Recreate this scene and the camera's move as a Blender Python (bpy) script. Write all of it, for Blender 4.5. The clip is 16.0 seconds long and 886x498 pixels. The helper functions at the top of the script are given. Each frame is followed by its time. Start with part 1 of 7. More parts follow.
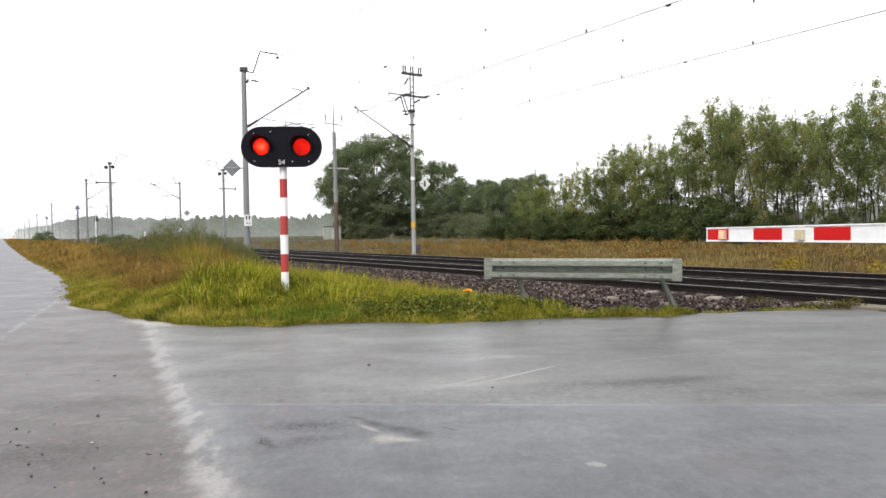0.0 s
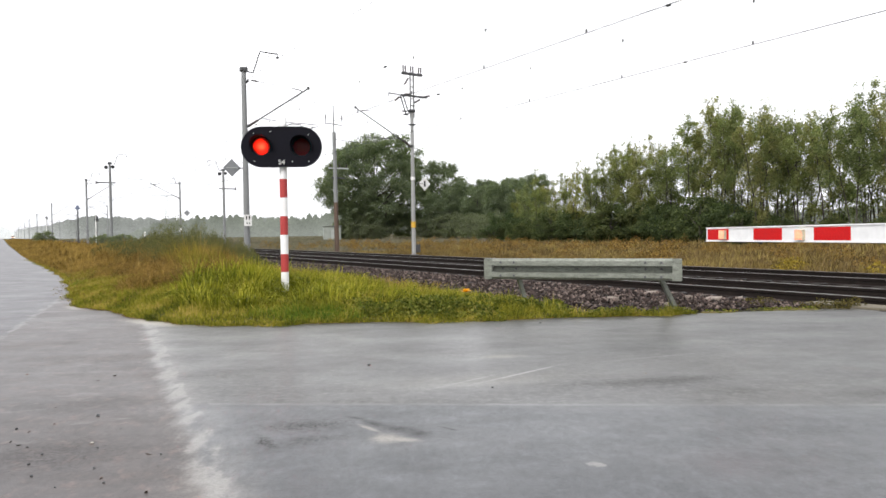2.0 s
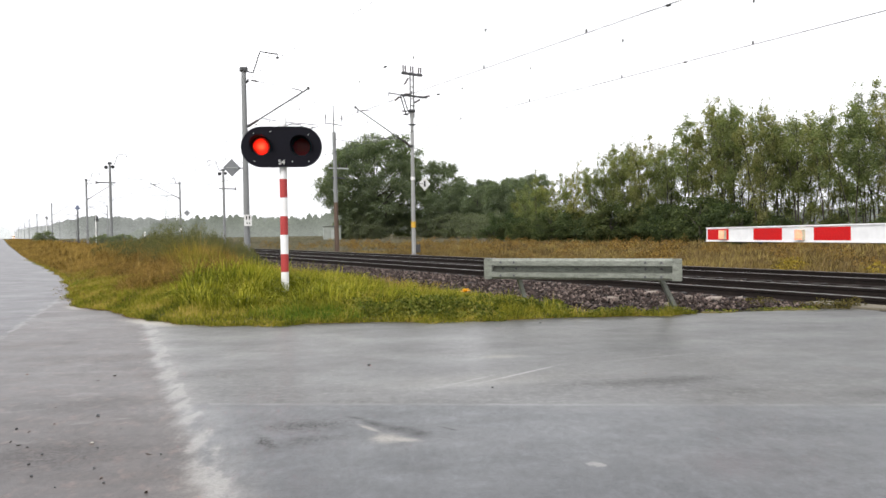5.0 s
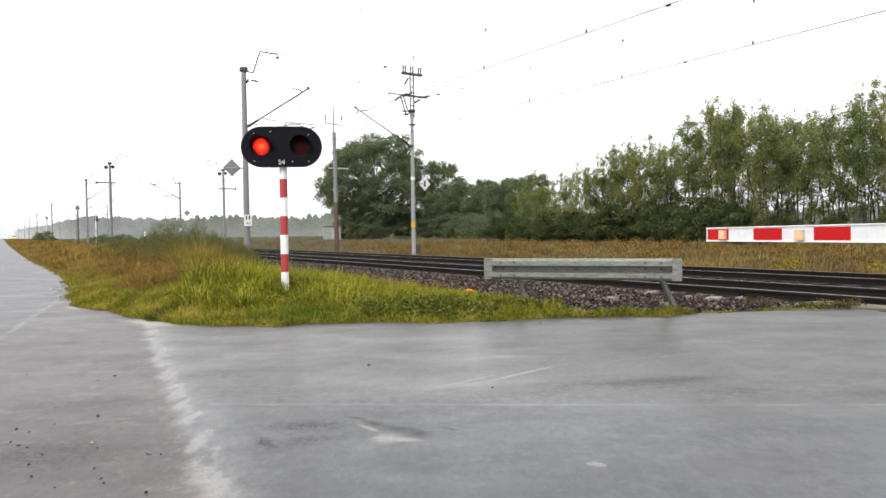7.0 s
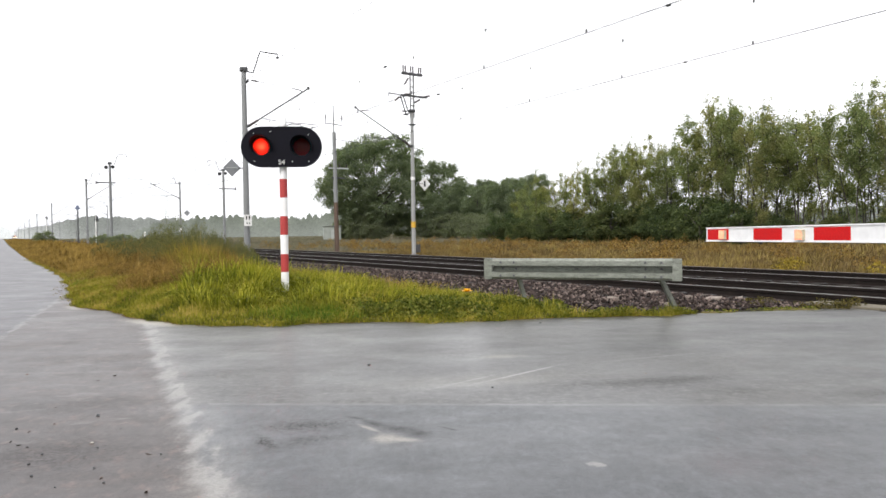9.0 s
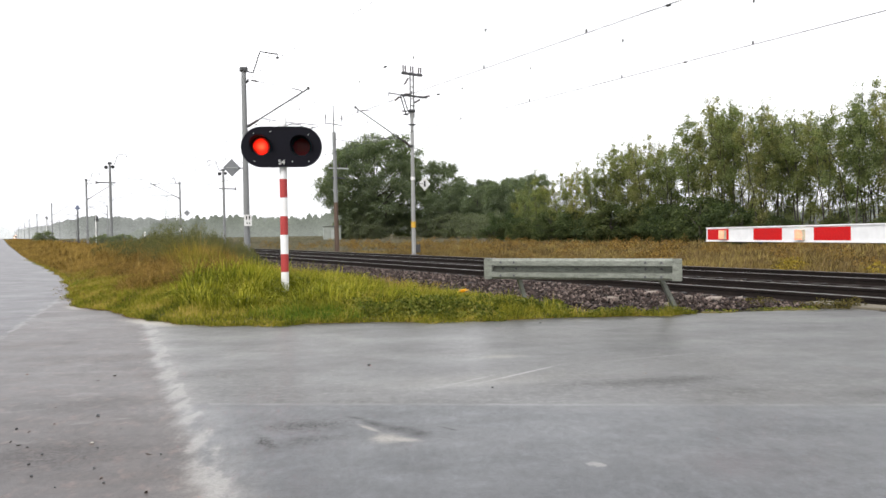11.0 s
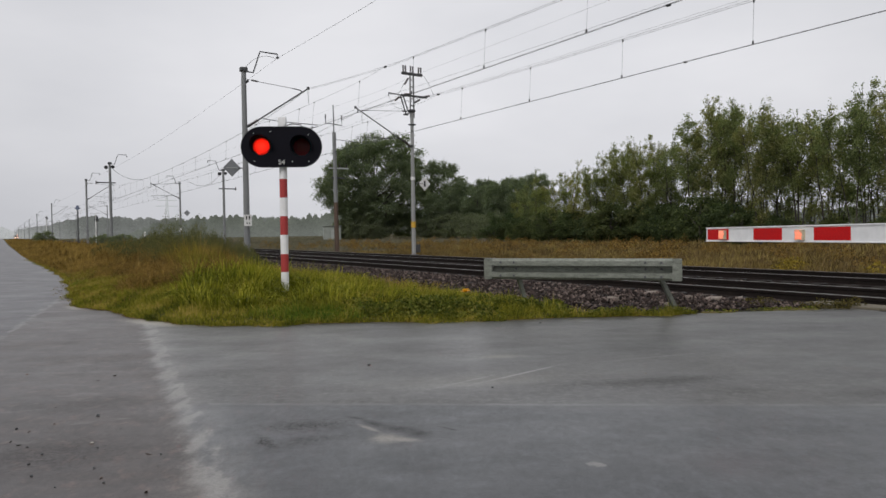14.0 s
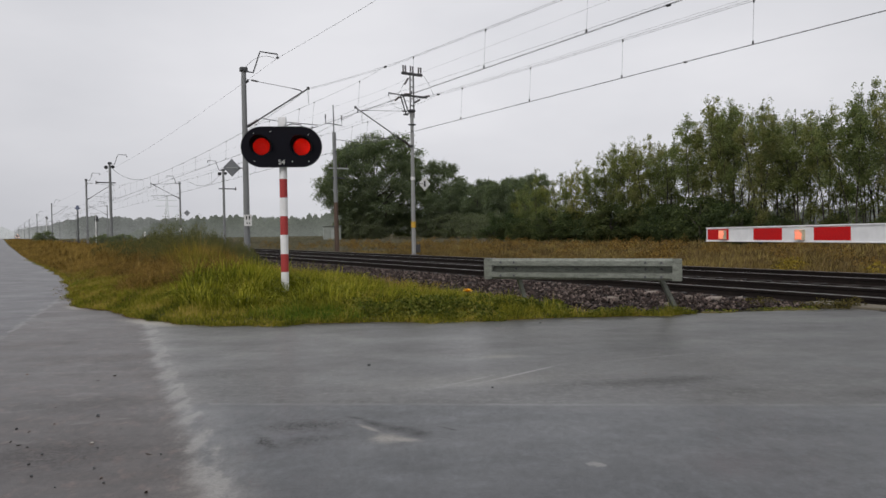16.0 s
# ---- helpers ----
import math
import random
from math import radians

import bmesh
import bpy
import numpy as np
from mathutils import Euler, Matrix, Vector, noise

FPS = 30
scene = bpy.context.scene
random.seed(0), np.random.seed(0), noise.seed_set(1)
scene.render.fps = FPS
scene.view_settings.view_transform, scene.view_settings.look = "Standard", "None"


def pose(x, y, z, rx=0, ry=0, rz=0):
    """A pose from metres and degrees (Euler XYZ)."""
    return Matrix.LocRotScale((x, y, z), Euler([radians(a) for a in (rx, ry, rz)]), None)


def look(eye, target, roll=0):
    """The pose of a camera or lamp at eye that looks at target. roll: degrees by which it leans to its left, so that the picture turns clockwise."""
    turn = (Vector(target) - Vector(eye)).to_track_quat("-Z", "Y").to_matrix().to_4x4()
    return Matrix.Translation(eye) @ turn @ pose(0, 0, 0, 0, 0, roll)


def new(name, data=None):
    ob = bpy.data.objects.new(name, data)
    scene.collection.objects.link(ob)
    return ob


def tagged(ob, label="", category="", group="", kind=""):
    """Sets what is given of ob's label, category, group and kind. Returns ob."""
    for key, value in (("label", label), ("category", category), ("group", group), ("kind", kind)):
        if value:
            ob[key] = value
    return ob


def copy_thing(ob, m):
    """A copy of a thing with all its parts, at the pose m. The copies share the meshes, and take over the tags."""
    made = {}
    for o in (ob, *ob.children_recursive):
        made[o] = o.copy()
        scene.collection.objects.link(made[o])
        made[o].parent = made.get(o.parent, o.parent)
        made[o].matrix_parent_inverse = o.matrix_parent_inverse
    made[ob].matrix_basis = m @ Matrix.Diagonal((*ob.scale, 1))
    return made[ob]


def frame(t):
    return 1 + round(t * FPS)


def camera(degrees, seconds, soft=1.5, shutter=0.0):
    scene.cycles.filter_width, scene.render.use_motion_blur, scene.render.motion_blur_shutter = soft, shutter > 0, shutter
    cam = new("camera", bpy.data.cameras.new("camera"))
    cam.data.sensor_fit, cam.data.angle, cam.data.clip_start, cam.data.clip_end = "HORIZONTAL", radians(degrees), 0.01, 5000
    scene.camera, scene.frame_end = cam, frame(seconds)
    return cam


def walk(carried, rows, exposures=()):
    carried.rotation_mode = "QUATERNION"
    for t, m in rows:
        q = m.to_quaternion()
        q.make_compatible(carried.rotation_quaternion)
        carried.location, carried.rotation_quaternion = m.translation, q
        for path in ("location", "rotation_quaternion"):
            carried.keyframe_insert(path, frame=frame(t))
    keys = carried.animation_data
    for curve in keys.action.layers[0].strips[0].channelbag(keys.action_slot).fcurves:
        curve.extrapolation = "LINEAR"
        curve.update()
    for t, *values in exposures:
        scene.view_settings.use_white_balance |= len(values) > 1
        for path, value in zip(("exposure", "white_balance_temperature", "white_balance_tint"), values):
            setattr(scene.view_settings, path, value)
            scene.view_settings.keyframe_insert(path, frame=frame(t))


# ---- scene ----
cam = camera(67.0, 16.0)
EYE = (0.0, 0.0, 1.15)
VIEW = look(EYE, (0.0, 10.0, 1.15 - 0.2526), roll=-0.8)
# the clip's camera darkens its picture shortly after 11 s
walk(cam, [(0.0, VIEW), (16.0, VIEW)],
     exposures=[(0.0, 0.90, 6500, 10), (11.3, 0.90, 6500, 10), (11.7, -0.15, 6480, 10), (16.0, -0.19, 6440, 11)])

# ---------------------------------------------------------------- world and light
world = bpy.data.worlds.new("overcast_sky")
scene.world = world
world.use_nodes = True
wn, wl = world.node_tree.nodes, world.node_tree.links
wn.clear()
sky = wn.new("ShaderNodeTexSky")
sky.sky_type = "NISHITA"
sky.sun_disc = False
sky.sun_elevation = radians(48)
sky.sun_rotation = radians(205)
sky.air_density, sky.dust_density, sky.ozone_density = 1.0, 6.0, 1.0
grey = wn.new("ShaderNodeHueSaturation")
grey.inputs["Saturation"].default_value = 0.10
wl.new(sky.outputs[0], grey.inputs["Color"])
wtc = wn.new("ShaderNodeTexCoord")
wmap = wn.new("ShaderNodeMapping")
wmap.inputs["Scale"].default_value = (1.0, 1.0, 2.6)
wl.new(wtc.outputs["Generated"], wmap.inputs["Vector"])
wno = wn.new("ShaderNodeTexNoise")
wno.inputs["Scale"].default_value = 1.7
wno.inputs["Detail"].default_value = 5.0
wl.new(wmap.outputs[0], wno.inputs["Vector"])
wra = wn.new("ShaderNodeValToRGB")
wra.color_ramp.elements[0].position, wra.color_ramp.elements[0].color = 0.30, (7.2, 7.3, 7.7, 1)
wra.color_ramp.elements[1].position, wra.color_ramp.elements[1].color = 0.70, (9.4, 9.4, 9.7, 1)
wl.new(wno.outputs["Fac"], wra.inputs[0])
wmix = wn.new("ShaderNodeMix")
wmix.data_type = "RGBA"
wmix.inputs[0].default_value = 0.80
wl.new(grey.outputs[0], wmix.inputs[6])
wl.new(wra.outputs[0], wmix.inputs[7])
# the cloud is a little thinner low down ahead
wdot = wn.new("ShaderNodeVectorMath")
wdot.operation = "DOT_PRODUCT"
wdot.inputs[1].default_value = (0.02, 0.95, 0.30)
wl.new(wtc.outputs["Generated"], wdot.inputs[0])
wgr = wn.new("ShaderNodeMapRange")
wgr.inputs["From Min"].default_value, wgr.inputs["From Max"].default_value = 0.45, 0.97
wgr.inputs["To Min"].default_value, wgr.inputs["To Max"].default_value = 0.84, 1.09
wl.new(wdot.outputs["Value"], wgr.inputs["Value"])
wmul = wn.new("ShaderNodeMix")
wmul.data_type, wmul.blend_type = "RGBA", "MULTIPLY"
wmul.inputs[0].default_value = 1.0
wl.new(wmix.outputs[2], wmul.inputs[6])
wl.new(wgr.outputs[0], wmul.inputs[7])
wbg = wn.new("ShaderNodeBackground")
wbg.inputs["Strength"].default_value = 0.10
wl.new(wmul.outputs[2], wbg.inputs["Color"])
wout = wn.new("ShaderNodeOutputWorld")
wl.new(wbg.outputs[0], wout.inputs[0])

sun_data = bpy.data.lights.new("sun", "SUN")
sun_data.energy, sun_data.angle, sun_data.color = 1.35, radians(40), (1.0, 0.97, 0.93)
sun = new("sun", sun_data)
sun.matrix_world = look((-25, -53, 60), (0, 0, 0))


# ---------------------------------------------------------------- node helpers and materials
class Nodes:
    def __init__(self, name):
        self.m = bpy.data.materials.new(name)
        self.m.use_nodes = True
        self.n, self.l = self.m.node_tree.nodes, self.m.node_tree.links
        self.b = self.n["Principled BSDF"]
        self.o = self.n["Material Output"]
        self.tc = self.n.new("ShaderNodeTexCoord")

    def link(self, a, b):
        self.l.new(a, b)

    def noise(self, scale, detail=4.0, rough=0.55, vec=None, stretch=None):
        t = self.n.new("ShaderNodeTexNoise")
        t.inputs["Scale"].default_value = scale
        t.inputs["Detail"].default_value = detail
        t.inputs["Roughness"].default_value = rough
        v = vec or self.tc.outputs["Object"]
        if stretch:
            mp = self.n.new("ShaderNodeMapping")
            mp.inputs["Scale"].default_value = stretch
            self.l.new(v, mp.inputs["Vector"])
            v = mp.outputs[0]
        self.l.new(v, t.inputs["Vector"])
        return t.outputs["Fac"]

    def ramp(self, fac, stops):
        r = self.n.new("ShaderNodeValToRGB")
        e = r.color_ramp.elements
        while len(e) < len(stops):
            e.new(0.5)
        for el, (p, c) in zip(e, stops):
            el.position = p
            el.color = (*c, 1) if isinstance(c, tuple) else (c, c, c, 1)
        self.l.new(fac, r.inputs[0])
        return r.outputs[0]

    def mix(self, fac, a, b, mode="MIX"):
        m = self.n.new("ShaderNodeMix")
        m.data_type, m.blend_type = "RGBA", mode
        for sock, v in ((m.inputs[0], fac), (m.inputs[6], a), (m.inputs[7], b)):
            if isinstance(v, bpy.types.NodeSocket):
                self.l.new(v, sock)
            elif isinstance(v, tuple):
                sock.default_value = (*v, 1)
            else:
                sock.default_value = v
        return m.outputs[2]

    def math(self, op, a, b=0.0, c=None):
        m = self.n.new("ShaderNodeMath")
        m.operation = op
        for i, v in enumerate((a, b, c)):
            if v is None:
                continue
            if isinstance(v, bpy.types.NodeSocket):
                self.l.new(v, m.inputs[i])
            else:
                m.inputs[i].default_value = v
        return m.outputs[0]

    def bump(self, height, strength, distance=0.02):
        b = self.n.new("ShaderNodeBump")
        b.inputs["Strength"].default_value = strength
        b.inputs["Distance"].default_value = distance
        self.l.new(height, b.inputs["Height"])
        self.l.new(b.outputs[0], self.b.inputs["Normal"])

    def put(self, **kw):
        for k, v in kw.items():
            s = self.b.inputs[{"color": "Base Color", "rough": "Roughness", "metal": "Metallic", "spec": "Specular IOR Level",
                               "coat": "Coat Weight", "coat_rough": "Coat Roughness", "ior": "IOR",
                               "glow": "Emission Color", "glow_power": "Emission Strength"}[k]]
            if isinstance(v, bpy.types.NodeSocket):
                self.l.new(v, s)
            elif isinstance(v, tuple):
                s.default_value = (*v, 1)
            else:
                s.default_value = v
        return self.m


def surf(name, c1, c2, scale=3.0, rough=(0.5, 0.7), bump=0.15, metal=0.0, fine=40.0, vary=0.0, coat=0.0, stretch=None):
    """Two-scale worn surface: stains of a larger size, grain and relief of a small one."""
    k = Nodes(name)
    big, small = k.noise(scale, 5, stretch=stretch), k.noise(fine, 4)
    base = k.ramp(big, [(0.32, c1), (0.68, c2)])
    base = k.mix(0.35, base, k.ramp(small, [(0.3, tuple(x * 0.72 for x in c1)), (0.7, tuple(min(1, x * 1.18) for x in c2))]))
    if vary:
        oi = k.n.new("ShaderNodeObjectInfo")
        base = k.mix(1.0, base, k.ramp(oi.outputs["Random"], [(0, 1 - vary), (1, 1 + vary)]), "MULTIPLY")
    k.put(color=base, rough=k.ramp(big, [(0.3, rough[0]), (0.7, rough[1])]), metal=metal, coat=coat)
    if bump:
        k.bump(small, bump, 0.01)
    return k.m


def foliage(name, stops, through_light=0.35, rough=0.55, big=0.25, island=0.7, contrast=1.75, vary=0.0):
    """Leaves and blades: each one's own shade, drifting over the plot, with light passing through."""
    k = Nodes(name)
    geo = k.n.new("ShaderNodeNewGeometry")
    drift = k.noise(big, 4)
    f = k.math("ADD", k.math("MULTIPLY", geo.outputs["Random Per Island"], island), k.math("MULTIPLY", drift, 1.0 - island))
    f = k.math("ADD", k.math("MULTIPLY", k.math("SUBTRACT", f, 0.5), contrast), 0.5)
    col = k.ramp(f, stops)
    if vary:
        own = k.n.new("ShaderNodeObjectInfo").outputs["Random"]
        col = k.mix(vary, col, k.mix(1.0, col, k.ramp(own, [(0.0, (0.55, 0.78, 0.72)), (0.35, (0.95, 1.08, 0.80)), (0.7, (1.15, 1.05, 0.75)), (1.0, (1.55, 1.28, 0.95))]), "MULTIPLY"))
    k.put(color=col, rough=rough + 0.15, spec=0.15)
    tr = k.n.new("ShaderNodeBsdfTranslucent")
    k.link(k.mix(1.0, col, (1.1, 1.25, 0.6), "MULTIPLY"), tr.inputs["Color"])
    ms = k.n.new("ShaderNodeMixShader")
    ms.inputs[0].default_value = through_light
    k.link(k.b.outputs[0], ms.inputs[1])
    k.link(tr.outputs[0], ms.inputs[2])
    k.link(ms.outputs[0], k.o.inputs["Surface"])
    return k.m


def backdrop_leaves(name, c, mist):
    """Woodland so far off that mist outshines its own leaves; the mist is put in as glow."""
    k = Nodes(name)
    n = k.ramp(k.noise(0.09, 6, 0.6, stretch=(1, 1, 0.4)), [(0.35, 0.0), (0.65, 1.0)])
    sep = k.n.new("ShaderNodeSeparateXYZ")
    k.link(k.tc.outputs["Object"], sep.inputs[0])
    # the painted mist is thicker low over the fields and with distance
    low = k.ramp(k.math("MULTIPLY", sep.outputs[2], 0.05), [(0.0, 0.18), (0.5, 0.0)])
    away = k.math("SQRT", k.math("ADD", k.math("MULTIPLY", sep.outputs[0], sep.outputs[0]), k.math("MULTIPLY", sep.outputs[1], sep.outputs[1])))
    mist_share = k.math("MINIMUM", k.math("ADD", low, k.ramp(k.math("MULTIPLY", away, 0.0005), [(0.30, 0.0), (0.62, 0.85)])), 0.92)
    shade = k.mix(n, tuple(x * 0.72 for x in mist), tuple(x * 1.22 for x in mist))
    k.put(color=c, rough=0.9, spec=0.1, glow=k.mix(mist_share, shade, (0.40, 0.41, 0.41)), glow_power=1.0)
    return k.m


def stones(name, dark, mid, pale):
    """Wet crushed stone, each lump of its own shade."""
    k = Nodes(name)
    geo = k.n.new("ShaderNodeNewGeometry")
    n = k.noise(45.0, 4)
    col = k.ramp(geo.outputs["Random Per Island"], [(0.0, dark), (0.55, mid), (1.0, pale)])
    k.put(color=k.mix(0.5, col, k.mix(1.0, col, k.ramp(n, [(0.3, 0.55), (0.7, 1.45)]), "MULTIPLY")), rough=k.ramp(n, [(0.3, 0.6), (0.7, 0.9)]), spec=0.12)
    k.bump(n, 0.3, 0.006)
    return k.m


def plain(name, c, rough=0.5, metal=0.0):
    k = Nodes(name)
    n = k.noise(14.0, 4)
    k.put(color=k.mix(n, tuple(x * 0.82 for x in c), tuple(min(1, x * 1.1) for x in c)), rough=k.ramp(n, [(0.3, rough * 0.85), (0.7, min(1, rough * 1.15))]), metal=metal)
    return k.m


def glow(name, c, power):
    k = Nodes(name)
    k.put(color=(0.02, 0.02, 0.02), glow=c, glow_power=power)
    return k.m


def lens_glass(name, c, pass_c, share):
    """A diffusing coloured lens that a bulb behind it lights up."""
    k = Nodes(name)
    n = k.noise(60.0, 2)
    k.put(color=c, rough=0.25, spec=0.5)
    k.bump(n, 0.15, 0.004)
    tr = k.n.new("ShaderNodeBsdfTranslucent")
    tr.inputs["Color"].default_value = (*pass_c, 1)
    ms = k.n.new("ShaderNodeMixShader")
    ms.inputs[0].default_value = share
    k.link(k.b.outputs[0], ms.inputs[1])
    k.link(tr.outputs[0], ms.inputs[2])
    k.link(ms.outputs[0], k.o.inputs["Surface"])
    return k.m


def asphalt():
    """Wet worn asphalt: three areas of different age, pale silted seams, damp patches and standing water film."""
    k = Nodes("wet_asphalt")
    sep = k.n.new("ShaderNodeSeparateXYZ")
    k.link(k.tc.outputs["Object"], sep.inputs[0])
    x, y = sep.outputs[0], sep.outputs[1]
    wob = k.math("MULTIPLY", k.math("SUBTRACT", k.noise(1.2, 2.0, 0.5), 0.5), 0.15)
    # seams run like the side road: through (-1.23, 3.29) and (-5.08, 7.63)
    e1 = k.math("ADD", k.math("ADD", k.math("MULTIPLY", k.math("SUBTRACT", x, -1.23), 0.895), k.math("MULTIPLY", k.math("SUBTRACT", y, 3.29), 0.446)), wob)
    e2 = k.math("ADD", k.math("ADD", k.math("MULTIPLY", k.math("SUBTRACT", x, -5.08), 0.918), k.math("MULTIPLY", k.math("SUBTRACT", y, 7.63), 0.396)), k.math("ADD", k.math("MULTIPLY", wob, 0.5), k.math("MULTIPLY", k.math("SUBTRACT", k.noise(3.2, 6, 0.7), 0.5), 0.35)))
    stain = k.noise(1.3, 9, 0.66)
    streak = k.noise(1.5, 6, 0.62, stretch=(0.6, 1.0, 1.0))
    grit = k.noise(190.0, 3, 0.7)
    pebble = k.noise(55.0, 4, 0.7)
    main = k.ramp(streak, [(0.28, (0.076, 0.076, 0.073)), (0.5, (0.112, 0.111, 0.106)), (0.72, (0.160, 0.157, 0.148))])
    old = k.ramp(stain, [(0.28, (0.060, 0.049, 0.044)), (0.5, (0.086, 0.071, 0.064)), (0.74, (0.128, 0.106, 0.096))])
    side = k.ramp(streak, [(0.3, (0.070, 0.069, 0.076)), (0.7, (0.115, 0.113, 0.120))])
    base = k.mix(k.ramp(k.math("ADD", e1, 0.5), [(0.46, 0.0), (0.53, 1.0)]), old, main)
    base = k.mix(k.math("GREATER_THAN", e2, 0.0), side, base)
    mottle = k.noise(6.0, 10, 0.78, stretch=(0.8, 1.0, 1.0))
    patchy = k.noise(15.0, 6, 0.7, stretch=(1.0, 0.7, 1.0))
    base = k.mix(1.0, base, k.ramp(mottle, [(0.34, 0.42), (0.5, 0.57), (0.66, 0.78)]), "MULTIPLY")
    base = k.mix(1.0, base, k.ramp(patchy, [(0.34, 0.84), (0.5, 1.0), (0.66, 1.17)]), "MULTIPLY")
    lumps = k.noise(8.0, 6, 0.62, stretch=(1.0, 0.7, 1.0))
    small = k.noise(26.0, 3, 0.55, stretch=(1.0, 0.6, 1.0))
    base = k.mix(1.0, base, k.ramp(lumps, [(0.30, 0.89), (0.5, 1.0), (0.70, 1.12)]), "MULTIPLY")
    base = k.mix(1.0, base, k.ramp(k.noise(0.75, 4, 0.55), [(0.34, 0.84), (0.66, 1.18)]), "MULTIPLY")
    base = k.mix(1.0, base, k.ramp(small, [(0.34, 0.89), (0.5, 1.0), (0.66, 1.12)]), "MULTIPLY")
    # strips of different laying: a smooth bluish one, a scuffed one past the seam, a paler one beyond
    ys = k.math("ADD", k.math("ADD", y, k.math("MULTIPLY", x, 0.06)), k.math("MULTIPLY", wob, 0.25))
    near = k.ramp(k.math("MULTIPLY", ys, 0.1), [(0.440, 1.0), (0.446, 0.0)])
    fresh_side = k.ramp(k.math("ADD", e1, 0.5), [(0.50, 0.0), (0.56, 1.0)])
    base = k.mix(k.math("MULTIPLY", near, fresh_side), base, k.mix(1.0, base, (0.86, 0.93, 1.04), "MULTIPLY"))
    scuffed = k.math("MULTIPLY", k.ramp(k.math("MULTIPLY", ys, 0.1), [(0.443, 0.0), (0.450, 1.0), (0.52, 1.0), (0.61, 0.0)]), fresh_side)
    worn = k.math("MULTIPLY", scuffed, k.ramp(k.noise(1.1, 5, 0.65, stretch=(0.6, 1.0, 1.0)), [(0.36, 0.25), (0.52, 1.0)]))
    base = k.mix(k.math("MULTIPLY", worn, 0.7), base, k.mix(1.0, base, (0.60, 0.60, 0.60), "MULTIPLY"))
    flecks = k.math("MULTIPLY", worn, k.ramp(k.noise(22.0, 7, 0.75, stretch=(0.7, 1.0, 1.0)), [(0.50, 0.0), (0.64, 1.0)]))
    base = k.mix(k.math("MULTIPLY", flecks, 0.40), base, (0.28, 0.27, 0.245))
    # rusty flecks and pale smears on the old strip
    aged = k.math("SUBTRACT", 1.0, fresh_side)
    rust = k.math("MULTIPLY", aged, k.ramp(k.noise(11.0, 7, 0.68, stretch=(0.9, 0.7, 1.0)), [(0.54, 0.0), (0.63, 1.0)]))
    base = k.mix(k.math("MULTIPLY", rust, 0.55), base, (0.150, 0.104, 0.087))
    smear = k.math("MULTIPLY", aged, k.ramp(k.noise(4.0, 7, 0.7, stretch=(0.35, 1.0, 1.0)), [(0.58, 0.0), (0.66, 1.0)]))
    base = k.mix(k.math("MULTIPLY", smear, 0.45), base, (0.235, 0.215, 0.20))
    # silt in the seams: wide and pale on one side of the first, a thin line on the second
    rag = k.math("ADD", e1, k.math("MULTIPLY", k.math("SUBTRACT", k.noise(7.0, 7, 0.70, stretch=(1.0, 0.45, 1.0)), 0.5), 0.36))
    silt = k.math("MULTIPLY", k.ramp(rag, [(0.10, 1.0), (0.13, 0.35), (0.30, 0.0)]), k.ramp(k.math("ADD", rag, 0.5), [(0.43, 0.0), (0.52, 1.0)]))
    silt = k.math("MULTIPLY", silt, k.ramp(k.noise(6.0, 5, 0.62, stretch=(1.0, 0.4, 1.0)), [(0.40, 0.12), (0.54, 1.0)]))
    d2 = k.math("ABSOLUTE", e2)
    thin = k.math("MULTIPLY", k.ramp(d2, [(0.01, 1.0), (0.06, 0.0)]), k.ramp(k.noise(2.2, 5, 0.7), [(0.4, 0.0), (0.55, 1.0)]))
    # a paver's seam along the road and faint scratches
    y3 = k.math("ABSOLUTE", k.math("SUBTRACT", ys, 4.44))
    seam3 = k.math("MULTIPLY", k.math("MULTIPLY", k.ramp(k.math("ADD", y3, k.math("MULTIPLY", k.math("SUBTRACT", lumps, 0.5), 0.10)), [(0.004, 1.0), (0.035, 0.0)]), k.math("GREATER_THAN", e1, 0.2)), k.ramp(k.noise(2.6, 6, 0.7), [(0.36, 0.1), (0.6, 1.0)]))
    base = k.mix(k.math("MULTIPLY", silt, 0.60), base, (0.31, 0.295, 0.275))
    base = k.mix(k.math("MULTIPLY", thin, 0.55), base, (0.28, 0.27, 0.26))
    base = k.mix(k.math("MULTIPLY", seam3, 0.42), base, (0.27, 0.265, 0.26))
    def blot(cx, cy, rx, ry, turn, soft=0.35, rag=3.2):
        """An uneven oval patch."""
        c, s_ = math.cos(radians(turn)), math.sin(radians(turn))
        dx, dy = k.math("SUBTRACT", x, cx), k.math("SUBTRACT", y, cy)
        u = k.math("DIVIDE", k.math("ADD", k.math("MULTIPLY", dx, c), k.math("MULTIPLY", dy, s_)), rx)
        v = k.math("DIVIDE", k.math("SUBTRACT", k.math("MULTIPLY", dy, c), k.math("MULTIPLY", dx, s_)), ry)
        q = k.math("SQRT", k.math("ADD", k.math("MULTIPLY", u, u), k.math("MULTIPLY", v, v)))
        q = k.math("ADD", q, k.math("MULTIPLY", k.math("SUBTRACT", edge_noise, 0.5), rag))
        return k.ramp(k.math("MULTIPLY", q, 0.5), [(0.5 - soft * 0.5, 1.0), (0.5, 0.0)])

    edge_noise = k.noise(20.0, 9, 0.8)
    speck = k.ramp(pebble, [(0.40, 0.15), (0.58, 1.0)])
    dull = k.math("MULTIPLY", pebble, 0.0)
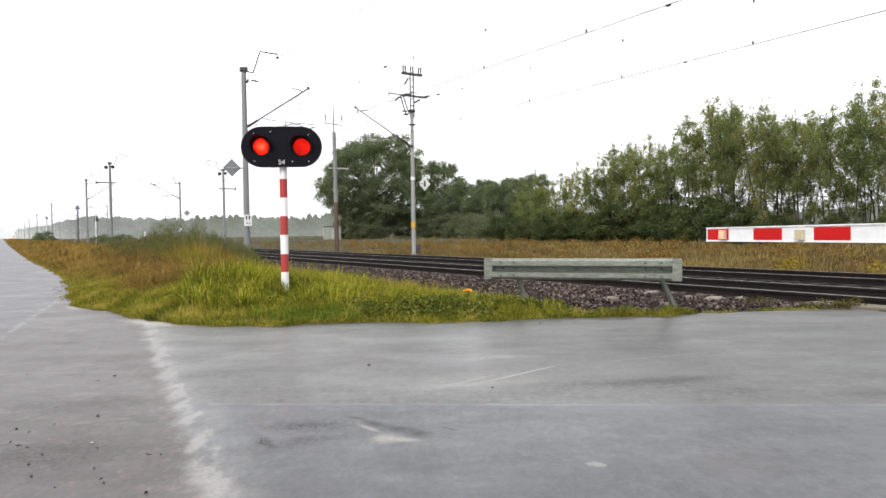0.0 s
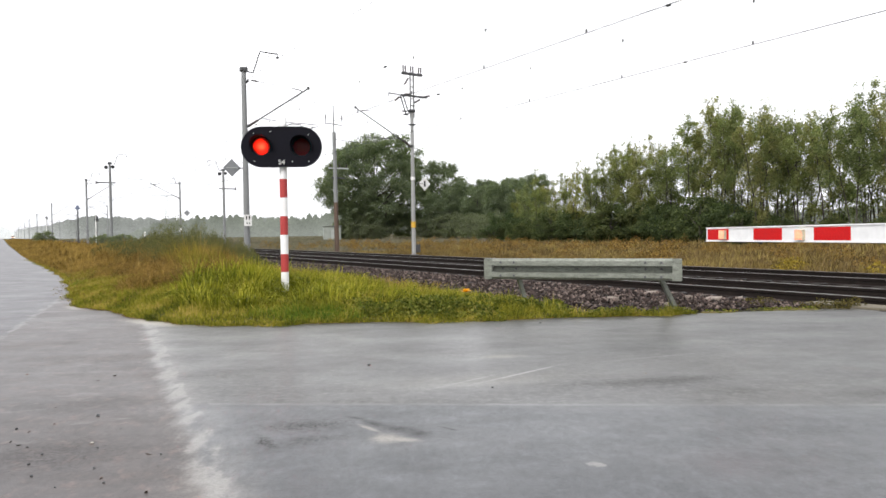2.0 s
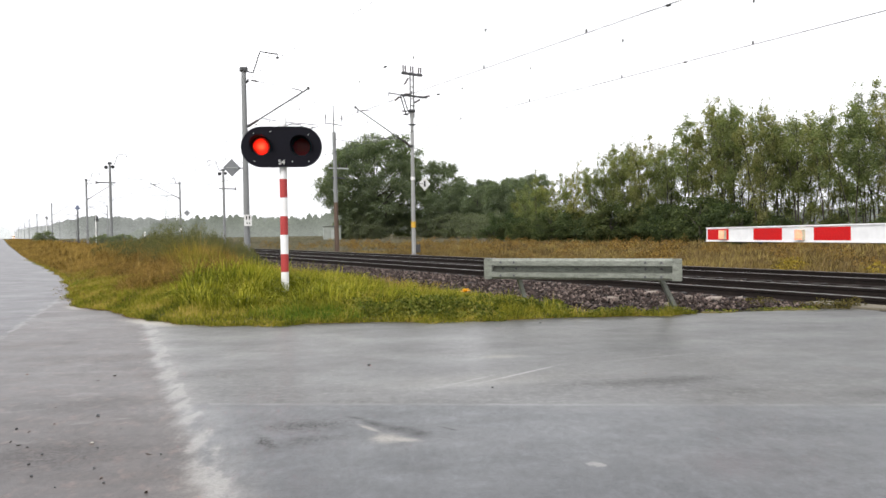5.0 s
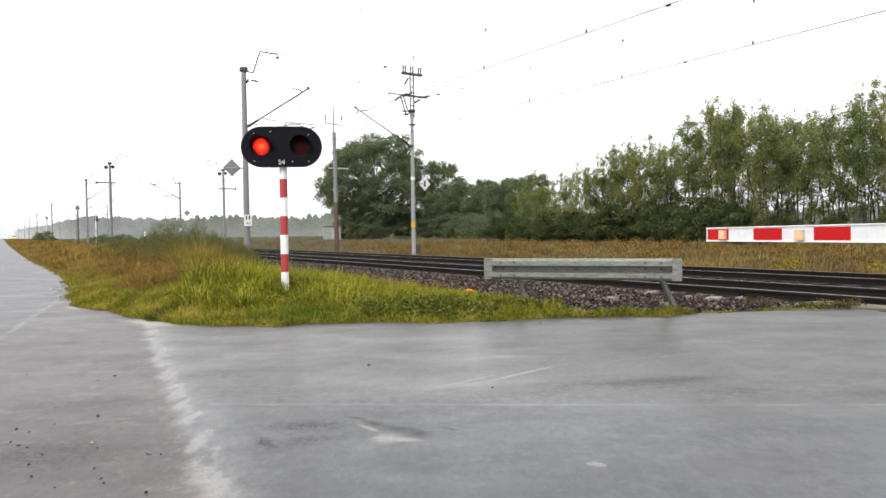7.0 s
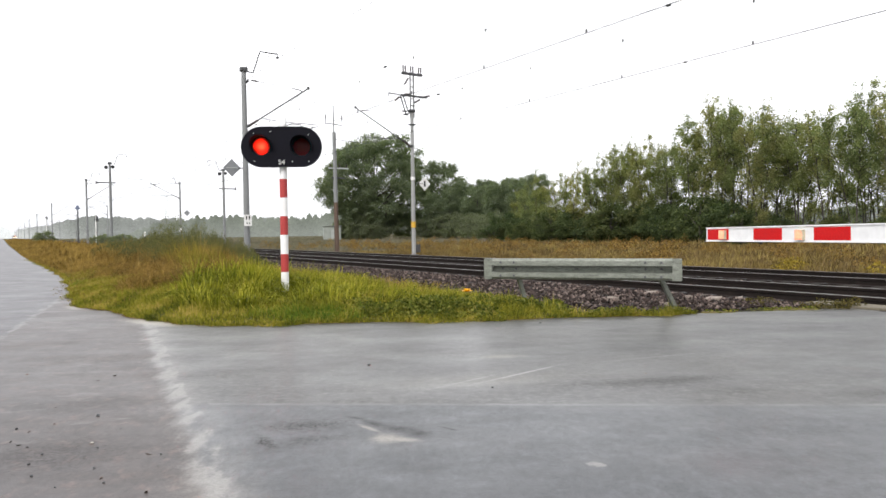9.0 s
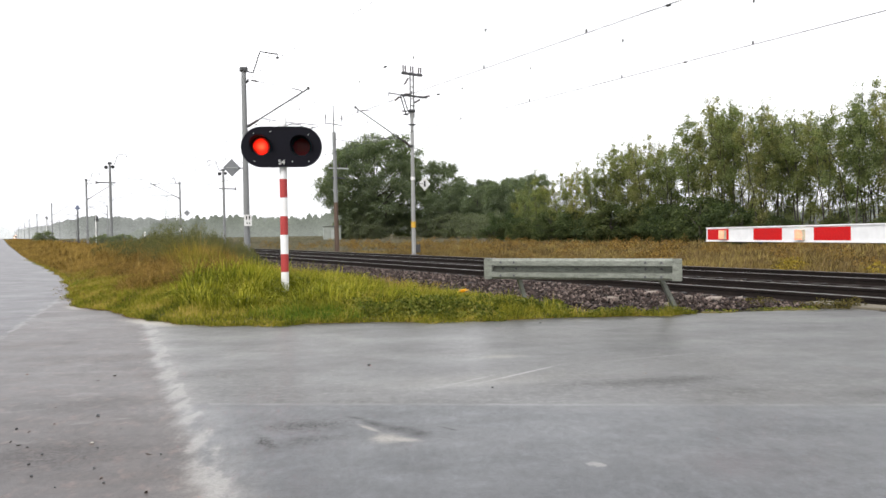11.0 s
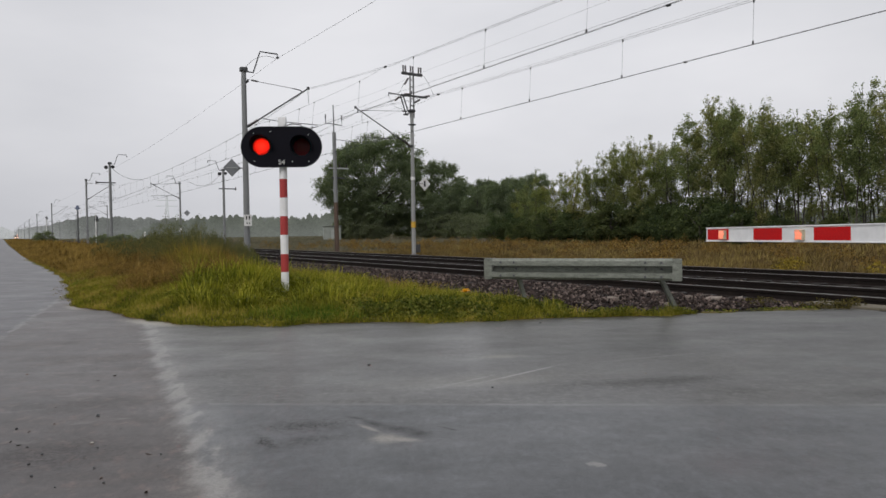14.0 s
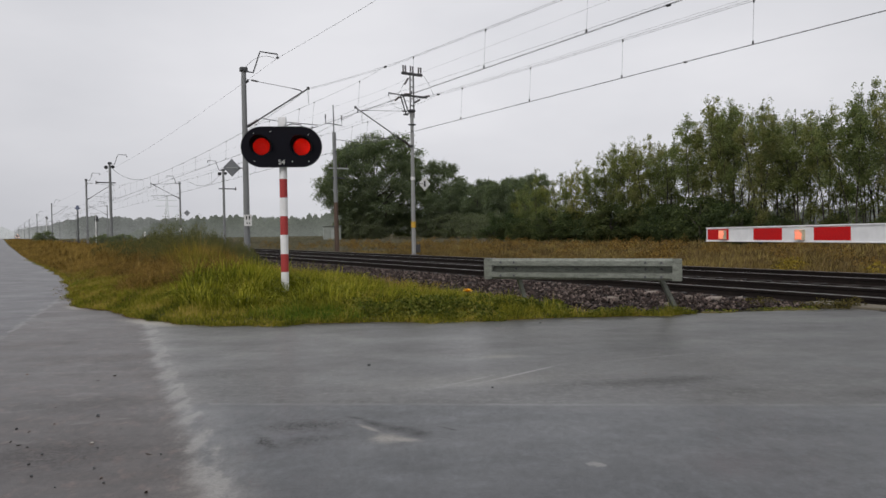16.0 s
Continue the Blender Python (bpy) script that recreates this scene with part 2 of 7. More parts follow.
    # a shallow broken spot: silt in the hollow under a dark ragged lip
    for cx, cy, rx, ry, turn in ((-0.33, 3.72, 0.12, 0.11, -22), (-0.22, 3.69, 0.11, 0.05, -12), (-0.46, 3.93, 0.14, 0.028, -48)):
        base = k.mix(k.math("MULTIPLY", blot(cx, cy, rx, ry, turn, 0.7, 1.6), 0.65), base, (0.31, 0.285, 0.245))
    for cx, cy, rx, ry, turn in ((-0.56, 4.14, 0.10, 0.035, -30), (-0.43, 4.01, 0.17, 0.055, -46), (-0.27, 3.895, 0.19, 0.075, -24), (-0.15, 3.80, 0.10, 0.08, -20), (0.02, 3.89, 0.10, 0.018, -40)):
        base = k.mix(k.math("MULTIPLY", blot(cx, cy, rx, ry, turn, 1.0, 2.2), 1.0), base, (0.026, 0.025, 0.026))
        dull = k.math("MAXIMUM", dull, k.math("MULTIPLY", blot(cx, cy, rx, ry, turn, 1.0, 2.2), 0.62))
    for cx, cy, rx, ry, turn, amount in ((-1.0, 3.68, 0.20, 0.06, -55, 0.95), (-0.82, 4.0, 0.34, 0.16, 10, 0.85), (-0.75, 3.72, 0.24, 0.12, 20, 0.7), (-2.1, 3.5, 0.6, 0.4, 0, 0.6), (1.6, 5.05, 0.9, 0.16, 8, 0.7), (3.2, 4.6, 0.8, 0.14, 5, 0.6), (-2.6, 4.6, 0.6, 0.3, 0, 0.5)):
        base = k.mix(k.math("MULTIPLY", k.math("MULTIPLY", blot(cx, cy, rx, ry, turn, 0.8), speck), amount), base, (0.034, 0.030, 0.030))
        dull = k.math("MAXIMUM", dull, k.math("MULTIPLY", k.math("MULTIPLY", blot(cx, cy, rx, ry, turn, 0.8), speck), amount))
    base = k.mix(k.math("MULTIPLY", blot(0.74, 3.26, 0.05, 0.04, 0), 0.45), base, (0.36, 0.34, 0.31))
    base = k.mix(k.math("MULTIPLY", blot(0.60, 5.36, 0.66, 0.022, 42, 0.8, 1.6), 0.75), base, (0.36, 0.355, 0.35))
    base = k.mix(k.math("MULTIPLY", blot(0.16, 5.12, 0.55, 0.016, 42, 0.8, 1.6), 0.55), base, (0.34, 0.335, 0.33))
    base = k.mix(k.math("MULTIPLY", blot(1.9, 6.0, 0.8, 0.03, 20, 0.9), 0.35), base, (0.27, 0.265, 0.26))
    base = k.mix(k.math("MULTIPLY", blot(0.1, 5.0, 0.8, 0.12, 12, 0.9), 0.5), base, (0.22, 0.215, 0.205))
    base = k.mix(k.math("MULTIPLY", k.math("MULTIPLY", blot(3.29, 5.40, 0.10, 0.12, 0, 0.6, 2.0), speck), 0.9), base, (0.060, 0.044, 0.036))
    base = k.mix(k.math("MULTIPLY", k.math("MULTIPLY", blot(3.75, 7.15, 0.75, 0.09, -14, 0.8, 2.0), speck), 0.8), base, (0.055, 0.054, 0.053))
    base = k.mix(k.math("MULTIPLY", blot(0.52, 6.13, 0.28, 0.10, 5, 0.9), 0.6), base, (0.26, 0.24, 0.19))
    base = k.mix(k.math("MULTIPLY", blot(-1.05, 2.95, 0.35, 0.22, -40, 0.9), 0.2), base, (0.33, 0.30, 0.26))
    base = k.mix(k.math("MULTIPLY", blot(-3.85, 8.85, 0.8, 0.20, -34, 0.7), 0.85), base, (0.36, 0.33, 0.28))
    # dark water lying in ruts across the lane
    for cx, cy, rx, ry in ((-9.6, 14.4, 0.55, 0.10), (-13.5, 21.5, 0.8, 0.14), (-11.6, 17.4, 0.5, 0.08)):
        base = k.mix(k.math("MULTIPLY", blot(cx, cy, rx, ry, 4, 0.5, 1.2), 0.8), base, (0.030, 0.030, 0.032))
    base = k.mix(k.math("MULTIPLY", blot(-6.0, 10.9, 0.6, 0.16, -48, 0.7), 0.7), base, (0.34, 0.31, 0.27))
    for cx, cy, rx, ry, turn, amount, tint in ((0.5, 5.2, 1.5, 0.30, 8, 0.45, (0.16, 0.150, 0.120)), (1.42, 3.25, 0.36, 0.26, 20, 0.75, (0.048, 0.038, 0.042)), (2.6, 5.1, 1.3, 0.22, 6, 0.45, (0.060, 0.060, 0.062)), (-3.1, 5.6, 0.9, 0.5, -30, 0.4, (0.11, 0.098, 0.092)), (-2.4, 3.1, 0.7, 0.3, 15, 0.5, (0.045, 0.034, 0.033)), (1.4, 7.2, 1.6, 0.35, 4, 0.4, (0.15, 0.145, 0.135))):
        base = k.mix(k.math("MULTIPLY", k.math("MULTIPLY", blot(cx, cy, rx, ry, turn, 1.0), k.ramp(stain, [(0.35, 0.3), (0.6, 1.0)])), amount), base, tint)
    base = k.mix(0.42, base, k.mix(1.0, base, k.ramp(grit, [(0.3, 0.35), (0.7, 1.75)]), "MULTIPLY"))
    base = k.mix(0.30, base, k.mix(1.0, base, k.ramp(pebble, [(0.35, 0.35), (0.65, 1.75)]), "MULTIPLY"))
    pits = k.ramp(k.noise(75.0, 2, 0.5), [(0.66, 0.0), (0.72, 1.0)])
    base = k.mix(k.math("MULTIPLY", pits, 0.55), base, (0.035, 0.034, 0.033))
    wet = k.ramp(k.noise(1.3, 8, 0.66, stretch=(0.6, 1.0, 1.0)), [(0.34, 0.0), (0.66, 1.0)])
    base = k.mix(k.math("MULTIPLY", wet, 0.25), base, k.mix(1.0, base, (0.72, 0.74, 0.78), "MULTIPLY"))
    dull = k.math("MINIMUM", k.math("ADD", dull, k.math("MULTIPLY", pits, 0.5)), 1.0)
    shine = k.math("MULTIPLY", k.math("SUBTRACT", 1.0, dull), k.math("MULTIPLY", k.ramp(lumps, [(0.30, 0.92), (0.70, 1.06)]), k.ramp(small, [(0.34, 0.95), (0.66, 1.04)])))
    fresh = k.ramp(k.math("ADD", e1, 0.5), [(0.47, 0.6), (0.53, 1.0)])
    k.put(color=base, rough=k.math("ADD", k.ramp(wet, [(0.0, 0.40), (1.0, 0.32)]), k.math("MULTIPLY", mottle, 0.20)), spec=k.math("MULTIPLY", shine, 0.5), coat=k.math("MULTIPLY", shine, k.math("MULTIPLY", k.math("ADD", 0.30, k.math("MULTIPLY", wet, 0.32)), fresh)), coat_rough=0.30, ior=1.42)
    k.bump(k.math("ADD", k.math("MULTIPLY", grit, 0.5), k.math("MULTIPLY", pebble, 1.0)), 0.22, 0.006)
    return k.m


M_ASPHALT = asphalt()
M_SOIL = surf("wet_soil", (0.055, 0.045, 0.032), (0.11, 0.09, 0.062), 0.6, (0.75, 0.95), 0.5, fine=18)
M_FIELD = surf("meadow_soil", (0.075, 0.075, 0.030), (0.15, 0.115, 0.05), 0.08, (0.8, 0.95), 0.5, fine=6)
M_BALLAST = surf("ballast_bed", (0.014, 0.011, 0.010), (0.032, 0.025, 0.022), 2.0, (0.6, 0.85), 0.9, fine=22)
M_SILT = surf("pale_silt", (0.24, 0.22, 0.19), (0.42, 0.39, 0.35), 3.0, (0.35, 0.7), 0.3, fine=50)
M_RAIL_SIDE = surf("rail_rust", (0.011, 0.009, 0.008), (0.026, 0.020, 0.018), 4.0, (0.5, 0.75), 0.3, fine=60)
M_RAIL_TOP = surf("rail_polish", (0.30, 0.285, 0.275), (0.42, 0.405, 0.39), 2.0, (0.34, 0.48), 0.02, metal=0.8)
M_SLEEPER_END = surf("pale_sleeper_end", (0.030, 0.025, 0.022), (0.115, 0.098, 0.086), 5.0, (0.7, 0.9), 0.5, fine=40, vary=0.6)
# sleeper colour holds both grime and the shade between the rails
M_SLEEPER = surf("grime_and_shade_sleeper", (0.018, 0.015, 0.013), (0.040, 0.033, 0.029), 2.5, (0.7, 0.9), 0.4, fine=40, vary=0.25)
M_CONCRETE = surf("grey_concrete_mast", (0.165, 0.172, 0.174), (0.255, 0.262, 0.262), 1.5, (0.55, 0.8), 0.2, fine=35, stretch=(3, 3, 0.4))
M_PALE_MAST = surf("pale_grey_mast", (0.26, 0.265, 0.26), (0.37, 0.375, 0.365), 1.5, (0.55, 0.8), 0.2, fine=35, stretch=(3, 3, 0.4))
M_GALV = surf("galvanised_steel", (0.34, 0.36, 0.35), (0.50, 0.53, 0.51), 6.0, (0.38, 0.6), 0.08, metal=0.45, fine=70)
M_GUARD = surf("weathered_zinc", (0.098, 0.108, 0.086), (0.275, 0.288, 0.248), 11.0, (0.40, 0.65), 0.15, metal=0.30, fine=55, stretch=(1, 1, 3))
M_STEEL_DARK = surf("dark_steel", (0.055, 0.057, 0.060), (0.11, 0.112, 0.115), 6.0, (0.45, 0.65), 0.1, metal=0.4, fine=60)
M_WOOD_POLE = surf("tarred_pole", (0.070, 0.045, 0.032), (0.13, 0.085, 0.06), 2.0, (0.6, 0.85), 0.4, fine=30, stretch=(4, 4, 0.3))
M_WIRE = plain("wire_copper", (0.06, 0.063, 0.063), 0.6, 0.1)
M_INSUL = plain("insulator_brown", (0.05, 0.035, 0.032), 0.3)
M_RAIN = plain("rain_water", (0.8, 0.81, 0.83), 0.9)
M_RAIN.node_tree.nodes["Principled BSDF"].inputs["Alpha"].default_value = 0.09
M_RAIN.node_tree.nodes["Principled BSDF"].inputs["Specular IOR Level"].default_value = 0.1
M_WHITE = plain("white_paint", (0.87, 0.87, 0.87), 0.4)
M_DECK = surf("worn_deck_concrete", (0.085, 0.076, 0.052), (0.18, 0.155, 0.112), 2.0, (0.7, 0.9), 0.4, fine=30)
M_RED_FILM = surf("red_reflective_film", (0.52, 0.008, 0.010), (0.62, 0.012, 0.013), 5.0, (0.6, 0.8), 0.03, fine=60)
M_RED_FILM.node_tree.nodes["Principled BSDF"].inputs["Specular IOR Level"].default_value = 0.2
M_RED = surf("red_paint", (0.34, 0.030, 0.030), (0.44, 0.046, 0.043), 5.0, (0.45, 0.6), 0.05, fine=40)
M_BOARD = surf("black_board", (0.003, 0.003, 0.006), (0.007, 0.007, 0.012), 5.0, (0.6, 0.75), 0.05, fine=60)
M_BOARD.node_tree.nodes["Principled BSDF"].inputs["Specular IOR Level"].default_value = 0.12
M_PLATE = surf("white_plate", (0.62, 0.62, 0.60), (0.78, 0.78, 0.76), 6.0, (0.4, 0.6), 0.05, fine=40)
M_PLATE_BACK = surf("bare_plate_back", (0.22, 0.23, 0.24), (0.30, 0.31, 0.32), 5.0, (0.45, 0.6), 0.05, metal=0.4)
M_LAMP_CASE = plain("beige_plastic", (0.46, 0.42, 0.30), 0.45)
M_INK = plain("black_ink", (0.02, 0.02, 0.02), 0.5)
M_YELLOW = plain("yellow_band", (0.62, 0.36, 0.03), 0.5)
M_SLAB = surf("flat_pale_stone", (0.15, 0.12, 0.10), (0.30, 0.25, 0.21), 8.0, (0.6, 0.85), 0.4, fine=40)
# signal blue, greyed and paled to stand in for mist
M_BLUE = plain("blue_mist_paled", (0.17, 0.20, 0.29), 0.5)
M_BARK = surf("bark", (0.045, 0.038, 0.030), (0.10, 0.088, 0.072), 2.0, (0.8, 0.95), 0.6, fine=14, stretch=(3, 3, 0.5))
M_STONE = stones("crushed_stone", (0.009, 0.007, 0.006), (0.046, 0.034, 0.029), (0.215, 0.165, 0.145))
M_STONE_RUST = stones("stained_stone", (0.010, 0.007, 0.006), (0.034, 0.024, 0.021), (0.085, 0.06, 0.053))
M_LENS_RED = lens_glass("red_lens", (0.15, 0.012, 0.016), (0.85, 0.030, 0.015), 0.75)
M_LENS_AMBER = lens_glass("beige_lens", (0.80, 0.80, 0.56), (0.95, 0.40, 0.22), 0.4)
M_BULB = glow("bulb_glow", (1.0, 0.42, 0.26), 28.0)
M_BULB_SMALL = glow("small_bulb_glow", (1.0, 0.33, 0.25), 8.0)
M_TRAIN_LAMP = glow("train_headlamp", (1.0, 0.56, 0.36), 5.0)
# dark train body coloured pale grey, the fog put into its colour
M_HULL = plain("train_body_fog_paled", (0.42, 0.40, 0.40), 0.5)
M_GLASS_DARK = plain("dark_glass", (0.02, 0.022, 0.025), 0.08)

M_GRASS = foliage("verge_grass_blades", [(0.05, (0.050, 0.060, 0.010)), (0.36, (0.165, 0.172, 0.018)), (0.68, (0.31, 0.268, 0.034)), (0.97, (0.47, 0.34, 0.11))], 0.3, big=1.9, island=0.26, contrast=2.3)
M_LUSH = foliage("lush_grass_blades", [(0.06, (0.062, 0.076, 0.008)), (0.45, (0.205, 0.212, 0.018)), (0.9, (0.46, 0.41, 0.055))], 0.3, big=1.6, island=0.32, contrast=2.2)
M_DRY = foliage("dry_grass_blades", [(0.03, (0.038, 0.027, 0.009)), (0.3, (0.128, 0.082, 0.021)), (0.6, (0.282, 0.172, 0.042)), (0.95, (0.46, 0.32, 0.10))], 0.25, big=1.3, island=0.28, contrast=2.4)
M_MEADOW = foliage("meadow_blades", [(0.05, (0.064, 0.047, 0.022)), (0.36, (0.140, 0.094, 0.040)), (0.66, (0.212, 0.150, 0.060)), (0.95, (0.37, 0.285, 0.095))], 0.25, big=0.32, island=0.26, contrast=2.4)
M_GOLD = foliage("golden_weeds", [(0.1, (0.11, 0.080, 0.016)), (0.5, (0.24, 0.170, 0.024)), (0.95, (0.44, 0.33, 0.045))], 0.25, big=0.9, island=0.6)
# oak leaf colour lightened and greyed to stand in for mist
M_LEAF_OAK = foliage("oak_leaves_mist_paled", [(0.1, (0.118, 0.142, 0.100)), (0.5, (0.166, 0.198, 0.136)), (0.95, (0.235, 0.265, 0.180))], 0.58, big=0.3, island=0.5)
M_LEAF_ALDER = foliage("alder_leaves", [(0.1, (0.125, 0.142, 0.078)), (0.5, (0.220, 0.234, 0.125)), (0.9, (0.335, 0.33, 0.172))], 0.55, big=0.45, island=0.5, vary=0.42)
M_LEAF_BIRCH = foliage("birch_leaves", [(0.1, (0.138, 0.156, 0.072)), (0.5, (0.226, 0.240, 0.110)), (0.9, (0.33, 0.32, 0.150))], 0.52, big=0.45, island=0.5, vary=0.42)
M_LEAF_SHRUB = foliage("shrub_leaves", [(0.1, (0.046, 0.060, 0.032)), (0.5, (0.080, 0.098, 0.048)), (0.95, (0.140, 0.158, 0.072))], 0.38, big=0.5, island=0.5, vary=0.5)
M_WEED = foliage("weed_leaves", [(0.1, (0.060, 0.076, 0.012)), (0.5, (0.122, 0.138, 0.020)), (0.95, (0.215, 0.210, 0.045))], 0.3, big=0.8)
# last colour of each: the glow that stands in for mist
M_FAR_WOOD = backdrop_leaves("far_leaves_mist_glow", (0.07, 0.078, 0.066), (0.140, 0.147, 0.140))
M_SPINNEY = backdrop_leaves("spinney_mist_glow", (0.07, 0.082, 0.062), (0.098, 0.107, 0.091))
M_FARTHEST = backdrop_leaves("farthest_mist_glow", (0.2, 0.21, 0.21), (0.36, 0.372, 0.37))
# scrub leaf colour paled the same way, mist put into it
M_MID_WOOD = foliage("scrub_leaves_mist_paled", [(0.1, (0.115, 0.130, 0.090)), (0.5, (0.162, 0.180, 0.124)), (0.95, (0.225, 0.242, 0.165))], 0.55, big=0.12, island=0.5)
# meadow colour again, greyed and paled in place of distant mist
M_MEADOW_FAR = foliage("meadow_blades_mist_greyed", [(0.08, (0.112, 0.104, 0.078)), (0.5, (0.166, 0.150, 0.112)), (0.95, (0.225, 0.205, 0.155))], 0.25, big=0.05, island=0.3)
M_BROWN_WEED = foliage("withered_leaves", [(0.1, (0.085, 0.052, 0.017)), (0.5, (0.20, 0.120, 0.034)), (0.95, (0.35, 0.22, 0.065))], 0.25, big=1.0, island=0.5)
M_FEATHER = foliage("feathery_stems", [(0.1, (0.058, 0.062, 0.028)), (0.5, (0.108, 0.112, 0.046)), (0.95, (0.19, 0.175, 0.072))], 0.35, big=0.8, island=0.5)
M_PETAL_ORANGE = plain("orange_petal", (0.90, 0.50, 0.010), 0.6)
M_CRUMB = foliage("bark_crumbs", [(0.1, (0.020, 0.016, 0.013)), (0.6, (0.060, 0.040, 0.030)), (0.95, (0.16, 0.095, 0.065))], 0.1, big=2.0)
M_FRESH = foliage("fresh_grass_blades", [(0.1, (0.050, 0.090, 0.010)), (0.5, (0.125, 0.190, 0.018)), (0.95, (0.25, 0.29, 0.045))], 0.3, big=1.6, island=0.4)
M_OLIVE = foliage("olive_leaves", [(0.1, (0.042, 0.038, 0.012)), (0.5, (0.090, 0.076, 0.024)), (0.95, (0.16, 0.125, 0.045))], 0.3, big=2.0)
M_SHED = surf("pale_hut_wall", (0.25, 0.275, 0.25), (0.33, 0.355, 0.325), 1.5, (0.6, 0.8), 0.1)
for mat_ in (M_FIELD, M_BALLAST, M_RAIL_SIDE, M_SLEEPER, M_SLEEPER_END, M_SOIL):
    mat_.node_tree.nodes["Principled BSDF"].inputs["Specular IOR Level"].default_value = 0.10
M_TALL = foliage("tall_yellow_grass", [(0.08, (0.085, 0.075, 0.014)), (0.40, (0.20, 0.165, 0.026)), (0.72, (0.31, 0.25, 0.045)), (0.97, (0.42, 0.32, 0.09))], 0.3, big=1.2, island=0.35)


# ---------------------------------------------------------------- geometry helpers
TH = radians(33.34)          # the railway runs this far to the left of the view
ST, CT = math.sin(TH), math.cos(TH)


def rail_xyz(s, d, z=0.0):
    """s metres along the railway, d metres to its right of a line through the origin."""
    return Vector((-ST * s + CT * d, CT * s + ST * d, z))


def rail_pose(s, d, z=0.0, turn=0.0):
    """Local x points across the railway (to larger d), local y along it."""
    return Matrix.Translation(rail_xyz(s, d, z)) @ Matrix.Rotation(TH + radians(turn), 4, "Z")


def mesh_of(bm, name):
    me = bpy.data.meshes.new(name)
    bmesh.ops.recalc_face_normals(bm, faces=bm.faces)
    bm.to_mesh(me)
    bm.free()
    return me


def part(name, bm, material, parent=None, label="", smooth=False):
    me = mesh_of(bm, name) if isinstance(bm, bmesh.types.BMesh) else bm
    if not me.materials:
        for m in (material if isinstance(material, (list, tuple)) else [material]):
            me.materials.append(m)
    if smooth:
        me.polygons.foreach_set("use_smooth", [True] * len(me.polygons))
    ob = new(name, me)
    ob.parent = parent
    return tagged(ob, label) if label else ob


def empty(name, m, label, category, group="", kind=""):
    ob = new(name)
    ob.empty_display_size = 0.2
    ob.matrix_world = m
    return tagged(ob, label, category, group, kind)


def add_box(bm, c, size, m=None, bevel=0.0):
    hx, hy, hz = size[0] / 2, size[1] / 2, size[2] / 2
    vs = [bm.verts.new((c[0] + sx * hx, c[1] + sy * hy, c[2] + sz * hz)) for sx in (-1, 1) for sy in (-1, 1) for sz in (-1, 1)]
    fs = [bm.faces.new([vs[i] for i in q]) for q in ((0, 1, 3, 2), (4, 6, 7, 5), (0, 4, 5, 1), (2, 3, 7, 6), (0, 2, 6, 4), (1, 5, 7, 3))]
    if bevel:
        es = list({e for f in fs for e in f.edges})
        r = bmesh.ops.bevel(bm, geom=es, offset=bevel, segments=2, affect="EDGES", profile=0.6)
        vs = list({v for f in r["faces"] for v in f.verts} | {v for v in vs if v.is_valid})
    if m is not None:
        bmesh.ops.transform(bm, matrix=m, verts=[v for v in vs if v.is_valid])
    return bm


def box(c, size, m=None, bevel=0.0):
    return add_box(bmesh.new(), c, size, m, bevel)


def add_tube(bm, pts, radii, seg=8, caps=True, squash=1.0):
    """A tube through pts; radii one number or one a point."""
    pts = [Vector(p) for p in pts]
    if not isinstance(radii, (list, tuple)):
        radii = [radii] * len(pts)
    rings = []
    for i, (p, r) in enumerate(zip(pts, radii)):
        t = (pts[min(i + 1, len(pts) - 1)] - pts[max(i - 1, 0)]).normalized()
        a = t.cross(Vector((0, 0, 1)) if abs(t.z) < 0.95 else Vector((1, 0, 0))).normalized()
        b = t.cross(a)
        rings.append([bm.verts.new(p + a * r * math.cos(q) + b * r * squash * math.sin(q)) for q in (2 * math.pi * k / seg for k in range(seg))])
    for u, v in zip(rings, rings[1:]):
        for k in range(seg):
            bm.faces.new((u[k], u[(k + 1) % seg], v[(k + 1) % seg], v[k]))
    if caps:
        bm.faces.new(rings[0][::-1])
        bm.faces.new(rings[-1])
    return bm


def tube(pts, radii, seg=8, caps=True):
    return add_tube(bmesh.new(), pts, radii, seg, caps)


def prism(outline, y0, y1, bevel=0.0):
    """A flat outline in x and z, given thickness from y0 to y1."""
    bm = bmesh.new()
    a = [bm.verts.new((x, y0, z)) for x, z in outline]
    b = [bm.verts.new((x, y1, z)) for x, z in outline]
    n = len(a)
    fa, fb = bm.faces.new(a[::-1]), bm.faces.new(b)
    for i in range(n):
        bm.faces.new((a[i], a[(i + 1) % n], b[(i + 1) % n], b[i]))
    if bevel:
        bmesh.ops.bevel(bm, geom=list(fa.edges) + list(fb.edges), offset=bevel, segments=2, affect="EDGES")
    return bm


def raw(name, verts, faces, material):
    me = bpy.data.meshes.new(name)
    me.from_pydata(verts, [], faces)
    me.materials.append(material)
    return me


def quads_mesh(name, v, material, per):
    """v: (n, per, 3) corners; every row of it is one face."""
    n = len(v)
    me = bpy.data.meshes.new(name)
    me.vertices.add(n * per)
    me.vertices.foreach_set("co", v.reshape(-1).astype(np.float32))
    me.loops.add(n * per)
    me.loops.foreach_set("vertex_index", np.arange(n * per, dtype=np.int32))
    me.polygons.add(n)
    me.polygons.foreach_set("loop_start", np.arange(0, n * per, per, dtype=np.int32))
    me.materials.append(material)
    me.update()
    me.validate()
    return me


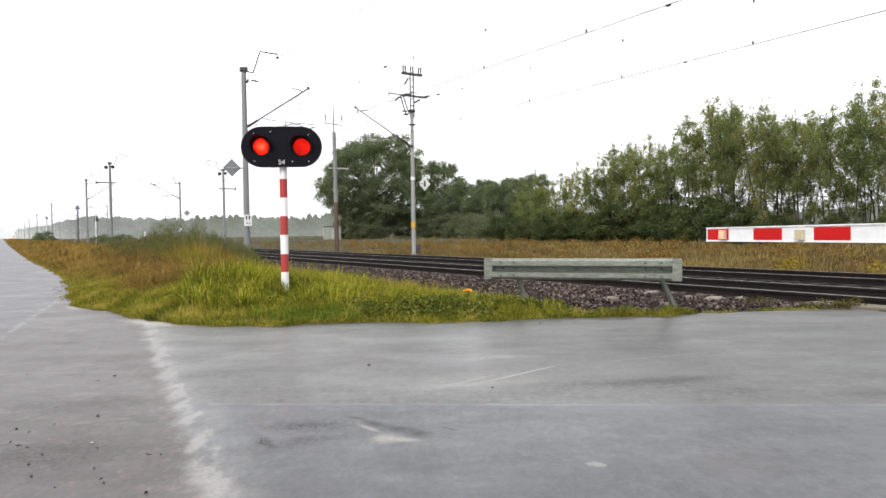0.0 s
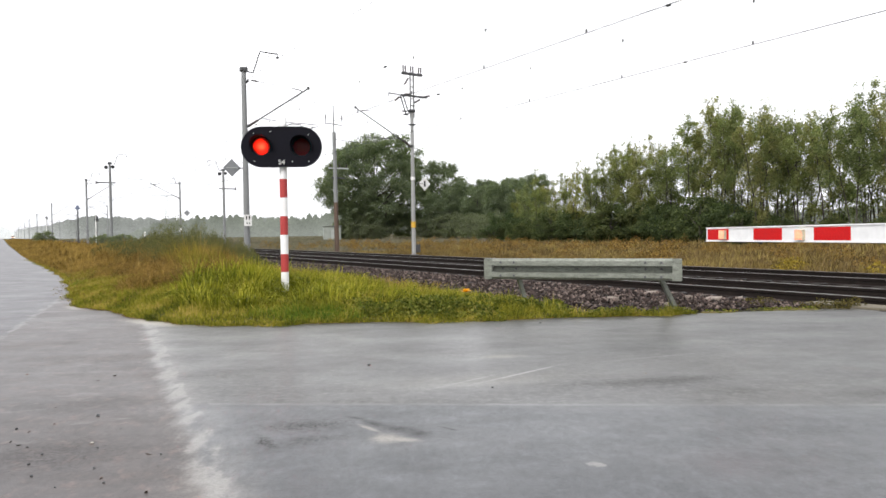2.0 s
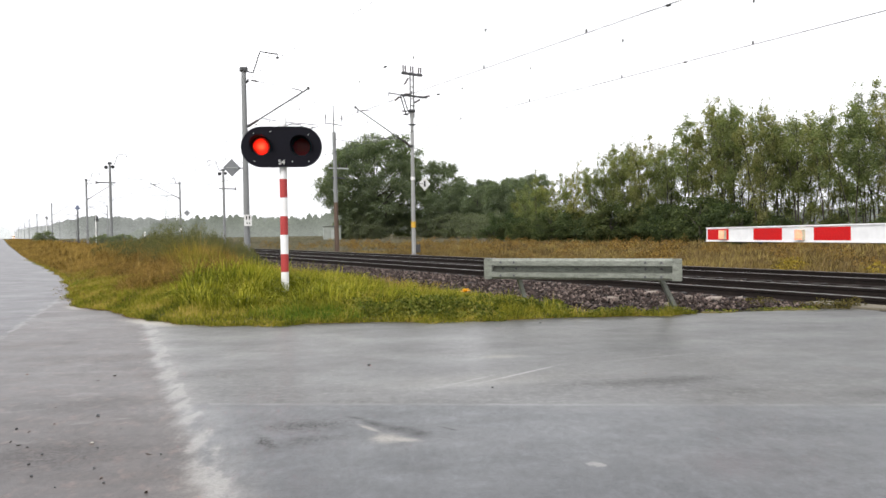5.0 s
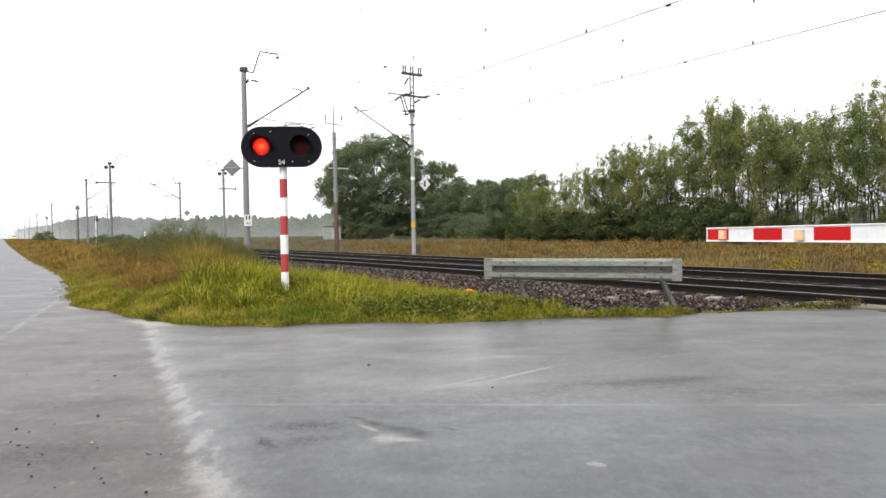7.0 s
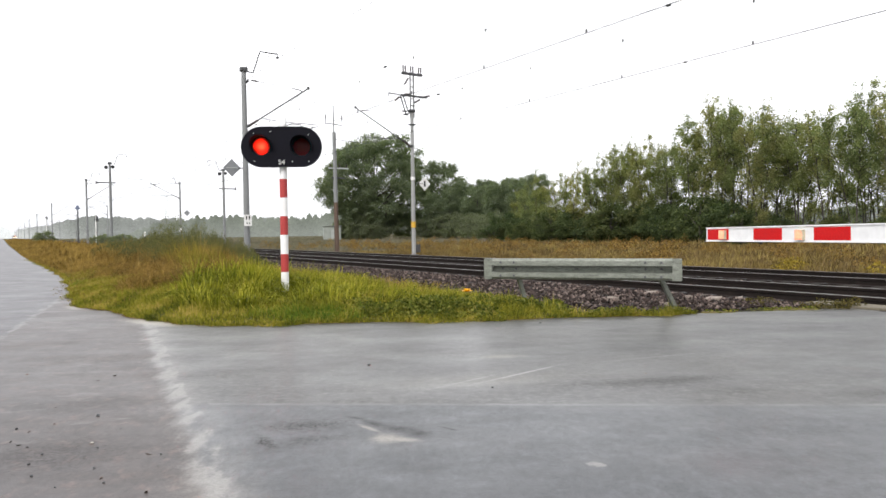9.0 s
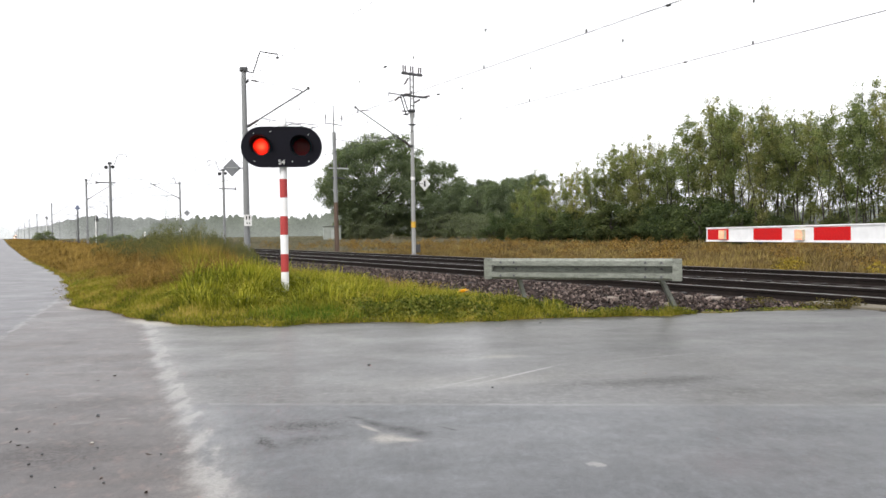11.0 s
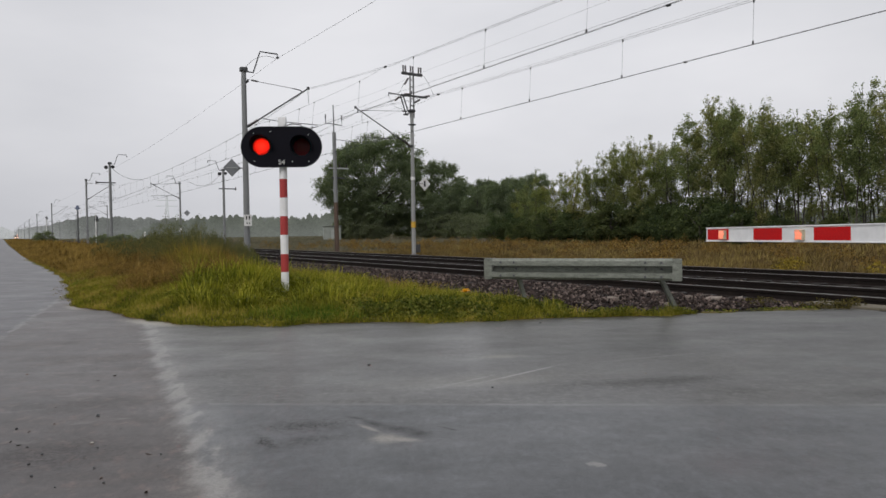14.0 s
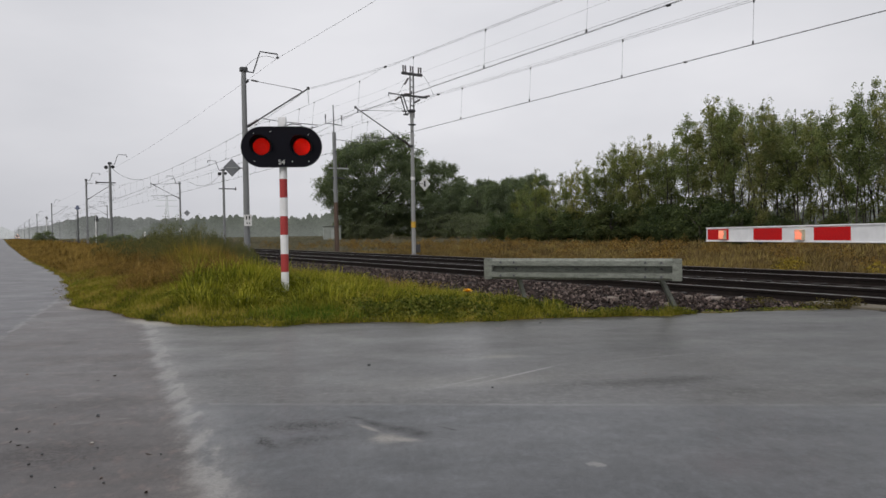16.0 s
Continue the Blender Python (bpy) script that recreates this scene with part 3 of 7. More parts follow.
def leaves(name, centres, size, rng, material, long=1.5, facing=None):
    """Rhombic leaves, each turned its own way."""
    n = len(centres)
    a = rng.normal(size=(n, 3))
    if facing is not None:
        a -= facing * (a * facing).sum(1)[:, None]
    a /= np.linalg.norm(a, axis=1)[:, None]
    b = np.cross(a, rng.normal(size=(n, 3)) if facing is None else facing)
    b /= np.linalg.norm(b, axis=1)[:, None]
    s = np.broadcast_to(np.asarray(size, float), (n,))[:, None] * rng.uniform(0.6, 1.35, (n, 1))
    c = np.asarray(centres)
    bend = np.cross(a, b) * s * 0.18
    v = np.stack([c - a * s * long / 2, c + b * s * 0.5 + bend, c + a * s * long / 2, c - b * s * 0.5 + bend], axis=1)
    return quads_mesh(name, v, material, 4)


def blades(name, p, h, w, rng, material, lean=0.35, droop=0.25, fan=None):
    """Grass blades of two bends at the points p: a lower and a narrowing upper part, each a face of one strip."""
    n = len(p)
    ang = rng.uniform(0, 2 * math.pi, n)
    side = np.stack([np.cos(ang), np.sin(ang), np.zeros(n)], 1)
    la = rng.uniform(0, 2 * math.pi, n)
    out = np.stack([np.cos(la), np.sin(la), np.zeros(n)], 1) * (rng.uniform(0.1, 1.0, n) * lean)[:, None]
    if fan is not None:
        out = out * 0.5 + fan
    h, w = h[:, None], np.broadcast_to(np.asarray(w, float), (n,))[:, None]
    up = np.array([0, 0, 1.0])
    p0 = p
    p1 = p + up * h * 0.55 + out * h * 0.35
    p2 = p + up * h * (1.0 - droop * np.linalg.norm(out, axis=1)[:, None]) + out * h * 1.1
    co = np.stack([p0 - side * w / 2, p0 + side * w / 2, p1 + side * w * 0.42, p1 - side * w * 0.42, p2], 1)
    me = bpy.data.meshes.new(name)
    me.vertices.add(n * 5)
    me.vertices.foreach_set("co", co.reshape(-1).astype(np.float32))
    base = np.arange(n, dtype=np.int32)[:, None] * 5
    loops = np.concatenate([base + np.array([0, 1, 2, 3]), base + np.array([3, 2, 4])], 1).reshape(-1)
    me.loops.add(n * 7)
    me.loops.foreach_set("vertex_index", loops.astype(np.int32))
    starts = (np.arange(n)[:, None] * 7 + np.array([0, 4])).reshape(-1)
    me.polygons.add(n * 2)
    me.polygons.foreach_set("loop_start", starts.astype(np.int32))
    me.materials.append(material)
    me.update()
    me.validate()
    return me


def sd_xy(s, d):
    return -ST * s + CT * d, CT * s + ST * d


def front_edge(x):
    """Where the main road's far edge lies."""
    return np.interp(x, [-60, -6.5, -5.18, -4.25, -3.4, -2.0, 1.45, 6.2, 40], [11.3, 11.2, 10.15, 9.22, 8.50, 8.40, 8.62, 9.36, 13.4])


def lane_edge(s):
    """The grass edge of the lane, bulging where the two roads meet."""
    return np.interp(s, [0, 12.9, 14.4, 18.5, 22, 28, 36, 48, 134, 400], [0.84, 0.84, 0.92, 1.23, 1.39, 1.37, 1.17, 0.91, 0.6, 0.6])


def verge_depth(x, y):
    """How far (x, y) lies inside the grass, from the edges of both roads."""
    d = CT * x + ST * y
    a, b = d - lane_edge(CT * y - ST * x), y - front_edge(x)
    k = 0.2
    m = np.minimum(a, b)
    e = m - k * np.log(np.exp(-(a - m) / k) + np.exp(-(b - m) / k))
    return e + 0.10 * np.sin(x * 2.3 + 1.0) * np.sin(y * 1.7) + 0.05 * np.sin(x * 7.1) * np.sin(y * 6.3 + 2)


def ground_z(x, y):
    x, y = np.asarray(x, float), np.asarray(y, float)
    e = verge_depth(x, y)
    d = CT * x + ST * y
    rise = np.clip(e / 2.2, 0, 1)
    rise = rise * rise * (3 - 2 * rise)
    fall = np.clip((6.4 - d) / 3.0, 0, 1)
    fall = fall * fall * (3 - 2 * fall)
    near = np.clip((36 - (CT * y - ST * x)) / 8, 0, 1)
    z = -0.03 + (np.clip(e / 0.14, 0, 1) * 0.05 + 0.26 * rise * fall) * near
    z = z - 0.11 * np.exp(-((x + 2.5) / 0.55) ** 2 - ((y - 10.5) / 0.8) ** 2)
    return z - 0.12 * np.clip((d - 6.2) / 1.2, 0, 1) * (e > 0.2)


# ---------------------------------------------------------------- ground, roads
def build_ground():
    fine = np.concatenate([np.arange(-36, -15, 0.35), np.arange(-15, 6, 0.18), np.arange(6, 9, 0.35)])
    xs = np.concatenate([[-3000, -1500, -800, -400, -220, -130, -80, -55, -44], fine, [10, 13, 18, 25, 40, 70, 130, 250, 500, 1000, 2000, 3000]])
    ys = np.concatenate([[-3000, -1500, -700, -300, -120, -50, -20, -5, 3, 6], np.arange(7.5, 26, 0.18), np.arange(26, 46, 0.35), [48, 52, 60, 80, 110, 160, 240, 400, 700, 1300, 2200, 3200]])
    gx, gy = np.meshgrid(xs, ys)
    gz = ground_z(gx, gy)
    v = np.stack([gx, gy, gz], -1).reshape(-1, 3)
    nx = len(xs)
    f = [(j * nx + i, j * nx + i + 1, (j + 1) * nx + i + 1, (j + 1) * nx + i) for j in range(len(ys) - 1) for i in range(nx - 1)]
    ob = new("ground", raw("ground", v.tolist(), f, M_FIELD))
    tagged(ob, "flat damp meadow soil under the grass", "ground", kind="structure")


LANE = [(10, 0.95), (12.9, 0.96), (14.4, 1.04), (18.5, 1.35), (22, 1.5), (28, 1.48), (36, 1.28), (48, 1.02), (134, 0.72), (400, 0.72), (1600, 0.72)]


def build_roads():
    top = [(40, 13.5), (6.2, 9.48), (1.45, 8.76), (-2.0, 8.54), (-3.38, 8.63), (-4.2, 9.36), (-5.1, 10.28), (-6.34, 11.36), (-7.0, 12.4)]
    ring = [(40, -16), *top, (-11.8, 11.4), (-30, 4), (-30, -16)]
    bm = bmesh.new()
    bm.faces.new([bm.verts.new((x, y, 0.0)) for x, y in ring])
    bmesh.ops.triangulate(bm, faces=bm.faces)
    tagged(part("road", bm, M_ASPHALT), "wet worn grey asphalt road with pale silted seams", "road", kind="structure")
    bm = bmesh.new()
    a = [bm.verts.new((*sd_xy(s, w), -0.005)) for s, w in LANE]
    b = [bm.verts.new((*sd_xy(s, -3.4), -0.005)) for s, w in LANE]
    for i in range(len(LANE) - 1):
        bm.faces.new((a[i], a[i + 1], b[i + 1], b[i]))
    tagged(part("side_road", bm, M_ASPHALT), "wet narrow asphalt lane running beside the railway", "road", kind="structure")


build_ground()
build_roads()


# ---------------------------------------------------------------- railway
NEAR, FAR = 11.23, 14.97     # track axes
RAIL_TOP = 0.12


def build_ballast():
    prof = [(6.0, -0.16), (6.5, -0.045), (7.4, -0.01), (8.6, 0.005), (9.3, 0.0), (9.8, -0.012), (10.3, -0.045), (16.0, -0.05), (16.7, -0.05), (17.2, -0.10), (17.9, -0.2)]
    ss = np.concatenate([np.arange(-40, 60, 0.4), [62, 66, 72, 80, 95, 120, 160, 220, 320, 500, 800, 1600]])
    rng = np.random.default_rng(5)
    dense = np.interp(np.linspace(0, 1, 34), np.linspace(0, 1, len(prof)), [p[0] for p in prof])
    v, f = [], []
    for s in ss:
        for d in dense:
            z = float(np.interp(d, [p[0] for p in prof], [p[1] for p in prof])) + rng.normal() * 0.012 * (6.4 < d < 17)
            # near the crossing the stones run out against the road
            x, y = sd_xy(s, d)
            if y < front_edge(x) + 0.25:
                z = min(z, -0.06)
            v.append((x, y, z))
    n = len(dense)
    f = [(i * n + j, i * n + j + 1, (i + 1) * n + j + 1, (i + 1) * n + j) for i in range(len(ss) - 1) for j in range(n - 1)]
    me = raw("ballast_bed", v, f, M_BALLAST)
    tagged(new("ballast_bed", me), "brown-grey crushed stone bed under two tracks", "ballast", kind="structure")


def rail_outline():
    h = [(0.075, -0.16), (0.075, -0.148), (0.012, -0.125), (0.009, -0.050), (0.034, -0.040), (0.036, -0.010), (0.028, 0.0)]
    return h + [(-x, z) for x, z in reversed(h)]


def build_track(axis, label):
    tr = empty("railway_track", rail_pose(0, axis, RAIL_TOP), label, "railway track", "two tracks", "structure")
    for side in (-0.7525, 0.7525):
        o = [(x + side, z) for x, z in rail_outline()]
        part("rail", prism(o, -45, 1700), M_RAIL_SIDE, tr)
        part("rail_head", box((side, 827, 0.0012), (0.050, 1745, 0.0040)), M_RAIL_TOP, tr, "worn bright running surface")
    bm = bmesh.new()
    add_box(bm, (0, 0, -0.20), (2.0, 0.26, 0.09), bevel=0.015)
    for q in (-1.2, 1.2):
        add_box(bm, (q, 0, -0.183), (0.42, 0.27, 0.13), bevel=0.03)
    sl = mesh_of(bm, "sleeper")
    sl.materials.append(M_SLEEPER)
    sl.materials.append(M_SLEEPER_END)
    for p in sl.polygons:
        p.material_index = int(p.center.x < -1.0 and axis == NEAR)
    clip = mesh_of(box((0, 0, -0.15), (0.24, 0.11, 0.035)), "rail_clip")
    clip.materials.append(M_STEEL_DARK)
    for i in range(110):
        ob = new("sleeper", sl)
        ob.parent, ob.location = tr, (0, -6 + i * 0.6, 0.0)
        if i < 60:
            for side in (-0.7525, 0.7525):
                c = new("rail_clip", clip)
                c.parent, c.location = ob, (side, 0, 0)
    return tr


build_ballast()
build_track(NEAR, "near railway track of rusty steel rails on concrete sleepers")
build_track(FAR, "far railway track of rusty steel rails on concrete sleepers")


def stone_mesh(name, s, d, z, size, rng, material):
    """Angular crushed stones: jittered eight-sided lumps, joined."""
    n = len(s)
    octa = np.array([(1, 0, 0), (0, 1, 0), (-1, 0, 0), (0, -1, 0), (0, 0, 1), (0, 0, -1)], float)
    tri = np.array([(0, 1, 4), (1, 2, 4), (2, 3, 4), (3, 0, 4), (1, 0, 5), (2, 1, 5), (3, 2, 5), (0, 3, 5)])
    v = octa[None] * size[:, None, None] * rng.uniform(0.55, 1.15, (n, 6, 3)) + rng.normal(size=(n, 6, 3)) * size[:, None, None] * 0.28
    a = rng.uniform(0, 6.283, n)
    ca, sa = np.cos(a)[:, None], np.sin(a)[:, None]
    v = np.stack([v[..., 0] * ca - v[..., 1] * sa, v[..., 0] * sa + v[..., 1] * ca, v[..., 2] * 0.85], -1)
    x, y = sd_xy(s, d)
    v += np.stack([x, y, z], -1)[:, None]
    me = bpy.data.meshes.new(name)
    me.vertices.add(n * 6)
    me.vertices.foreach_set("co", v.reshape(-1).astype(np.float32))
    me.loops.add(n * 24)
    me.loops.foreach_set("vertex_index", (np.arange(n)[:, None] * 6 + tri.reshape(-1)[None]).reshape(-1).astype(np.int32))
    me.polygons.add(n * 8)
    me.polygons.foreach_set("loop_start", np.arange(0, n * 24, 3, dtype=np.int32))
    me.materials.append(material)
    me.update()
    me.validate()
    return me


def build_stones():
    rng = np.random.default_rng(11)
    for name, mat_, share in (("ballast_stones", M_STONE, 0.65), ("stained_ballast_stones", M_STONE_RUST, 0.35)):
        parts_s, parts_d, parts_r = [], [], []
        for s0, s1, d0, d1, per, r in ((2, 12, 6.2, 10.3, 250, 0.032), (12, 24, 6.2, 10.3, 200, 0.031), (24, 45, 6.4, 10.3, 70, 0.036), (2, 24, 10.6, 12.0, 60, 0.03), (2, 30, 12.0, 15.8, 40, 0.03)):
            n = int((s1 - s0) * (d1 - d0) * per * share)
            # between the rails mostly dark stones, for stain and shade together
            if d0 > 10.4 and mat_ is M_STONE:
                n //= 6
            parts_s.append(rng.uniform(s0, s1, n)), parts_d.append(rng.uniform(d0, d1, n)), parts_r.append(r * rng.uniform(0.6, 1.6, n))
        s, d, r = (np.concatenate(q) for q in (parts_s, parts_d, parts_r))
        x, y = sd_xy(s, d)
        keep = (y > front_edge(x) + 0.22 + rng.uniform(0, 0.3, len(s))) & (rng.uniform(size=len(s)) < np.clip((d - 6.1) / 0.9, 0.1, 1))
        s, d, r = s[keep], d[keep], r[keep]
        z = np.interp(d, [6.0, 6.5, 7.4, 8.6, 9.3, 9.8, 10.3, 17], [-0.16, -0.045, -0.01, 0.005, 0.0, -0.012, -0.045, -0.05]) + r * 0.25
        ob = new(name, stone_mesh(name, s, d, z, r, rng, mat_))
        tagged(ob, "loose wet crushed stones of the track bed", "ballast", kind="stuff")


build_stones()


# ---------------------------------------------------------------- overhead line: masts and wires
def add_insulator(bm, a, b, r=0.045, n=5):
    a, b = Vector(a), Vector(b)
    pts, rad = [], []
    for i in range(n):
        for q, rr in ((0.0, 0.45), (0.25, 1.0), (0.6, 1.0), (0.85, 0.45)):
            pts.append(a.lerp(b, (i + q) / n))
            rad.append(r * rr)
    return add_tube(bm, pts, rad, 8)


def mast(s, d, reach, top, label, horn=True, arm=True, axis=NEAR, lean=0.0, width=0.15, extension=False, drum=False, base=-0.1, pole_mat=None):
    """A line mast. reach: +1 where its arms go to larger d, -1 the other way."""
    m = empty("catenary_mast", rail_pose(s, d, base) @ Matrix.Rotation(radians(lean), 4, "Y"), label, "catenary mast", "catenary masts")
    h = top - base
    part("pole", tube([(0, 0, 0), (0, 0, h * 0.5), (0, 0, h)], [width * 1.1, width * 0.95, width * 0.8], 10), pole_mat or M_CONCRETE, m)
    part("pole_cap", box((0, 0, h - 0.05), (width * 2.3, width * 2.3, 0.16), bevel=0.02), M_STEEL_DARK, m)
    part("footing", box((0, 0, 0.02), (0.36, 0.36, 0.2), bevel=0.03), M_STEEL_DARK, m)
    r = reach
    if arm:
        dist = abs(axis - d)
        lo, hi = 5.60 - base, (7.40 if r > 0 else 7.28) - base
        tip = 2.78 if r > 0 else 3.2
        bm = tube([(r * (width + 0.02), 0, lo), (r * tip, 0, hi + 0.02)], 0.030, 8)
        part("cantilever_tube", bm, M_STEEL_DARK, m)
        bm = bmesh.new()
        add_insulator(bm, (r * (width + 0.05), 0, lo + 0.03), (r * (width + 0.45), 0, lo + 0.29), 0.065)
        part("insulator", bm, M_INSUL, m)
        part("tie_rod", tube([(r * width, 0, hi + 0.12), (r * 0.5, 0, hi + 0.08), (r * (tip - 0.6), 0, hi - 0.06)], 0.011, 6), M_STEEL_DARK, m)
        part("tie_end", tube([(r * (tip - 0.72), 0, hi - 0.05), (r * (tip - 0.36), 0, hi - 0.09), (r * (tip - 0.26), 0, hi - 0.16)], 0.022, 6), M_STEEL_DARK, m)
        part("tip_clamp", box((r * tip, 0, hi + 0.03), (0.10, 0.10, 0.12), bevel=0.015), M_STEEL_DARK, m)
        bm = bmesh.new()
        add_insulator(bm, (r * (width + 0.20), 0, hi + 0.10), (r * (width + 0.46), 0, hi + 0.075), 0.045, 4)
        part("insulator", bm, M_INSUL, m)
        part("registration_arm", tube([(r * (dist * 0.25), 0, lo + 0.37), (r * (dist * 0.5), 0, lo + 0.31), (r * (dist + 0.35), 0, lo + 0.28)], 0.017, 6), M_STEEL_DARK, m)
        part("steady_arm", tube([(r * (dist + 0.35), 0, lo + 0.28), (r * (dist + 0.33), 0, lo + 0.20), (r * (dist - 0.2), 0, lo + 0.08)], 0.014, 6), M_STEEL_DARK, m)
        part("arm_clamp", box((r * width, 0, lo), (0.10, 0.36, 0.10), bevel=0.01), M_STEEL_DARK, m)
        part("arm_clamp", box((r * width, 0, 7.42 - base), (0.08, 0.34, 0.08), bevel=0.01), M_STEEL_DARK, m)
    if horn:
        part("horn", tube([(r * 0.1, 0, h - 0.12), (r * 0.40, 0, h - 0.13), (r * 0.70, 0, h + 0.77), (r * 1.44, 0, h + 0.76), (r * 1.44, 0, h + 0.66)], 0.030, 8), M_STEEL_DARK, m)
        part("wire_clamp", box((r * 1.44, 0, h + 0.61), (0.09, 0.14, 0.07), bevel=0.01), M_STEEL_DARK, m)
    if drum:
        part("tension_wheel", tube([(-0.28, 0.22, h - 0.42), (-0.28, 0.30, h - 0.42)], 0.17, 16), M_STEEL_DARK, m)
        part("tension_wheel", tube([(0.28, 0.22, h - 0.36), (0.28, 0.30, h - 0.36)], 0.15, 16), M_STEEL_DARK, m)
        part("crossbeam", box((-r * 0.35, 0, h - 1.85), (1.6, 0.09, 0.10), bevel=0.01), M_STEEL_DARK, m)
        bm = bmesh.new()
        add_insulator(bm, (-r * 1.15, 0, h - 1.98), (-r * 1.15, 0, h - 1.68), 0.07, 3)
        part("insulator", bm, M_INSUL, m)
    if extension:
        for q in (-0.08, 0.12):
            part("extension_post", box((q, 0, h + 0.75), (0.065, 0.05, 2.3), bevel=0.006), M_CONCRETE, m)
        for z in (h + 0.25, h + 0.6, h + 1.2, h + 1.55):
            part("lacing", box((0.02, 0.03, z), (0.20, 0.03, 0.05)), M_CONCRETE, m)
        part("crossbeam", box((0.04, 0, h + 1.84), (1.22, 0.10, 0.13), bevel=0.01), M_STEEL_DARK, m)
        for q in (-0.47, -0.34, -0.04, 0.10, 0.43, 0.56):
            bm = bmesh.new()
            add_insulator(bm, (q, 0, h + 1.88), (q * 1.03, 0, h + 2.26), 0.050, 4)
            part("insulator", bm, M_INSUL, m)
        part("crossbeam", box((0.15, 0, h + 0.72), (1.55, 0.09, 0.10), bevel=0.01), M_STEEL_DARK, m)
        part("horn", tube([(-0.12, 0, h - 0.15), (-0.36, 0, h - 0.22), (-0.67, 0, h + 0.71), (-1.36, 0, h + 0.75), (-1.36, 0, h + 0.63)], 0.035, 8), M_STEEL_DARK, m)
        part("horn_strut", tube([(-0.20, 0, h - 0.14), (-0.50, 0, h + 0.68)], 0.03, 6), M_STEEL_DARK, m)
        part("horn_foot", box((-0.36, 0, h - 0.26), (0.26, 0.12, 0.07), bevel=0.02), M_STEEL_DARK, m)
        for a, b in (((0.80, 0, h + 0.76), (1.10, 0, h + 0.84)), ((-0.72, 0, h + 0.62), (-1.0, 0, h + 0.38)), ((-0.18, 0, h + 1.62), (-0.42, 0, h + 1.26)), ((0.5, 0, h + 0.58), (0.14, 0, h + 0.38)), ((-0.12, 0, h + 0.80), (-0.42, 0, h + 0.78))):
            bm = bmesh.new()
            add_insulator(bm, a, b, 0.055, 4)
            part("insulator", bm, M_INSUL, m)
        for z in (h - 0.05, h - 0.75):
            part("mast_strap", box((0, 0, z), (0.30, 0.26, 0.07), bevel=0.01), M_STEEL_DARK, m)
    return m


MASTS_NEAR = [27.4, 89.0, 155.3, 224.0, 290.0, 356.0, 422.0, 490.0, 560.0, 640.0]
MASTS_FAR = [29.8, 83.9, 150.0, 218.0, 285.0, 352.0, 420.0, 488.0, 556.0, 636.0]
near_masts = []
for i, s in enumerate(MASTS_NEAR):
    near_masts.append(mast(s, 8.4, 1, 7.95, "grey concrete mast with a bent horn and slanting arm", axis=NEAR, width=0.12))
mast(68.2, 8.4, 1, 7.95, "grey concrete mast with tensioning wheels and a crossbeam", axis=NEAR, width=0.13, arm=False, drum=True)
far_masts = []
for i, s in enumerate(MASTS_FAR):
    far_masts.append(mast(s, 17.8, -1, 7.46, "slim grey mast carrying a lattice extension and insulators" if i == 0 else "grey concrete mast with a bent horn and slanting arm",
                          axis=FAR, horn=i > 0, extension=i == 0, width=0.105, pole_mat=M_PALE_MAST if i == 0 else None))
for z0, z1, mt, what in ((1.50, 1.82, M_YELLOW, "yellow painted band"), (3.95, 4.12, M_PLATE, "pale band")):
    part("band", tube([(0, 0, z0), (0, 0, z1)], 0.118, 12), mt, far_masts[0], what)
part("junction_box", box((0.24, -0.02, 0.42), (0.20, 0.18, 0.42), bevel=0.02), M_STEEL_DARK, far_masts[0], "small dark junction box")
part("band", tube([(0, 0, 1.8), (0, 0, 2.3)], 0.135, 12), M_PLATE, far_masts[1], "pale band")
mast(65.1, 17.8, -1, 7.44, "grey concrete mast with tensioning wheels and a crossbeam", axis=FAR, arm=False, drum=True, width=0.12)


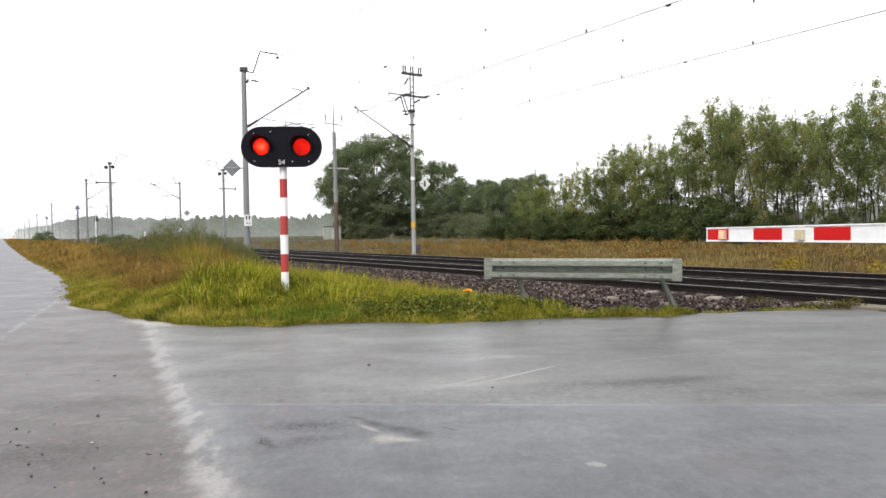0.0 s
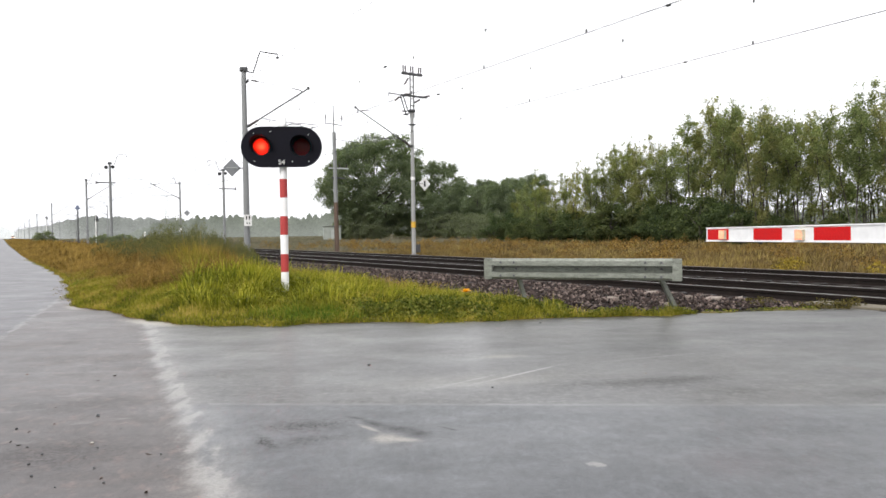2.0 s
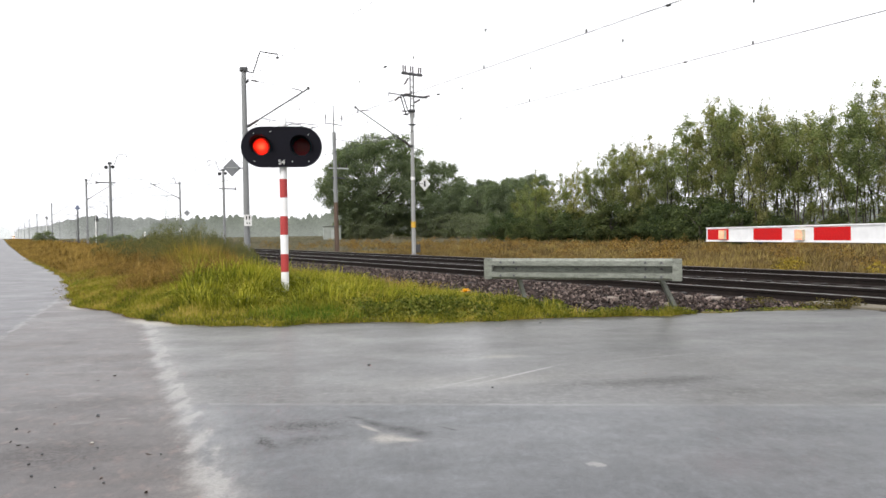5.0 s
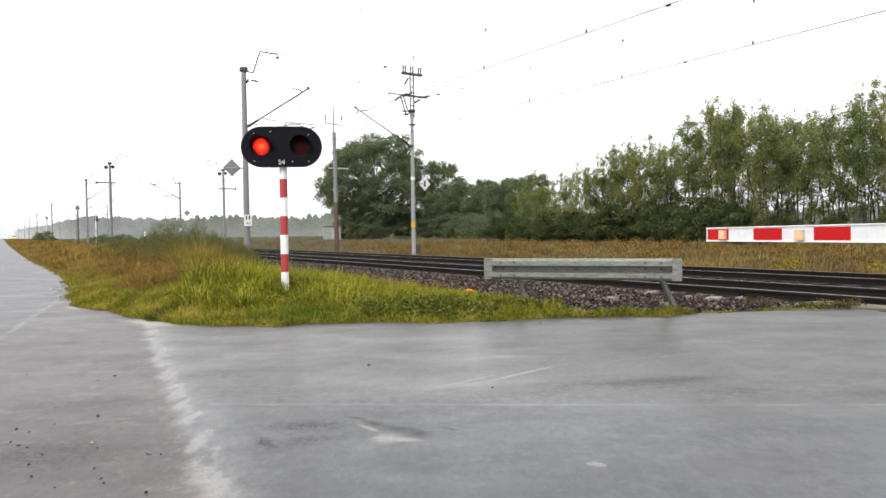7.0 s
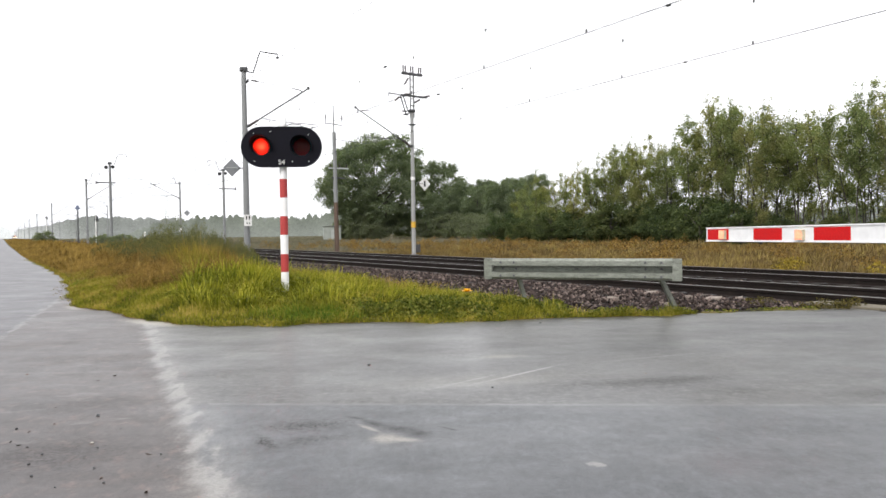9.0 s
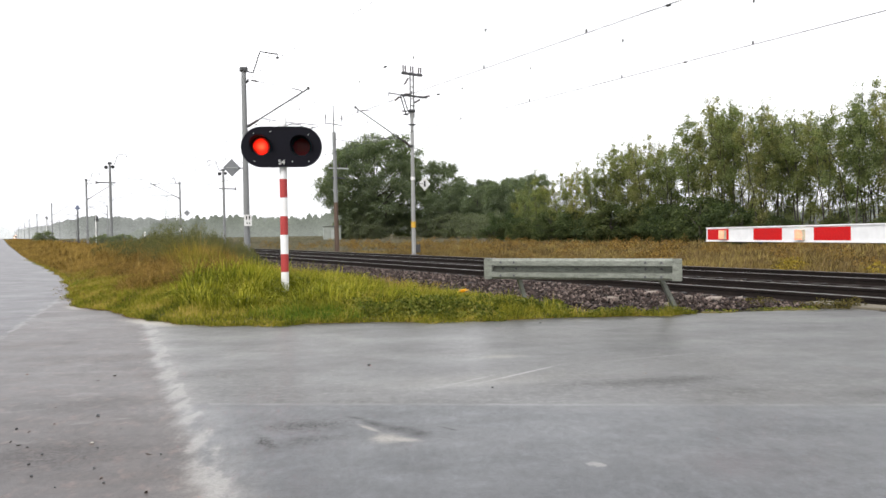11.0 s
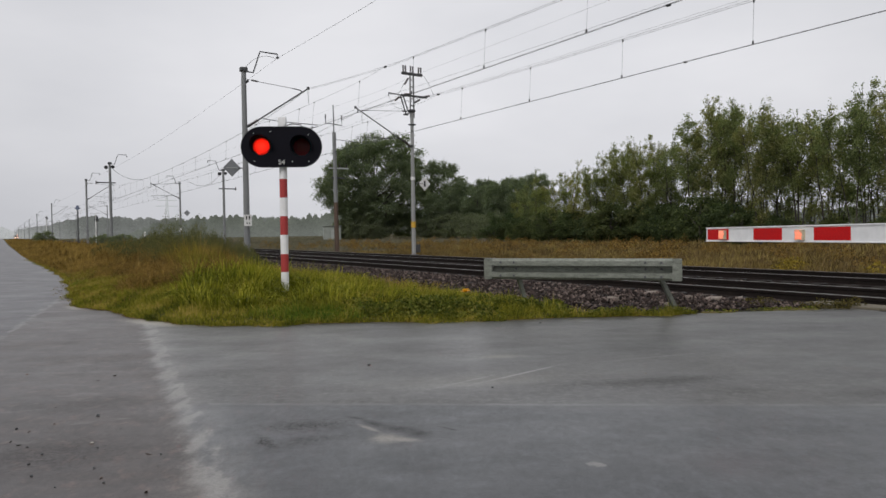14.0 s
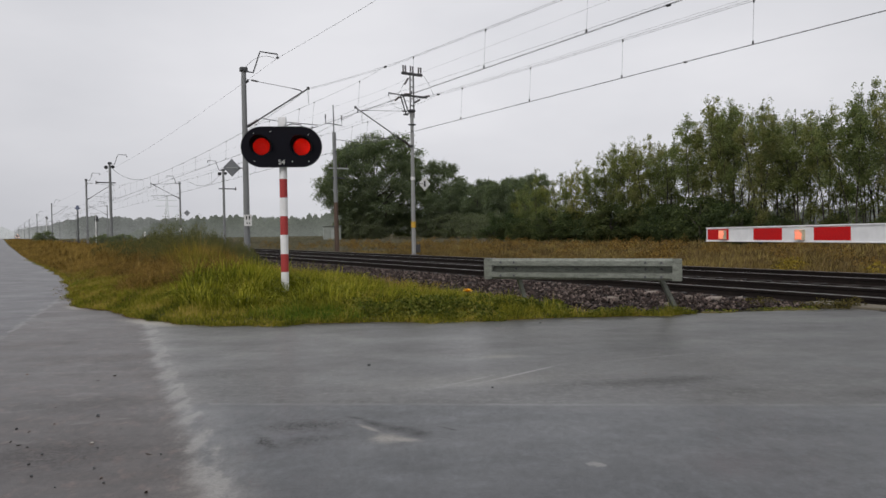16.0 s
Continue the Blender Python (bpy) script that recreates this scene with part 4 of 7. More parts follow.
def wire_run(axis, masts, label, contact, top_z, clamp_z, mid_z, stitch_z, first, step):
    """Contact wires and messenger wires of one track, with a stitch wire under each support and droppers."""
    w = empty("overhead_wire", rail_pose(0, axis, 0), label, "overhead wire", "catenary of two tracks")
    ends = [masts[0] - 62.0] + masts

    def height(m, half):
        return top_z + (clamp_z - top_z) * (m / 7) ** 0.9 if m < 7 else mid_z + (clamp_z - mid_z) * ((half - m) / (half - 7)) ** 2

    def stagger(u, i):
        return 0.2 * (1 - 2 * u) * (-1) ** i

    for off in (-1, 1):
        pts, mes = [], []
        for i, (a, b) in enumerate(zip(ends, ends[1:])):
            n = 32 if i < 3 else 8
            for j in range(n):
                u = j / n
                y, st = a + (b - a) * u, stagger(u, i)
                pts.append((off * 0.022 + st, y, contact))
                mes.append((off * 0.02 + st * 0.3, y, height(min(u, 1 - u) * (b - a), (b - a) / 2) + off * 0.03))
        part("contact_wire", tube(pts, 0.0054, 5), M_WIRE, w)
        part("messenger_wire", tube(mes, 0.0046, 5), M_WIRE, w)
    for i, mast_s in enumerate(masts[:4]):
        st = stagger(0, i + 1)
        pts = [(st * 0.5, mast_s + q, stitch_z + (clamp_z - stitch_z) * (abs(q) / 7) ** 4) for q in (-7, -6, -5, -3.5, -1.5, 0, 1.5, 3.5, 5, 6, 7)]
        part("stitch_wire", tube(pts, 0.0046, 5), M_WIRE, w)
        for q, e in ((-0.15, 0.0), (0.05, 0.25)):
            part("hanger", tube([(st * 0.4, mast_s + q, top_z - 0.04), (st * 0.5, mast_s + q - e, stitch_z)], 0.006, 4), M_STEEL_DARK, w)
        for q in (-7, 7):
            part("wire_clamp", box((st * 0.4, mast_s + q, clamp_z), (0.05, 0.12, 0.06)), M_STEEL_DARK, w)
        if i > 1:
            continue
        drops = [-0.7, 1.0, -5.0, 5.0] + [sg * (first + step * k) for k in range(6) for sg in (-1, 1)]
        for q in drops:
            half = 31.0
            z1 = stitch_z + (clamp_z - stitch_z) * (abs(q) / 7) ** 4 if abs(q) < 7 else height(abs(q), half) - 0.03
            u = -q / 62.0 if q < 0 else q / 62.0
            x0 = stagger(1 - u, i) if q < 0 else stagger(u, i + 1)
            bm = tube([(x0, mast_s + q, contact), (x0 * 0.4, mast_s + q, z1)], 0.0042, 4)
            add_box(bm, (x0, mast_s + q, contact + 0.04), (0.035, 0.03, 0.09))
            add_box(bm, (x0 * 0.4, mast_s + q, z1), (0.035, 0.03, 0.07))
            part("dropper", bm, M_STEEL_DARK, w)
    for q in (8.75,) if axis == NEAR else (11.15,):
        part("wire_clamp", box((0.0, q, contact + 0.015), (0.045, 0.09, 0.04)), M_STEEL_DARK, w)


wire_run(NEAR, MASTS_NEAR, "twin dark contact and messenger wires over the near track", 5.60, 7.40, 6.86, 6.45, 6.70, 8.85, 3.82)
wire_run(FAR, MASTS_FAR, "twin dark contact and messenger wires over the far track", 5.47, 7.22, 6.72, 6.48, 6.52, 8.63, 3.98)


def feeder(d, z, masts, label, r=0.0062, sag=0.55, ahead=62.0):
    w = empty("feeder_wire", rail_pose(0, d, 0), label, "overhead wire", "feeder wires")
    ends = [masts[0] - ahead] + masts
    pts = []
    for a, b in zip(ends, ends[1:]):
        for j in range(10):
            u = j / 10
            pts.append((0, a + (b - a) * u, z - sag * 4 * u * (1 - u)))
    part("wire", tube(pts, r, 5), M_WIRE, w)


feeder(9.84, 8.54, MASTS_NEAR, "thin feeder wire hung from the horns of the near masts", 0.005, 0.4)
feeder(16.44, 8.07, MASTS_FAR, "thin feeder wire hung from the horns of the far masts", 0.005, 0.35)
feeder(18.6, 8.2, MASTS_FAR, "thin feeder wire on the outer side of the far masts", 0.0035, 0.3)
feeder(18.4, 9.45, [29.8, 38.9, 83.9, 150.0], "thin power wire on the pole tops", 0.0035, 0.1)


def jumper(s0, d0, z0, s1, d1, z1, sag):
    a, b = rail_xyz(s0, d0, z0), rail_xyz(s1, d1, z1)
    pts = [a.lerp(b, u / 12) - Vector((0, 0, sag * 4 * (u / 12) * (1 - u / 12))) for u in range(13)]
    w = empty("jumper_cable", Matrix.Identity(4), "slack dark jumper cable between mast and wires", "cable", "jumper cables")
    part("cable", tube(pts, 0.008 if s0 < 40 else 0.016, 5), M_WIRE, w)


jumper(68.2, 8.6, 7.4, 61.2, 10.0, 5.95, 0.35)
jumper(65.1, 17.6, 7.0, 72.0, 16.2, 6.7, 0.75)
jumper(29.8, 16.45, 8.05, 29.7, 17.25, 7.55, 0.30)
jumper(29.8, 17.35, 8.80, 29.6, 16.7, 7.95, 0.10)
jumper(29.8, 18.45, 9.35, 29.6, 19.0, 8.35, -0.12)
jumper(29.8, 17.7, 7.3, 29.75, 17.75, 5.4, 0.02)
jumper(27.4, 8.45, 7.98, 27.0, 9.62, 8.40, -0.26)


def diamond_sign(s, d, z, reach, label, face=None, group="diamond signs"):
    g = empty("diamond_sign", rail_pose(s, d, z), label, "railway sign", group)
    part("bracket", tube([(0, 0, 0), (reach, 0, 0.0)], 0.022, 6), M_STEEL_DARK, g)
    c, r = reach * 1.25, 0.36
    o = [(c - r, 0), (c, -r), (c + r, 0), (c, r)]
    part("plate", prism(o, -0.012, 0.012, 0.003), face or M_PLATE_BACK, g)
    if face:
        part("bar", box((c, -0.016, 0), (0.10, 0.006, 0.30)), M_STEEL_DARK, g, "dark upright bar")
    else:
        part("stiffener", box((c, -0.022, 0), (r * 1.3, 0.02, 0.04)), M_GALV, g)


diamond_sign(27.25, 8.25, 3.86, -0.36, "grey diamond-shaped plate seen from behind on a bracket")
diamond_sign(29.7, 17.92, 3.68, 0.42, "white diamond-shaped plate with a dark upright bar", M_PLATE)
diamond_sign(83.7, 17.95, 3.85, 0.45, "small grey diamond-shaped plate on a far mast")


def mast_plate(s, d, z):
    g = empty("mast_plate", rail_pose(s, d, z, -33.34 + 16), "white enamel plate with black digits", "sign plate")
    part("plate", box((0, 0, 0), (0.30, 0.012, 0.46), bevel=0.004), M_PLATE, g)
    for q, zz in ((-0.055, 0.11), (0.055, 0.11)):
        part("digit_bar", box((q, -0.0085, zz), (0.05, 0.003, 0.16)), M_INK, g)
    for q, zz in ((-0.04, -0.11), (0.06, -0.12)):
        part("digit_bar", box((q, -0.0085, zz), (0.035, 0.003, 0.09)), M_INK, g)


mast_plate(27.1, 8.36, 1.74)


# ---------------------------------------------------------------- level crossing signal
def disc(c, r, y0, y1, seg=28):
    return prism([(c[0] + r * math.cos(a), c[1] + r * math.sin(a)) for a in (2 * math.pi * i / seg for i in range(seg))], y0, y1)


def hood(c, r, length):
    """A half-round visor that juts out above a lens."""
    bm = bmesh.new()
    n = 18
    rows = []
    for rr in (r, r - 0.006):
        for y, cut in ((0.0, 0.0), (-length, 0.0)):
            row = []
            for i in range(n + 1):
                a = radians(-25) + radians(230) * i / n
                yy = y if y == 0 else -length * (0.35 + 0.65 * max(0.0, math.sin(a)) ** 0.7)
                row.append(bm.verts.new((c[0] + rr * math.cos(a), yy, c[1] + rr * math.sin(a))))
            rows.append(row)
    for a, b in ((0, 1), (2, 3), (1, 3), (0, 2)):
        for i in range(n):
            bm.faces.new((rows[a][i], rows[a][i + 1], rows[b][i + 1], rows[b][i]))
    return bm


def can(c, r, y0, y1, seg=24):
    """A round lamp housing, open in front."""
    bm = bmesh.new()
    rings = []
    for rr, y in ((r, y0), (r, y1), (r - 0.01, y1 - 0.01), (r - 0.01, y0)):
        rings.append([bm.verts.new((c[0] + rr * math.cos(a), y, c[1] + rr * math.sin(a))) for a in (2 * math.pi * i / seg for i in range(seg))])
    for u, v in ((0, 1), (2, 3), (3, 0)):
        for i in range(seg):
            bm.faces.new((rings[u][i], rings[u][(i + 1) % seg], rings[v][(i + 1) % seg], rings[v][i]))
    bm.faces.new(rings[1])
    bm.faces.new(rings[2][::-1])
    return bm


def crossing_signal():
    g = empty("crossing_signal", pose(-2.565, 10.8, 0.18, 0, 0.15, 3), "red and white striped post with black twin-lamp board", "railway signal")
    z0 = 0.18
    cuts = [0.0, 0.54, 0.831, 1.141, 1.441, 1.741, 2.041, 2.90]
    for i, (a, b) in enumerate(zip(cuts, cuts[1:])):
        part("post_stripe", tube([(0, 0.03, a - z0 * (i > 0) + (0 if i else -0.22)), (0, 0.03, b - z0)], 0.062, 18), M_RED if i % 2 else M_WHITE, g,
             "red painted band" if i % 2 else "white painted band", smooth=False)
    part("post_sleeve", tube([(0, 0.03, -0.05), (0, 0.03, 0.05)], 0.066, 18), M_GALV, g, "scuffed base sleeve")
    part("top_box", box((0, 0.03, 2.785), (0.125, 0.12, 0.14), bevel=0.012), M_WHITE, g, "small white plastic box")
    # board: a rounded slab with holes for the lamps
    cz, hw, hh = 2.545 - z0, 0.632, 0.318
    o = []
    for cx, a0 in ((hw - hh, -90), (-(hw - hh), 90)):
        o += [(cx + hh * math.cos(radians(a0 + 180 * i / 20)), cz + hh * math.sin(radians(a0 + 180 * i / 20))) for i in range(21)]
    part("backboard", ring_board(o, [(-0.318, cz + 0.008), (0.317, cz)], 0.137, -0.085, -0.060), M_BOARD, g, "black oval board")
    part("board_rim", rim(o, -0.090, -0.055, 0.010), M_STEEL_DARK, g)
    for cx, dz in ((-0.318, 0.008), (0.317, 0.0)):
        lamp = part("lamp_housing", can((cx, cz + dz), 0.165, -0.062, 0.30), M_BOARD, g)
        part("lens", lens_bulge((cx, cz + dz), 0.150, -0.050, 0.022), M_LENS_RED, lamp, "red glass lens", smooth=True)
        part("visor", moved(hood((cx, cz + dz), 0.170, 0.20), (0, -0.086, 0)), M_BOARD, lamp, "black half-round visor")
        # added closed case, unseen behind the board: blocks the drawn-back bulb's light
        part("bulb_hide", tube([(cx, 0.302, cz + dz), (cx, 0.44, cz + dz)], 0.065, 14), M_BOARD, lamp, "added black case that hides the drawn-back bulb")
        b = part("bulb", bulb_mesh(0.032), M_BULB, g, "red flashing lamp bulb", smooth=True)
        b.location = (cx, 0.03, cz + dz)
        BULBS.append((b, cx, cz + dz))
    for cx, dz in ((-0.43, 0.215), (-0.17, 0.245), (0.43, 0.19), (-0.43, -0.225), (0.17, -0.235), (0.43, -0.235)):
        part("bolt", disc((cx, cz + dz), 0.009, -0.096, -0.085, 10), M_GALV, g, "small bright bolt head")
    txt = bpy.data.curves.new("plate_text", "FONT")
    txt.body, txt.size, txt.extrude, txt.align_x = "S4", 0.112, 0.002, "CENTER"
    txt.space_character = 1.0
    t = new("letters", txt)
    dg = bpy.context.evaluated_depsgraph_get()
    me = bpy.data.meshes.new_from_object(t.evaluated_get(dg))
    bpy.data.objects.remove(t)
    me.materials.clear()
    tx = part("letters", me, M_PLATE, g, "white S4 lettering")
    tx.matrix_basis = pose(0.0, -0.088, cz - 0.278, 90, 0, 0)
    part("cable", tube([(0.06, 0.03, 2.72), (0.16, -0.02, 2.74), (0.30, -0.05, 2.72), (0.40, -0.055, 2.63)], 0.008, 6), M_INK, g, "thin black lamp cable")
    part("clamp", box((0, -0.025, cz + 0.15), (0.20, 0.09, 0.05), bevel=0.006), M_GALV, g)
    part("clamp", box((0, -0.025, cz - 0.15), (0.20, 0.09, 0.05), bevel=0.006), M_GALV, g)


def moved(bm, v):
    bmesh.ops.translate(bm, verts=bm.verts, vec=v)
    return bm


def bulb_mesh(r):
    bm = bmesh.new()
    bmesh.ops.create_icosphere(bm, subdivisions=2, radius=r)
    return bm


def lens_bulge(c, r, y, depth, seg=28, rings=6):
    bm = bmesh.new()
    mid = bm.verts.new((c[0], y - depth, c[1]))
    last = None
    for k in range(1, rings + 1):
        u = k / rings
        row = [bm.verts.new((c[0] + r * u * math.cos(a), y - depth * (1 - u * u), c[1] + r * u * math.sin(a))) for a in (2 * math.pi * i / seg for i in range(seg))]
        for i in range(seg):
            if last is None:
                bm.faces.new((mid, row[i], row[(i + 1) % seg]))
            else:
                bm.faces.new((last[i], row[i], row[(i + 1) % seg], last[(i + 1) % seg]))
        last = row
    return bm


def ring_board(o, holes, r, y0, y1):
    """A slab with the outline o and two round holes."""
    bm = bmesh.new()
    for y in (y0, y1):
        outer = [bm.verts.new((x, y, z)) for x, z in o]
        es = [bm.edges.new((outer[i], outer[(i + 1) % len(outer)])) for i in range(len(outer))]
        for cx, cz in holes:
            h = [bm.verts.new((cx + r * math.cos(a), y, cz + r * math.sin(a))) for a in (2 * math.pi * i / 28 for i in range(28))]
            es += [bm.edges.new((h[i], h[(i + 1) % 28])) for i in range(28)]
        bmesh.ops.triangle_fill(bm, use_beauty=True, edges=es)
    bm.verts.ensure_lookup_table()
    n = len(bm.verts) // 2
    loops, k = [len(o), 28, 28], 0
    for ln in loops:
        for i in range(ln):
            a, b = bm.verts[k + i], bm.verts[k + (i + 1) % ln]
            c, d = bm.verts[n + k + (i + 1) % ln], bm.verts[n + k + i]
            bm.faces.new((a, b, c, d))
        k += ln
    return bm


def rim(o, y0, y1, w):
    bm = bmesh.new()
    cx, cz = sum(p[0] for p in o) / len(o), sum(p[1] for p in o) / len(o)
    rows = []
    for grow, y in ((0.0005, y0), (w, y0), (w, y1), (0.0005, y1)):
        row = []
        for x, z in o:
            v = Vector((x - cx, z - cz))
            v = v * ((v.length + grow) / v.length)
            row.append(bm.verts.new((cx + v.x, y, cz + v.y)))
        rows.append(row)
    n = len(o)
    for a in range(4):
        for i in range(n):
            bm.faces.new((rows[a][i], rows[a][(i + 1) % n], rows[(a + 1) % 4][(i + 1) % n], rows[(a + 1) % 4][i]))
    return bm


BULBS = []
crossing_signal()


# ---------------------------------------------------------------- crash barrier piece by the road
def w_beam(length, height, seg_z):
    """A corrugated steel rail: two flat faces and a hollow between them, drawn out along x."""
    prof = [(-0.5, 0.015), (-0.485, -0.01), (-0.38, -0.035), (-0.165, -0.035), (-0.13, 0.10), (0.13, 0.10), (0.165, -0.035), (0.38, -0.035), (0.485, -0.01), (0.5, 0.015)]
    back = [(a, y + 0.006) for a, y in prof]
    ring = prof + back[::-1]
    bm = bmesh.new()
    rows = [[bm.verts.new((x, y, a * height)) for a, y in ring] for x in (0.0, length)]
    n = len(ring)
    for i in range(n):
        bm.faces.new((rows[0][i], rows[0][(i + 1) % n], rows[1][(i + 1) % n], rows[1][i]))
    bm.faces.new(rows[0][::-1])
    bm.faces.new(rows[1])
    return bm


def crash_barrier():
    a, b = Vector((0.607, 9.9, 0.600)), Vector((3.204, 8.95, 0.611))
    ln = (b - a).length
    ang = math.atan2(b.y - a.y, b.x - a.x)
    g = empty("crash_barrier", Matrix.Translation(a) @ Matrix.Rotation(ang, 4, "Z"), "short weathered galvanised crash barrier on leaning posts", "crash barrier")
    part("beam", moved(w_beam(ln - 0.24, 0.302, 1), (0.12, 0, 0)), M_GUARD, g, "grey-green corrugated steel rail")
    for x0, sgn in ((0.13, -1), (ln - 0.13, 1)):
        # rounded box-like terminal caps
        o = [(x0, -0.151), (x0 + sgn * 0.115, -0.151), (x0 + sgn * 0.125, -0.14), (x0 + sgn * 0.125, 0.14), (x0 + sgn * 0.115, 0.151), (x0, 0.151)]
        part("end_cap", prism(o, -0.037, 0.03, 0.008), M_GUARD, g)
    for cx in (0.26, 0.46, ln - 0.48, ln - 0.27):
        for cz in (-0.096, 0.0, 0.096):
            part("bolt", disc((cx, cz), 0.016, (-0.047 if cz else 0.084), (-0.034 if cz else 0.101), 10), M_STEEL_DARK, g, "dark bolt head")
    part("slot", box((ln * 0.485, 0.097, 0.0), (0.055, 0.006, 0.016)), M_INK, g)
    inv = g.matrix_world.inverted()
    for top, foot in (((1.03, 9.87, 0.66), (1.24, 9.95, -0.05)), ((2.88, 9.21, 0.66), (3.27, 9.33, -0.08))):
        t, f = inv @ Vector(top), inv @ Vector(foot)
        d = (t - f)
        m = Matrix.Translation((t + f) / 2) @ d.to_track_quat("Z", "Y").to_matrix().to_4x4()
        bm = bmesh.new()
        add_box(bm, (0, 0, 0), (0.052, 0.006, d.length), m)
        add_box(bm, (-0.023, 0.028, 0), (0.006, 0.05, d.length), m)
        add_box(bm, (0.023, 0.028, 0), (0.006, 0.05, d.length), m)
        part("post", bm, M_GUARD, g, "leaning channel post")
        part("spacer", box((t.x, 0.13, 0), (0.09, 0.045, 0.22), bevel=0.008), M_GALV, g)


crash_barrier()


# ---------------------------------------------------------------- lowered barrier boom
BOOM = Matrix(((0.2, 0.98, 0, 2.86), (-0.98, 0.2, 0, 7.2), (0, 0, 1, 1.083), (0, 0, 0, 1)))


def boom_barrier():
    g = empty("barrier_boom", Matrix.Translation((4.25, 0.35, 0.0)), "lowered red and white barrier boom with small lamps", "level crossing barrier")
    off = g.matrix_world.inverted() @ BOOM
    ln, h, st = 7.0, 0.145, 0.39

    def put(ob):
        ob.matrix_basis = off
        return ob

    bm = box((ln / 2, 0, 0), (ln, 0.06, h), bevel=0.008)
    bmesh.ops.rotate(bm, cent=(0, 0, 0), matrix=Matrix.Rotation(radians(-0.35), 3, "Y"), verts=bm.verts)
    put(part("boom", bm, M_WHITE, g, "white painted boom"))
    for zz in (h / 2 - 0.004, -h / 2 + 0.004):
        fl = box((ln / 2, -0.032, zz), (ln, 0.012, 0.012), bevel=0.003)
        bmesh.ops.rotate(fl, cent=(0, 0, 0), matrix=Matrix.Rotation(radians(-0.35), 3, "Y"), verts=fl.verts)
        put(part("flange", fl, M_WHITE, g))
    for i in range(9):
        a, b = i * 2 * st, (i * 2 + 1) * st
        red = box(((max(a, 0.03) + b) / 2, -0.0315, 0), (b - max(a, 0.03), 0.003, h * 0.76))
        bmesh.ops.rotate(red, cent=(0, 0, 0), matrix=Matrix.Rotation(radians(-0.35), 3, "Y"), verts=red.verts)
        put(part("red_stripe", red, M_RED_FILM, g, "red reflective field"))
    for u, steady in ((0.315, True), (1.415, False)):
        bm = bmesh.new()
        for dx, dz, sx, sz in ((-0.039, 0, 0.007, 0.090), (0.039, 0, 0.007, 0.090), (0, 0.0415, 0.071, 0.007), (0, -0.0415, 0.071, 0.007)):
            add_box(bm, (u + dx, -0.047, dz), (sx, 0.030, sz))
        lamp = put(part("lamp_frame", bm, M_LAMP_CASE, g, "pale square lamp housing"))
        part("lens", box((u, -0.065, 0), (0.086, 0.006, 0.091), bevel=0.003), M_LENS_AMBER, lamp, "square warning lamp lens")
        bm = box((0, 0, 0), (0.070, 0.008, 0.075), bevel=0.003)
        b = part("bulb", bm, M_BULB_SMALL, g, "glowing lamp plate")
        b.matrix_basis = off @ Matrix.Translation((u, -0.050, 0))
        if not steady:
            BOOM_BULB.append((b, off, u))
    part("pedestal", box((0, 0.12, 0.55), (0.42, 0.36, 1.16), bevel=0.03), M_PLATE, g, "grey barrier drive cabinet")
    part("pivot", tube([(-0.12, 0.05, 1.10), (0.16, 0.05, 1.10)], 0.09, 14), M_STEEL_DARK, g)


BOOM_BULB = []
boom_barrier()


# ---------------------------------------------------------------- poles and small railway furniture
def power_pole():
    g = empty("power_pole", rail_pose(38.9, 17.6, -0.1) @ Matrix.Rotation(radians(-0.5), 4, "Y"), "weathered brown pole with crossarms and a thin top rod", "utility pole")
    part("lower_pole", tube([(0, 0, 0), (0, 0, 3.2)], [0.15, 0.135], 10), M_WOOD_POLE, g, "brown tarred lower part")
    part("upper_pole", tube([(0, 0, 3.2), (0, 0, 7.6)], [0.13, 0.115], 10), M_CONCRETE, g, "grey upper part")
    part("top_rod", tube([(0, 0, 7.5), (-0.02, 0, 9.3)], 0.035, 8), M_STEEL_DARK, g)
    part("crossarm", tube([(-0.55, 0, 8.55), (-0.55, 0, 8.15), (0.55, 0, 8.05), (0.55, 0, 8.45)], 0.03, 6), M_STEEL_DARK, g)
    part("crossarm", box((0.25, 0, 5.35), (1.35, 0.08, 0.09), bevel=0.01), M_GALV, g)
    part("crossarm", box((0.2, 0, 4.75), (0.9, 0.07, 0.08), bevel=0.01), M_STEEL_DARK, g)
    part("bracket", tube([(0.1, 0, 7.15), (2.0, -0.2, 7.0)], 0.02, 6), M_STEEL_DARK, g)
    for q in (-0.55, 0.55):
        bm = bmesh.new()
        add_insulator(bm, (q, 0, 8.45), (q, 0, 8.68), 0.05, 3)
        part("insulator", bm, M_INSUL, g)
    for q in (-0.3, 0.3, 0.8):
        bm = bmesh.new()
        add_insulator(bm, (q, 0, 5.39), (q, 0, 5.62), 0.05, 3)
        part("insulator", bm, M_INSUL, g)


